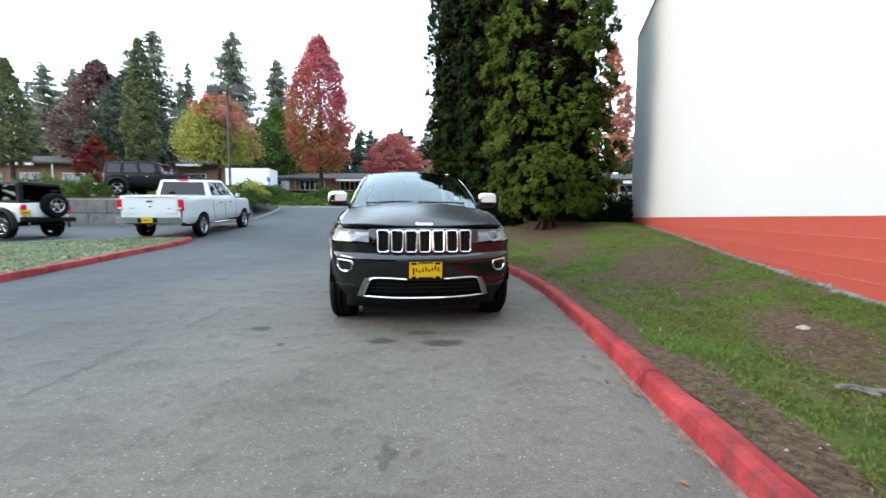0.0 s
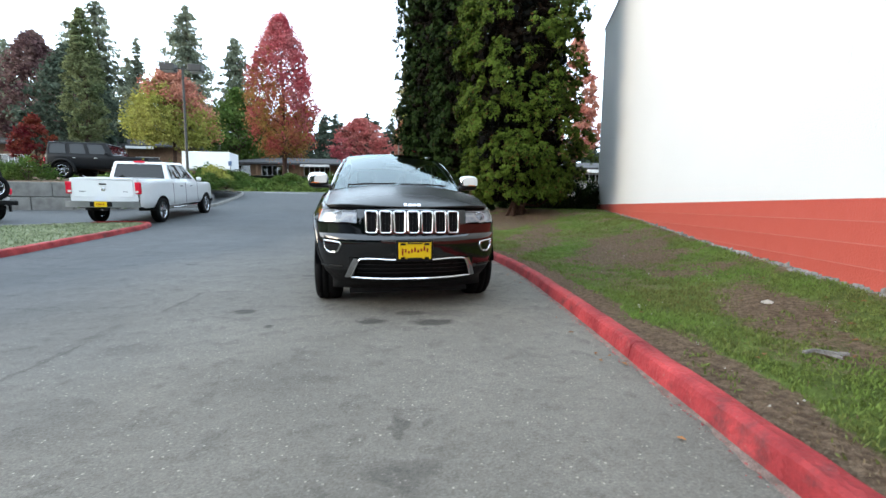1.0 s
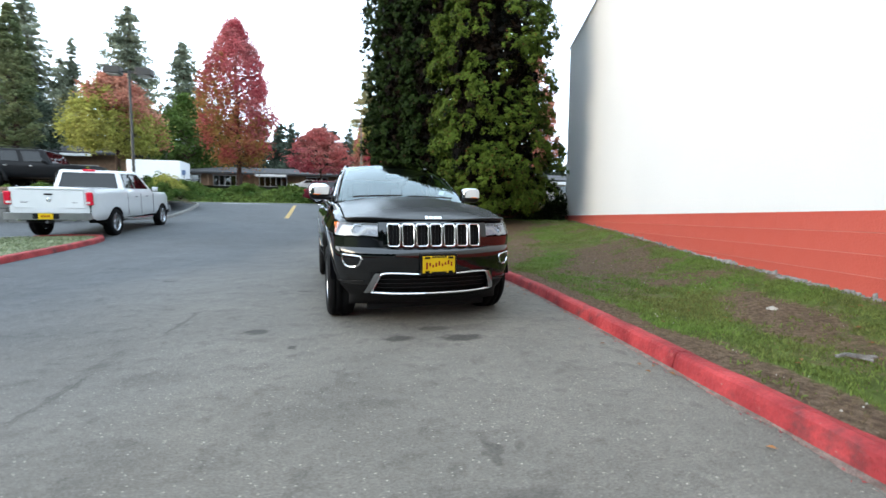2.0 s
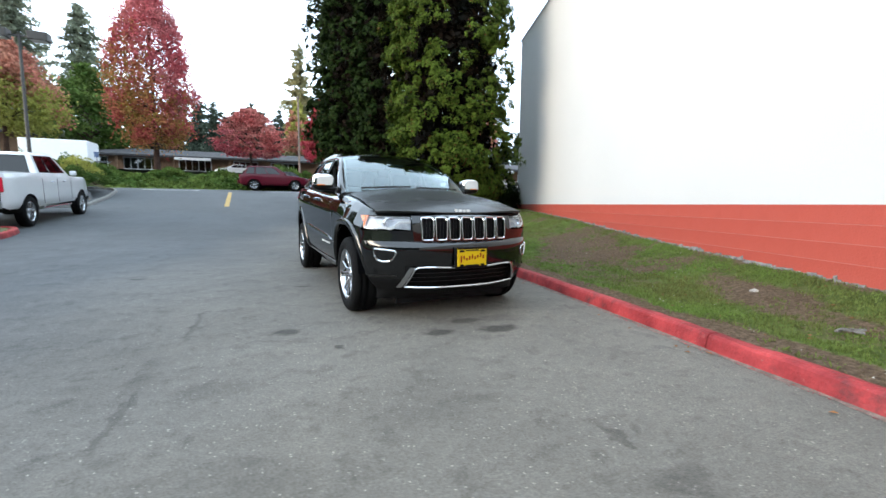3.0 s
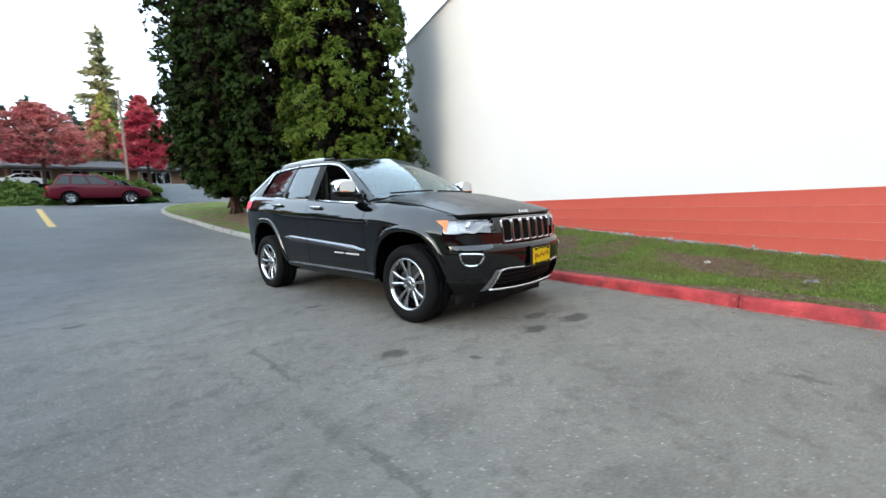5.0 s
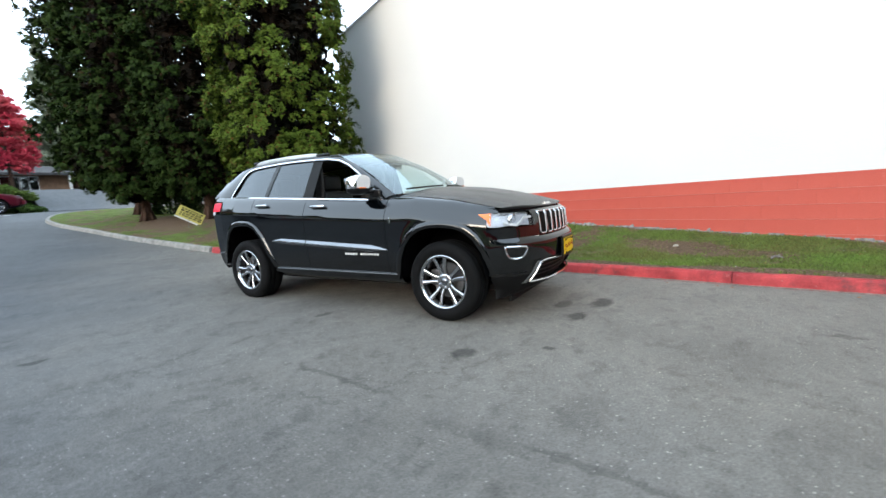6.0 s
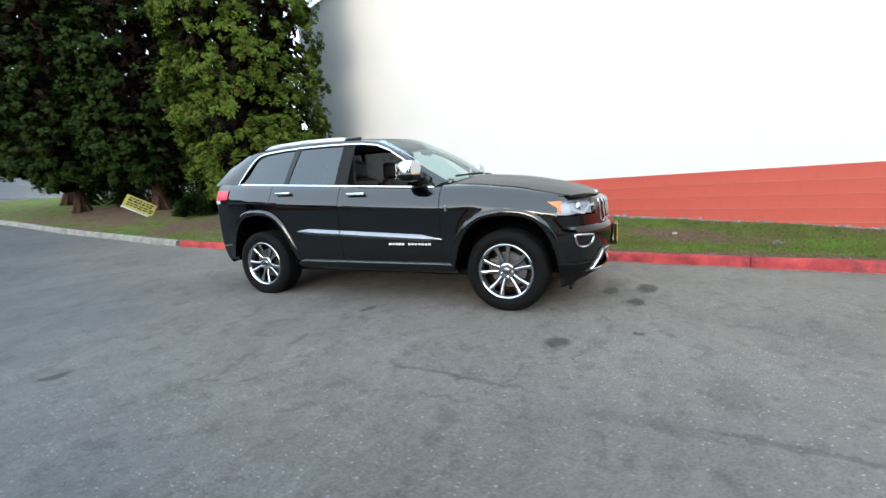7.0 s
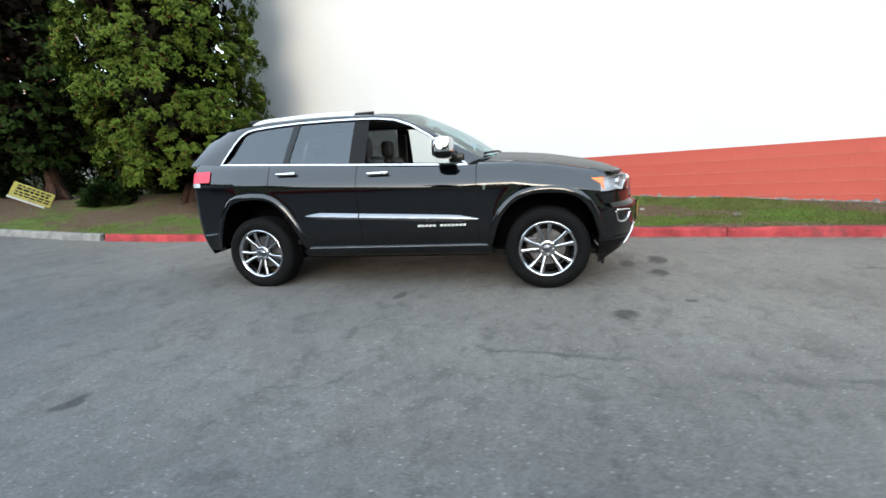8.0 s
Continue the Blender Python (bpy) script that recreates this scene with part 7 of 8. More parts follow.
def upper_lot():
    """The raised lot to the west: its slab, and the planted bank that ends it by the drive."""
    edge = [(-60, 18.4), (-12.2, 19.6), (-10.6, 20.1), (-9.3, 21.0), (-9.3, 23.2), (-9.9, 26.5), (-10.9, 29.7), (-13.0, 31.3), (-60, 31.5)]
    a = np.array(edge)
    xs, ys = np.arange(-60, -10, 0.5), np.arange(18.4, 32, 0.5)
    X, Y = np.meshgrid(xs, ys)
    ok = inside(X.ravel(), Y.ravel(), edge).reshape(X.shape)
    V, F, idx = [], [], {}
    for j, i in zip(*np.nonzero(ok)):
        x, y = X[j, i], Y[j, i]
        d = min(math.hypot(x - ex, y - ey) for ex, ey in resample(edge[1:8], 40))
        bed = 1 if x > -13.5 and y > 19.5 else 0
        z = float(upper_z(x, y)) if not bed else float(ground_z(y)) + 0.14 + min(1, d / 1.6) * max(0, float(upper_z(x, y)) + 0.1 - float(ground_z(y)) - 0.14)
        idx[(j, i)] = len(V)
        V.append((x, y, z))
    for j, i in idx:
        q = [(j, i), (j, i + 1), (j + 1, i + 1), (j + 1, i)]
        if all(k in idx for k in q):
            F.append(tuple(idx[k] for k in q))
    me = mesh_of("upper_lot", V, F, True)
    at = me.attributes.new("bare", "FLOAT", "POINT")
    at.data.foreach_set("value", np.array([0.5 if v[0] > -13.5 else 0.9 for v in V], np.float32))
    tagged(put("upper_lot", me, M["lawn"]), "raised planted lot behind a block retaining wall", "ground", kind="structure")


upper_lot()
_bed = smooth_line([(-12.4, 19.4), (-10.6, 19.9), (-9.05, 20.8), (-9.15, 23.2), (-9.7, 26.5), (-10.6, 29.5), (-13.0, 31.0), (-20, 31.3), (-50, 31.4)], 0.15)
kerb_run("kerb", _bed, -1, [0, 14, 34, 54, 74, len(_bed)], M["grey_kerb"], "grey concrete kerb round a planted bed")


def retaining_wall():
    """Two courses of big cast blocks, with open joints."""
    base = thing("retaining_wall", "low retaining wall of large weathered concrete blocks", "wall", kind="structure")
    p0, p1 = Vector((-30, 17.7, 0)), Vector((-12.0, 19.55, 0))
    d = (p1 - p0).normalized()
    ang = math.atan2(d.y, d.x)
    L, H = 1.5, 0.62
    bl = box_bm(L - 0.03, 0.6, H - 0.02, (0, 0, 0), 0.03, 2)
    me = bpy.data.meshes.new("block")
    bl.to_mesh(me)
    bl.free()
    me.materials.append(M["concrete"])
    n = int((p1 - p0).length / L)
    for c in range(2):
        for i in range(n):
            p = p0 + d * ((i + 0.5 + 0.5 * c) * L)
            if (p - p0).length > (p1 - p0).length:
                continue
            ob = new("block", me)
            ob.parent = base
            z = float(ground_z(p.y)) * 0.2 + 0.55 * 0.8 + H / 2 + c * H
            ob.matrix_world = Matrix.Translation((p.x, p.y - 0.1 + 0.04 * c, z)) @ Matrix.Rotation(ang + random.Random(i * 7 + c).uniform(-0.01, 0.01), 4, "Z")


retaining_wall()


def shrub(at, r, h, material, seed, label, n=2600, size=0.10, name="shrub"):
    """A low shrub: a few stems and an uneven mound of leaves."""
    rng = np.random.default_rng(seed)
    t = thing(name, label, "shrub", pose(*at))
    st = bmesh.new()
    for k in range(5):
        a = k * 1.26 + seed
        joined(st, limb([(0, 0, -0.05), (0.25 * r * math.cos(a), 0.25 * r * math.sin(a), h * 0.4), (0.6 * r * math.cos(a), 0.6 * r * math.sin(a), h * 0.75)], 0.025, 0.008))
    part("stems", st, M["bark"], t)
    d = rng.normal(size=(n, 3))
    d /= np.linalg.norm(d, axis=1)[:, None]
    d[:, 2] = np.abs(d[:, 2])
    lump = 1 + 0.22 * np.sin(d[:, 0] * 5 + seed) * np.sin(d[:, 1] * 6 + seed * 2) + 0.12 * np.sin(d[:, 2] * 9 + d[:, 0] * 7)
    p = d * np.array([r, r, h]) * (lump * rng.uniform(0.7, 1.03, n))[:, None]
    put("crown", leaves_mesh("crown", p, d + np.array([0, 0, 0.3]), size, elong=1.6, along=0.6, seed=seed), material, t)


_rs = random.Random(5)
for k in range(14):  # bed by the drive
    x, y = _rs.uniform(-12.8, -10.2), _rs.uniform(21.3, 29.0)
    z = float(ground_z(y)) + 0.14 + min(1, max(0, (x + 9.5) / -1.6)) * max(0, float(upper_z(x, y)) + 0.1 - float(ground_z(y)) - 0.14)
    shrub((x, y, z - 0.05), _rs.uniform(0.5, 0.95), _rs.uniform(0.45, 0.9), M["green_leaf"] if k % 4 else M["yellow_leaf"], 40 + k, "low green shrub in a planted bed" if k % 4 else "small yellowing shrub in a planted bed", 1500, 0.11)
for k in range(12):  # hedge behind the retaining wall
    x = -33 + k * 1.35
    shrub((x, 23.2 + 0.5 * math.sin(k), float(upper_z(x, 23)) - 0.05), 1.05, 1.05 + 0.2 * math.sin(k * 2.3), M["green_leaf"], 80 + k, "clipped green hedge bush behind a concrete wall", 1800, 0.12, "hedge_bush")
for x, y, r, h in ((4.9, 17.0, 0.95, 1.0), (5.9, 16.8, 1.0, 1.15), (6.9, 16.6, 0.95, 1.1), (7.55, 16.2, 0.7, 1.05), (3.0, 16.3, 0.55, 0.6), (3.9, 20.7, 1.0, 1.3), (5.2, 20.4, 1.1, 1.4), (6.5, 20.0, 1.0, 1.3), (3.6, 23.0, 0.9, 1.2), (5.0, 23.2, 1.1, 1.4)):
    shrub((x, y, lawn_at(x, y) - 0.05), r, h, M["cedar_dark"], int(x * 10), "dark evergreen bush by the corner of a white wall", 3200, 0.11)


def ivy_bank():
    """A long low bank over the street, thick with green ground cover."""
    rng = np.random.default_rng(9)
    n = 36000
    x = np.concatenate([rng.uniform(-60, -0.5, n - 8000), rng.uniform(-0.5, 1.5, 8000)])
    f = rng.uniform(0, 1, n)
    y = 35.3 + f * 4.5
    top = 0.95 * np.minimum(1, (1.6 - x) / 2.2)
    z = ground_z(y) + 0.05 + top * np.sin(np.minimum(1, f * 1.6) * math.pi / 2) + 0.14 * np.sin(x * 1.7) * f + 0.1 * np.sin(x * 4.1 + y * 2) * f + rng.normal(size=n) * 0.06
    P = np.stack([x, y, z], 1)
    out = np.tile([0, -0.5, 0.8], (n, 1))
    ob = put("ground_cover", leaves_mesh("ground_cover", P, out, 0.30, elong=1.4, along=0.5, seed=9), M["green_leaf"])
    tagged(ob, "dense green ground cover on a bank across the street", "ground cover", kind="stuff")
    xs = np.linspace(-60, 1.4, 80)
    sheet("bank", xs, np.linspace(35.2, 39.9, 10), lambda x, y: float(ground_z(y)) + 0.92 * min(1, (1.6 - x) / 2.2) * math.sin(min(1, (y - 35.2) / 4.5 * 1.6) * math.pi / 2) - 0.03, M["lawn"], "earth bank across the street")


ivy_bank()
for x, y, r, h in ((-3.2, 37.6, 1.5, 1.0), (-1.2, 37.9, 1.7, 1.1), (0.2, 37.2, 1.1, 0.8), (-6.0, 38.4, 1.3, 0.8), (-9.5, 38.2, 1.6, 0.8), (-14.0, 38.6, 1.5, 0.9), (-2.0, 40.6, 1.2, 1.3)):
    shrub((x, y, float(ground_z(y)) + 0.7), r, h, M["green_leaf"], int(70 + x * 3), "rounded green bush on a planted bank", 2600, 0.17)


def long_building(x0, x1, y, z, eave, ridge, seed, label):
    """A low shopping row: walls, a hipped shingle roof, fascia, posts and shop windows."""
    rnd = random.Random(seed)
    b = thing("shop_row", label, "building", pose(0, 0, 0))
    depth = 12
    bm = box_bm(x1 - x0, depth, eave - z, ((x0 + x1) / 2, y + depth / 2, (eave + z) / 2))
    part("wall", bm, M["brick_tan"], b)
    o = 1.6
    V = [(x0 - o, y - o, eave), (x1 + o, y - o, eave), (x1 + o, y + depth + o, eave), (x0 - o, y + depth + o, eave), (x0 + 5, y + depth / 2, ridge), (x1 - 5, y + depth / 2, ridge)]
    F = [(0, 1, 5, 4), (1, 2, 5), (2, 3, 4, 5), (3, 0, 4), (3, 2, 1, 0)]
    part("roof", bm_of(mesh_of("roof", V, F)), M["roof_shingle"], b)
    part("fascia", box_bm(x1 - x0 + 2 * o, 0.1, 0.28, ((x0 + x1) / 2, y - o - 0.06, eave - 0.05), 0.02), M["roof_shingle"], b)
    x = x0 + 1.0
    while x < x1 - 4:
        w = rnd.choice((2.4, 3.2, 4.0))
        kind = rnd.random()
        win = part("window", box_bm(w, 0.08, 1.5, (x + w / 2, y - 0.03, z + 1.35), 0.01), M["glass_tint"], b)
        fr = bmesh.new()
        for k in range(int(w / 0.8) + 1):
            joined(fr, box_bm(0.08, 0.12, 1.6, (x + k * w / int(w / 0.8), y - 0.06, z + 1.35), 0.01))
        for zz in (0.58, 2.14):
            joined(fr, box_bm(w + 0.1, 0.12, 0.10, (x + w / 2, y - 0.06, z + zz), 0.01))
        part("window_frame", fr, M["trim_white"], win)
        if kind < 0.35:
            part("awning_sign", box_bm(w + 0.4, 0.25, 0.35, (x + w / 2, y - o - 0.2, eave - 0.30), 0.03), M["trim_white"], b)
        part("post", box_bm(0.16, 0.16, eave - z, (x - 0.4, y - o + 0.25, (eave + z) / 2), 0.02), M["trim_white"] if kind > 0.6 else M["brick_tan"], b)
        if kind > 0.8:
            part("door", box_bm(0.95, 0.06, 2.1, (x + w + 0.7, y - 0.03, z + 1.05), 0.01), M["trim_white"], b)
        x += w + rnd.uniform(1.6, 3.2)
    return b


long_building(-27, 14, 70, 4.9, 7.3, 8.9, 3, "long low brown shop row with a dark shingle roof")
long_building(13, 48, 46, 2.6, 5.2, 6.6, 6, "low grey-roofed building behind a white one")
long_building(-90, -31, 66, 5.4, 9.0, 10.9, 4, "low dark-roofed shop row with white window frames")
part("sign_panel", box_bm(3.0, 0.1, 1.3, (-44.6, 65.5, 7.2), 0.02), M["purple"], thing("shop_sign", "purple shop sign panel under a dark eave", "sign"))


def lamp_post(x, y, z, top, heads):
    p = thing("street_lamp", "dark bronze lot lamp post with twin box heads" if heads else "tall weathered grey utility pole", "lamp" if heads else "pole", pose(x, y, z))
    part("base", cyl_bm(0.28, 0.7, (0, 0, 0.2), "Z", 20), M["concrete"], p)
    part("pole", cyl_bm(0.11 if heads else 0.08, top - z, (0, 0, (top - z) / 2), "Z", 14, 0.08), M["bronze"] if heads else M["pole_brown"], p)
    if heads:
        for s in (-1, 1):
            part("arm", box_bm(0.5, 0.08, 0.10, (s * 0.3, 0, top - z - 0.15), 0.01), M["bronze"], p)
            h = part("lamp_head", box_bm(1.05, 0.7, 0.55, (s * 1.02, 0, top - z - 0.10), 0.06), M["bronze"], p)
            part("lens", box_bm(0.8, 0.55, 0.04, (s * 1.02, 0, top - z - 0.39), 0.01), M["trim_white"], h)
    else:
        part("cap", cyl_bm(0.09, 0.06, (0, 0, top - z), "Z", 12), M["galv"], p)


lamp_post(-17.0, 36.0, 3.0, 11.6, True)
lamp_post(-0.2, 40.0, 3.0, 10.2, False)

tr = thing("box_trailer", "plain white box trailer parked behind shrubs", "trailer", pose(-17.9, 42.5, float(upper_z(0, 42.5))))
part("box", box_bm(4.2, 2.2, 1.6, (0, 0, 1.22), 0.05), M["paint_white"], tr)
for dx in (-0.5, 0.5):
    part("wheel", cyl_bm(0.34, 0.2, (dx, -1.0, 0.34), "Y", 20), M["rubber"], tr)
    part("wheel", cyl_bm(0.34, 0.2, (dx, 1.0, 0.34), "Y", 20), M["rubber"], tr)
part("tow_bar", box_bm(1.2, 0.1, 0.1, (2.6, 0, 0.5), 0.02), M["steel_dark"], tr)
road_car("compact_car", "dark navy compact car on the street before a bank", heading(-0.65, 34.9, float(ground_z(34.9)), 180), M["paint_navy"], False)
road_car("sedan", "white sedan parked on the forecourt above a green bank", heading(-6.2, 63.0, float(upper_z(0, 63)) - 0.1, 180), M["paint_white"], False)

# trees across the street, then the tall firs
broadleaf((-14.7, 56, 4.35), 19.4, 4.3, 3.2, [(0, 0.55), (0.12, 0.9), (0.35, 1.0), (0.6, 0.86), (0.8, 0.6), (0.92, 0.34), (1, 0.1)], [M["red_leaf"], M["russet_leaf"]], 21, "tall crimson sweetgum tree in autumn leaf", n=64000, leafsize=0.20, clumps=520, squash=1.7)
broadleaf((-5.4, 60, 4.5), 8.2, 4.4, 2.5, [(0, 0.8), (0.2, 1.0), (0.5, 0.9), (0.8, 0.55), (1, 0.15)], [M["coral_leaf"], M["red_leaf"]], 22, "broad spreading coral-red maple before a low building", squash=0.25, split=0.2, n=22000, leafsize=0.22, clumps=260)
broadleaf((3.4, 60, 4.5), 10.0, 2.5, 2.2, [(0, 0.9), (0.2, 1.0), (0.5, 0.85), (0.8, 0.5), (1, 0.1)], [M["bright_red_leaf"]], 23, "bright red maple beside a low building", squash=0.5, n=36000, leafsize=0.22, clumps=190)
broadleaf((-21.9, 44, 3.7), 9.8, 3.9, 3.0, [(0, 0.75), (0.2, 1.0), (0.5, 0.85), (0.8, 0.5), (1, 0.1)], [M["orange_leaf"], M["yellow_leaf"]], 24, "small maple turning yellow-green and orange", split=0.66, n=45000, leafsize=0.19, clumps=240)
_pear = [(0, 0.5), (0.12, 0.9), (0.32, 1.0), (0.55, 0.8), (0.8, 0.42), (1, 0.06)]
broadleaf((-33.5, 50, 4.1), 17.0, 2.1, 3.0, _pear, [M["olive_leaf"]], 25, "upright green pear tree by a parking lot", split=0.8, n=38000, leafsize=0.20, clumps=280, name="pear_tree")
broadleaf((-48.4, 50, 4.1), 14.5, 2.4, 3.0, _pear, [M["olive_leaf"]], 26, "upright green tree turning yellow", n=38000, leafsize=0.20, clumps=280, name="pear_tree")
broadleaf((-42.0, 54, 4.3), 6.5, 2.2, 1.2, _pear, [M["maroon_leaf"]], 27, "small dark-red shrub tree", n=9000, leafsize=0.24, clumps=70)
broadleaf((-55.0, 72, 5.0), 21.0, 6.5, 4.0, _pear, [M["plum_leaf"]], 28, "large purple-brown tree in a dark wood", n=24000, leafsize=0.42, clumps=190)
broadleaf((-44.5, 64, 4.7), 17.0, 6.0, 3.0, _pear, [M["woods"]], 32, "dark rounded evergreen before a shop row", n=20000, leafsize=0.42, clumps=170)
broadleaf((-28.0, 78, 5.2), 15.0, 6.5, 3.0, _pear, [M["green_leaf"]], 29, "rounded green tree behind a shop row", n=20000, leafsize=0.42, clumps=170)
broadleaf((17.6, 42, 3.6), 14.5, 2.6, 2.5, _pear, [M["orange_leaf"]], 30, "orange autumn tree behind a white building", n=18000, leafsize=0.26, clumps=130)
# added tree: its yellow leaves imitate low sunlight on the fir behind
broadleaf((1.2, 84, 5.3), 14.5, 2.4, 5.0, _pear, [M["yellow_leaf"], M["orange_leaf"]], 31, "golden tree added to stand for low sun on a fir", n=16000, leafsize=0.40, clumps=110)

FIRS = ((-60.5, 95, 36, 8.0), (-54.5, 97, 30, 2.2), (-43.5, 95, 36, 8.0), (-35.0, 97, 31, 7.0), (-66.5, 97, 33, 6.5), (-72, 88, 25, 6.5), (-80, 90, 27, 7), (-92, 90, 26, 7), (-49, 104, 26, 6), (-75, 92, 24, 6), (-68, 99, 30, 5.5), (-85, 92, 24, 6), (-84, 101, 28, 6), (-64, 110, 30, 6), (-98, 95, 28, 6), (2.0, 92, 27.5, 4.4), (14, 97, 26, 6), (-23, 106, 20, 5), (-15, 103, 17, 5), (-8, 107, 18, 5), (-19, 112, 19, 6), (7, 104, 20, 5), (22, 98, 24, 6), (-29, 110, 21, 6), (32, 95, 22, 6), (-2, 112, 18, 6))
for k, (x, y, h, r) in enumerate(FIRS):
    fir(h, r * (1.3 if h > 28 else 1.15), 100 + k, M["fir_sunlit"] if x == 2.0 else M["fir"] if h > 22 else M["woods"], "tall dark fir with a ragged crown" if r > 3 else "thin sparse fir against the sky", (x, y, 5.4), leafsize=0.74, gap=0.62, dense=(1.8 if h > 24 else 1.1) if r > 3 else 1.7)


def far_woods():
    """Dark mixed woods: seen to the north, added out of view on the other sides."""
    rng = np.random.default_rng(77)
    Ps, Os, cores = [], [], bmesh.new()
    spots = [(x, 118 + rng.uniform(-4, 10), rng.uniform(15.5, 21.0)) for x in np.arange(-130, 110, 2.8)]
    # unseen rows west and south, added to darken the car's reflections
    spots += [(-54 + rng.uniform(-6, 4), y, rng.uniform(11, 15)) for y in np.arange(-60, 12, 3.2)]
    spots += [(x, -52 + rng.uniform(-6, 4), rng.uniform(20, 26)) for x in np.arange(-60, 60, 3.0)]
    spots += [(60 + rng.uniform(-4, 6), y, rng.uniform(12, 18)) for y in np.arange(-50, 110, 5.0)]
    for i, (x, y, h) in enumerate(spots):
        P, O = fir_mesh(h, h * 0.24, 300 + i, 0.32, 1.3)
        base = np.array([x, y, float(ground_z(y)) if y < 40 else float(upper_z(x, y))])
        Ps.append(P + base)
        Os.append(O)
        # an added dark cone in each tree stands for the shade inside
        joined(cores, cyl_bm(h * 0.17, h * 0.8, (x, y, base[2] + h * 0.42), "Z", 7, 0.15))
    me = leaves_mesh("far_woods", np.concatenate(Ps), np.concatenate(Os), 1.8, elong=2.0, droop=0.3, along=0.9, seed=77)
    tagged(put("far_woods", me, M["woods"]), "dark belt of fir woods, seen north, added unseen on other sides", "woods", kind="stuff")
    cores_me = bpy.data.meshes.new("woods_core")
    cores.to_mesh(cores_me)
    cores.free()
    tagged(put("far_woods_fill", cores_me, M["woods"]), "dark cones added for shade inside the distant woods", "woods", kind="stuff")


far_woods()


# ---- road paint and small things near the kerb ----
def road_mark(name, pts, width, material, label):
    """A painted stripe laid over the asphalt."""
    V, F = [], []
    for i, (x, y) in enumerate(pts):
        a, b = np.array(pts[max(0, i - 1)]), np.array(pts[min(len(pts) - 1, i + 1)])
        d = (b - a) / np.linalg.norm(b - a)
        for s in (-1, 1):
            p = np.array([x, y]) + np.array([d[1], -d[0]]) * s * width / 2
            V.append((p[0], p[1], float(ground_z(p[1])) + 0.006))
    for i in range(len(pts) - 1):
        F.append((2 * i, 2 * i + 1, 2 * i + 3, 2 * i + 2))
    tagged(put(name, mesh_of(name, V, F), material), label, "road marking", kind="structure")


road_mark("yellow_line", [(-3.98 - 0.085 * k, 21.4 + k) for k in np.arange(0, 8.1, 0.5)], 0.2, M["yellow_line"], "worn yellow centre stripe on asphalt")
road_mark("stop_line", [(x, 30.6) for x in np.arange(-9.5, -6.0, 0.5)], 0.3, M["white_line"], "worn white stop line at the street")
road_mark("stop_line", [(x, 30.6) for x in np.arange(-2.6, -0.2, 0.4)], 0.3, M["white_line"], "worn white stop line at the street")


def yard_sign():
    """A small yellow board, knocked askew on its wire legs."""
    x, y = 1.97, 17.4
    z = lawn_at(x, y)
    s = thing("yard_sign", "small leaning yellow sign board with dark lettering on turf", "sign", pose(x, y, z))
    tilt = Matrix.Rotation(radians(-12), 4, "Z") @ Matrix.Rotation(radians(31), 4, "Y")
    b = box_bm(0.80, 0.02, 0.36, (0, 0, 0), 0.004)
    bmesh.ops.transform(b, matrix=Matrix.Translation((0, 0, 0.40)) @ tilt, verts=b.verts)
    board = part("board", b, M["sign_yellow"], s)
    m = Matrix.Translation((0, 0, 0.40)) @ tilt
    rows = []
    rnd = random.Random(4)
    for r, h in ((0.115, 0.05), (0.045, 0.07), (-0.035, 0.05), (-0.10, 0.05)):
        xx = -0.32
        while xx < 0.30:
            w = rnd.uniform(0.05, 0.12)
            rows.append((xx + w / 2, r, w, h * 0.75))
            xx += w + 0.025
    o = m @ Vector((0, -0.0105, 0))
    flat_text_bars("lettering_bar", board, o, m.to_3x3() @ Vector((1, 0, 0)), m.to_3x3() @ Vector((0, 0, 1)), rows, M["black_ink"], 0.002)
    b = box_bm(0.72, 0.03, 0.05, (0, 0.0, 0), 0.006)
    bmesh.ops.transform(b, matrix=m @ Matrix.Translation((-0.05, 0, -0.21)), verts=b.verts)
    part("rail", b, M["trim_white"], s)
    for dx in (-0.12, 0.15):
        part("leg", sweep([(dx, 0.01, -0.1), (dx + 0.05, 0.01, 0.28 - dx * 0.6)], radius=0.008), M["galv"], s)


yard_sign()


def small_sign(x, y, z):
    s = thing("parking_sign", "small blue sign on a thin steel post in a bed", "sign", pose(x, y, z))
    part("post", cyl_bm(0.03, 1.5, (0, 0, 0.75), "Z", 10), M["galv"], s)
    part("panel", box_bm(0.22, 0.02, 0.30, (0, -0.04, 1.35), 0.005), M["blue_sign"], s)


small_sign(-11.3, 29.6, float(ground_z(29.6)) + 0.6)


def stone(x, y, rx, ry, rz, seed, material, name, label):
    bm = bmesh.new()
    bmesh.ops.create_icosphere(bm, subdivisions=2, radius=1)
    for v in bm.verts:
        k = 1 + 0.25 * noise.noise(v.co * 1.5 + Vector((seed, 0, 0)))
        v.co = Vector((v.co.x * rx, v.co.y * ry, v.co.z * rz)) * k
    me = bpy.data.meshes.new(name)
    bm.to_mesh(me)
    bm.free()
    ob = put(name, me, material)
    ob.location = (x, y, lawn_at(x, y) + rz * 0.35)
    tagged(ob, label, "stone")


stone(3.18, 3.45, 0.06, 0.04, 0.03, 1, M["stone"], "stone", "pale flat stone lying on worn earth")


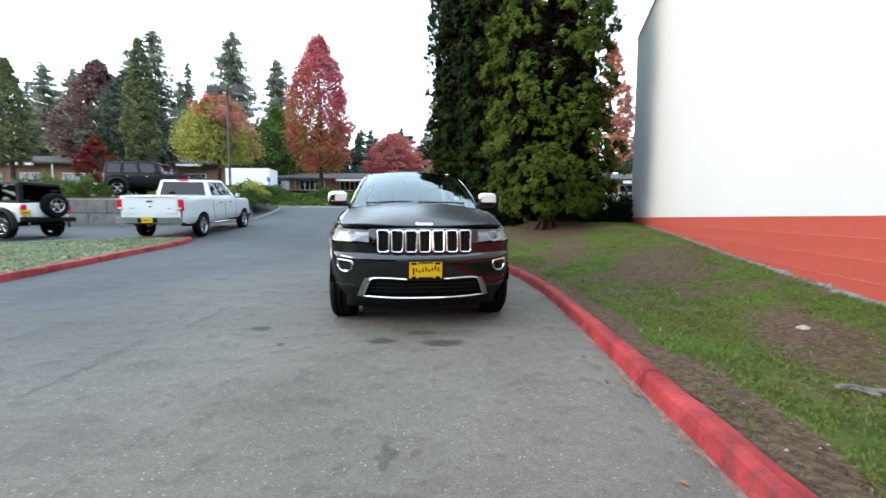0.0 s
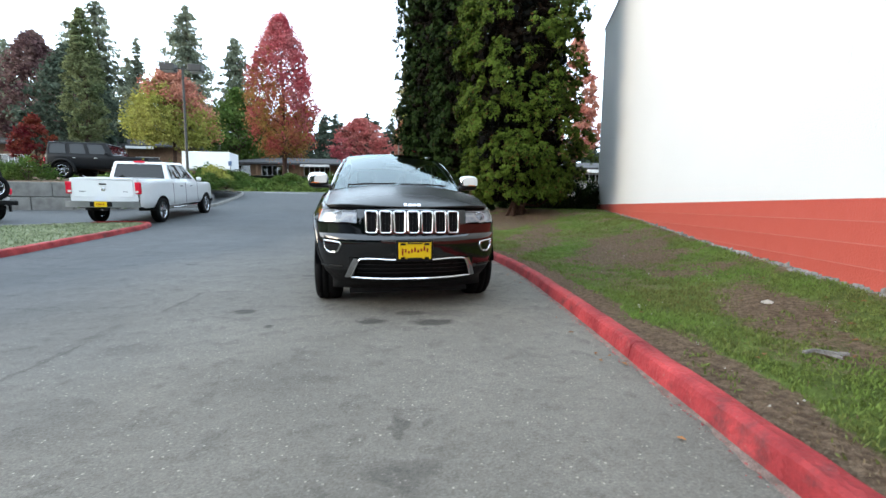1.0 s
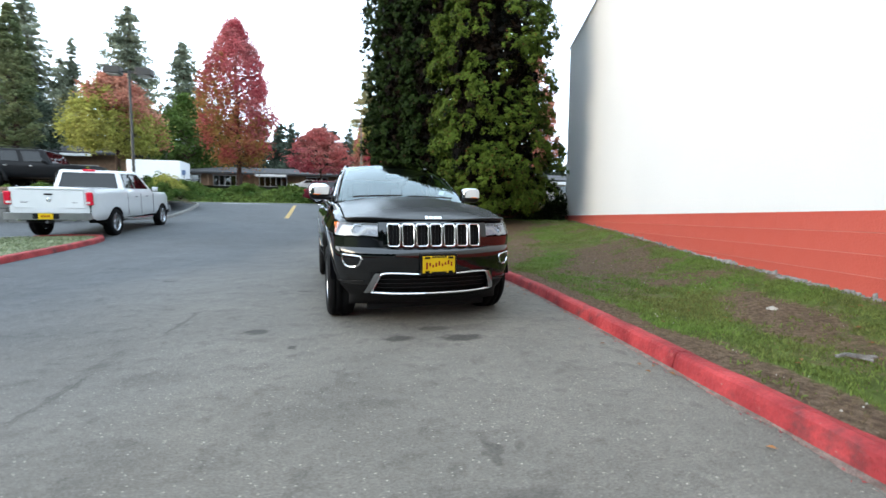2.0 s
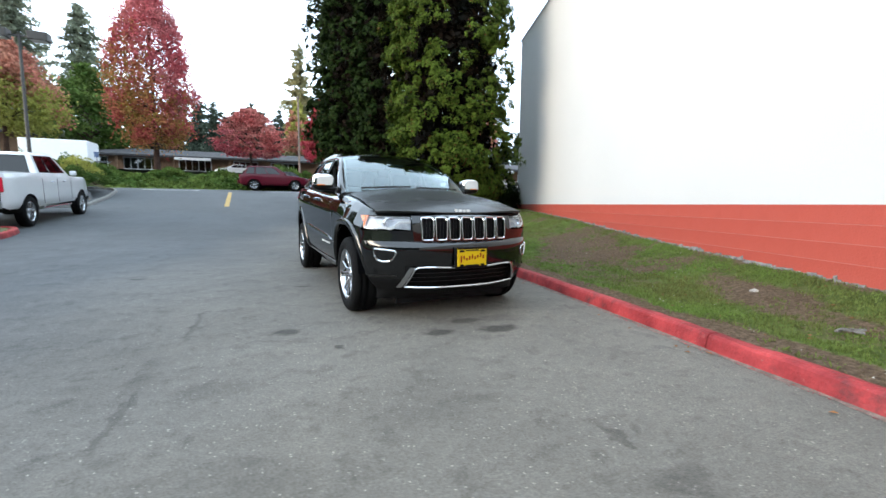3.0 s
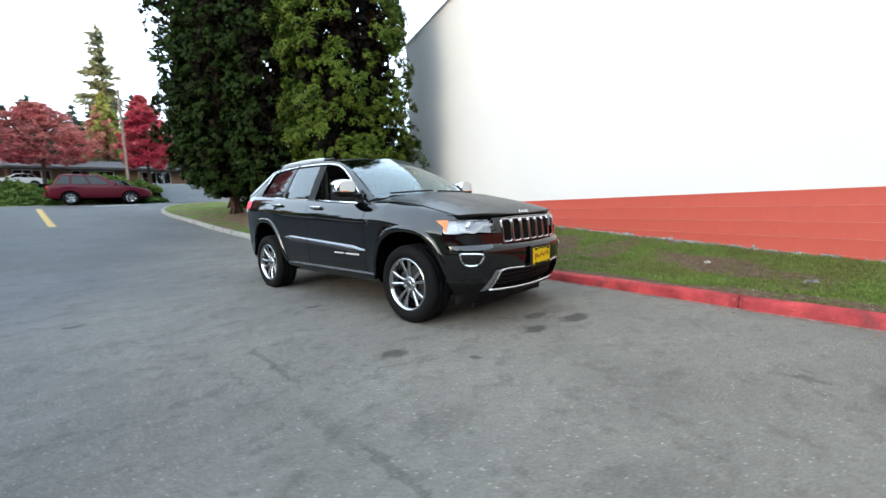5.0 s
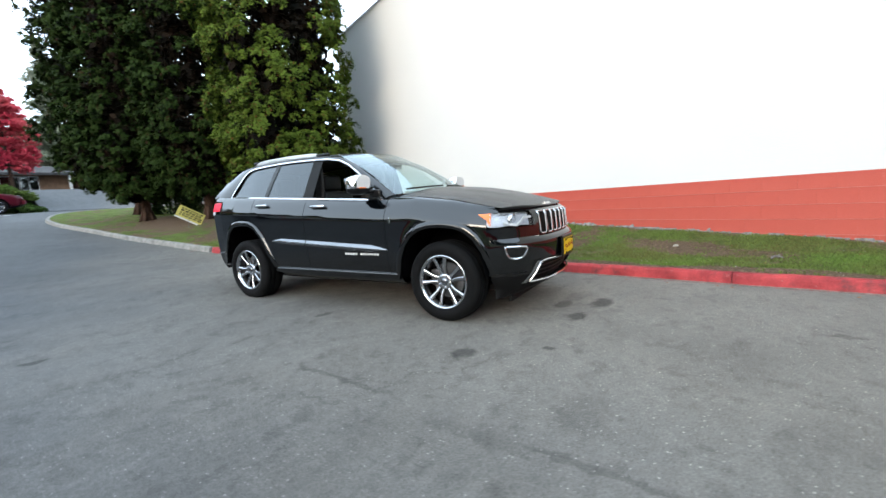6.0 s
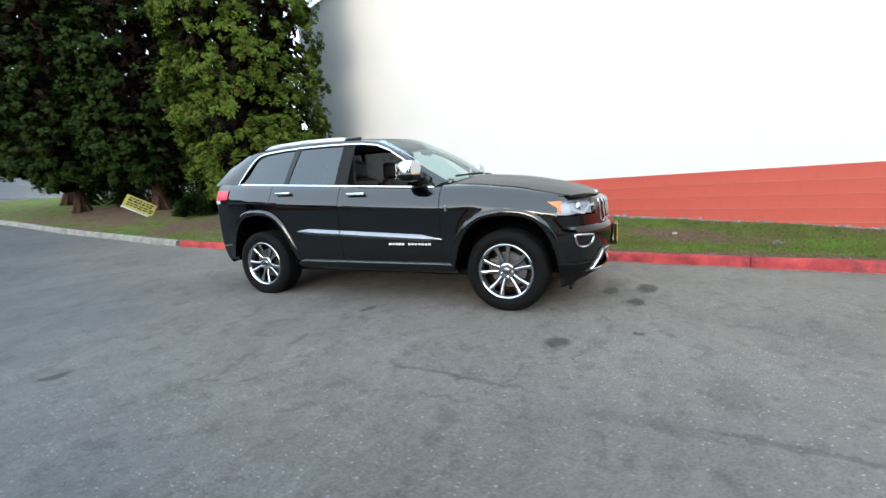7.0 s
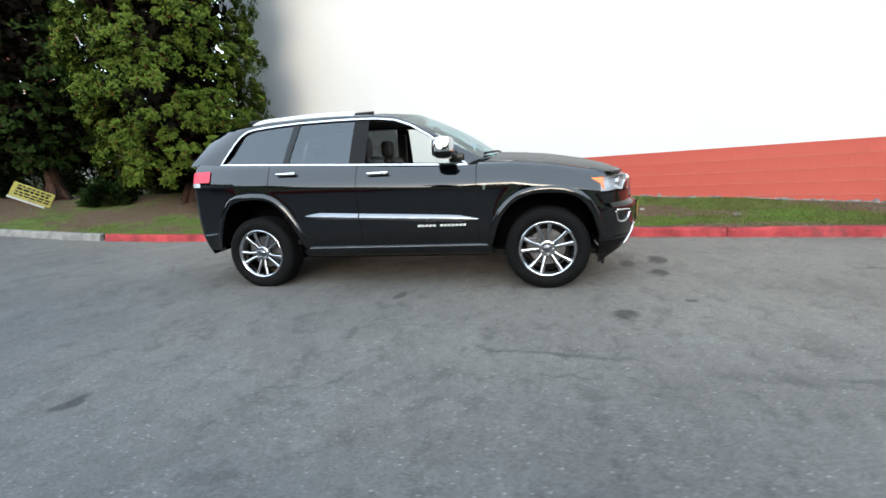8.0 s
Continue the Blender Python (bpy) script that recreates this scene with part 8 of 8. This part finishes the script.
def broken_wood():
    """A split, weathered piece of board with two prongs."""
    x, y = 2.43, 2.26
    bm = bmesh.new()
    for pts, w in (([(-0.17, 0.03, 0.02), (-0.05, 0.05, 0.045), (0.06, 0.02, 0.03), (0.20, 0.0, 0.035)], 0.02), ([(-0.06, 0.05, 0.035), (0.03, -0.02, 0.03), (0.10, -0.075, 0.015)], 0.025), ([(-0.02, 0.0, 0.05), (0.05, -0.02, 0.045), (0.09, -0.04, 0.03)], 0.018)):
        joined(bm, sweep(resample(pts, 8), profile=[(-w, -0.012), (w, -0.010), (w * 0.8, 0.012), (-w * 0.7, 0.014)]))
    ob = part("broken_board", bm, M["wood_grey"], None)
    ob.location = (x, y, lawn_at(x, y) + 0.02)
    ob.rotation_euler = (0, 0, radians(-15))
    ob.scale = (0.62, 0.62, 0.62)
    tagged(ob, "broken piece of weathered grey board on turf", "wood")


broken_wood()


def grit():
    """Small pale stones scattered over the bare earth."""
    rng = np.random.default_rng(15)
    V, F = [], []
    for _ in range(260):
        y = rng.uniform(-1, 10)
        d = abs(rng.normal(1.55 + 0.04 * (y - 4), 0.5)) if rng.uniform() < 0.75 else rng.uniform(0.1, 0.6)
        x = float(kerb_x(y)) + 0.16 + d
        z = lawn_at(x, y)
        r = rng.uniform(0.004, 0.013)
        k = len(V)
        a = rng.uniform(0, 6)
        V += [(x + r * math.cos(a + q), y + r * math.sin(a + q) * 0.8, z) for q in (0, 1.6, 3.1, 4.7)] + [(x, y, z + r * 0.9)]
        F += [(k, k + 1, k + 4), (k + 1, k + 2, k + 4), (k + 2, k + 3, k + 4), (k + 3, k, k + 4)]
    tagged(put("grit", mesh_of("grit", V, F), M["stone"]), "small pale stones on bare earth", "gravel", kind="stuff")
    V, F = [], []
    for _ in range(260):
        y = rng.uniform(0, 14)
        x = float(kerb_x(y)) + (rng.uniform(0.2, 2.4) if rng.uniform() < 0.8 else -rng.uniform(0.02, 0.25))
        z = (lawn_at(x, y) if x > float(kerb_x(y)) else float(ground_z(y))) + 0.008
        s = rng.uniform(0.015, 0.035)
        a = rng.uniform(0, 6)
        k = len(V)
        c, n = math.cos(a) * s, math.sin(a) * s
        V += [(x - c, y - n, z), (x - n * 0.5, y + c * 0.5, z + 0.01), (x + c, y + n, z + 0.004), (x + n * 0.5, y - c * 0.5, z + 0.008)]
        F += [(k, k + 1, k + 2, k + 3)]
    tagged(put("leaf_litter", mesh_of("leaf_litter", V, F), M["litter"]), "scattered brown fallen leaves", "leaves", kind="stuff")


grit()


def grass_blades():
    """Short blades where the turf is green, nearest the drive."""
    rng = np.random.default_rng(31)
    n = 170000
    y = rng.uniform(-1.5, 15.5, n)
    kx = kerb_x(y) + 0.18
    wx = WALL_AT.x + (y - WALL_AT.y) * math.tan(WALL_ANGLE) - 0.02
    x = kx + (wx - kx) * rng.uniform(0, 1, n)
    b = lawn_bare(x, y)
    p = np.array([noise.noise(Vector((a * 3.5, c * 3.5, 5))) + 0.8 * noise.noise(Vector((a * 9.0, c * 9.0, 1))) for a, c in zip(x, y)]) * 0.32 + rng.normal(size=n) * 0.08
    keep = (b + p + 0.14 * rng.normal(size=n)) < 0.42
    x, y = x[keep], y[keep]
    z = lawn_height(x, y) + 0.009
    P = np.stack([x, y, z], 1)
    out = np.tile([0.0, 0.0, 1.0], (len(P), 1))
    me = leaves_mesh("grass", P, out, 0.040, elong=4.5, along=1.1, seed=31)
    tagged(put("grass", me, M["grass"]), "short green grass blades", "grass", kind="stuff")
    n = 26000
    y = rng.uniform(-1.0, 14.5, n)
    kx = kerb_x(y) + 0.18
    wx = WALL_AT.x + (y - WALL_AT.y) * math.tan(WALL_ANGLE) - 0.02
    x = kx + (wx - kx) * rng.uniform(0, 1, n)
    keep = (lawn_bare(x, y) + 0.15 * rng.normal(size=n)) > 0.42
    x, y = x[keep], y[keep]
    P = np.stack([x, y, lawn_height(x, y) + 0.006], 1)
    me = leaves_mesh("dry_grass", P, np.tile([0.0, 0.0, 0.4], (len(P), 1)), 0.022, elong=4, along=0.5, seed=33)
    tagged(put("dry_grass", me, M["dry_blade"]), "dry brown grass and needles on worn earth", "dry grass", kind="stuff")
    n = 30000
    y = rng.uniform(2, 13.5, n)
    x = rng.uniform(-16, -6, n)
    ok = inside(x, y, ISLAND_POLY)
    P = np.stack([x[ok], y[ok], ground_z(y[ok]) + 0.13], 1)
    me = leaves_mesh("grass", P, np.tile([0.0, 0.0, 1.0], (len(P), 1)), 0.07, elong=4, along=0.9, seed=32)
    tagged(put("grass", me, M["grass_pale"]), "pale frosted-looking grass on an island", "grass", kind="stuff")


grass_blades()


def paint_flakes():
    """Flaked red paint and crumbs along the foot of the kerb."""
    rng = np.random.default_rng(44)
    V, F = [], []
    for _ in range(900):
        y = rng.uniform(-1.5, 9)
        x = float(kerb_x(y)) - abs(rng.normal(0, 0.03)) - 0.004
        z = float(ground_z(y)) + 0.004
        r = rng.uniform(0.002, 0.008)
        a = rng.uniform(0, 6)
        k = len(V)
        V += [(x + r * math.cos(a + q) * 0.8, y + r * math.sin(a + q) * 1.5, z + 0.001 * i) for i, q in enumerate((0, 1.4, 3.0, 4.5))]
        F += [(k, k + 1, k + 2, k + 3)]
    tagged(put("paint_flakes", mesh_of("paint_flakes", V, F), M["red_kerb"]), "flaked red paint at the foot of a kerb", "paint flakes", kind="stuff")


paint_flakes()


def gutter_dirt():
    """A ragged line of dirt and crumbled paint in the corner below the kerb."""
    rng = np.random.default_rng(8)
    V, F = [], []
    ys = np.arange(-1.5, 12.5, 0.03)
    for i, y in enumerate(ys):
        kx, z = float(kerb_x(y)), float(ground_z(y))
        w = max(0.004, 0.028 + 0.035 * noise.noise(Vector((y * 3.0, 0, 4))) + 0.02 * noise.noise(Vector((y * 13, 2, 0))) + rng.uniform(-0.006, 0.006))
        V += [(kx + 0.012, y, z + 0.014), (kx - w * 0.4, y, z + 0.009), (kx - w, y, z + 0.001)]
        if i:
            k = 3 * i
            F += [(k - 3, k - 2, k + 1, k), (k - 2, k - 1, k + 2, k + 1)]
    tagged(put("gutter_dirt", mesh_of("gutter_dirt", V, F), M["gutter"]), "ragged line of dirt along a kerb's foot", "dirt", kind="stuff")


gutter_dirt()


def wall_patch():
    """A rough filled patch and a few scuffs on the white wall."""
    t = thing("wall_repair", "rough grey-white repair patch on a white wall", "patch", kind="structure")
    for s0, z0, w, h in ((0.0, 2.53, 0.16, 0.24), (-0.12, 2.60, 0.05, 0.08), (0.6, 3.35, 0.30, 0.025)):
        V = [wall_point(s0 + a * w / 2 * k, z0 + b * h / 2 * k, 0.0055) for a, b, k in ((-1, -1, 0.9), (-0.2, -1, 1.1), (1, -0.8, 0.9), (1, 0.3, 1.05), (0.7, 1, 0.95), (-0.4, 1, 1.08), (-1, 0.5, 0.9))]
        part("fill", bm_of(mesh_of("fill", V, [tuple(range(7))])), M["wall_fill"], t)


wall_patch()
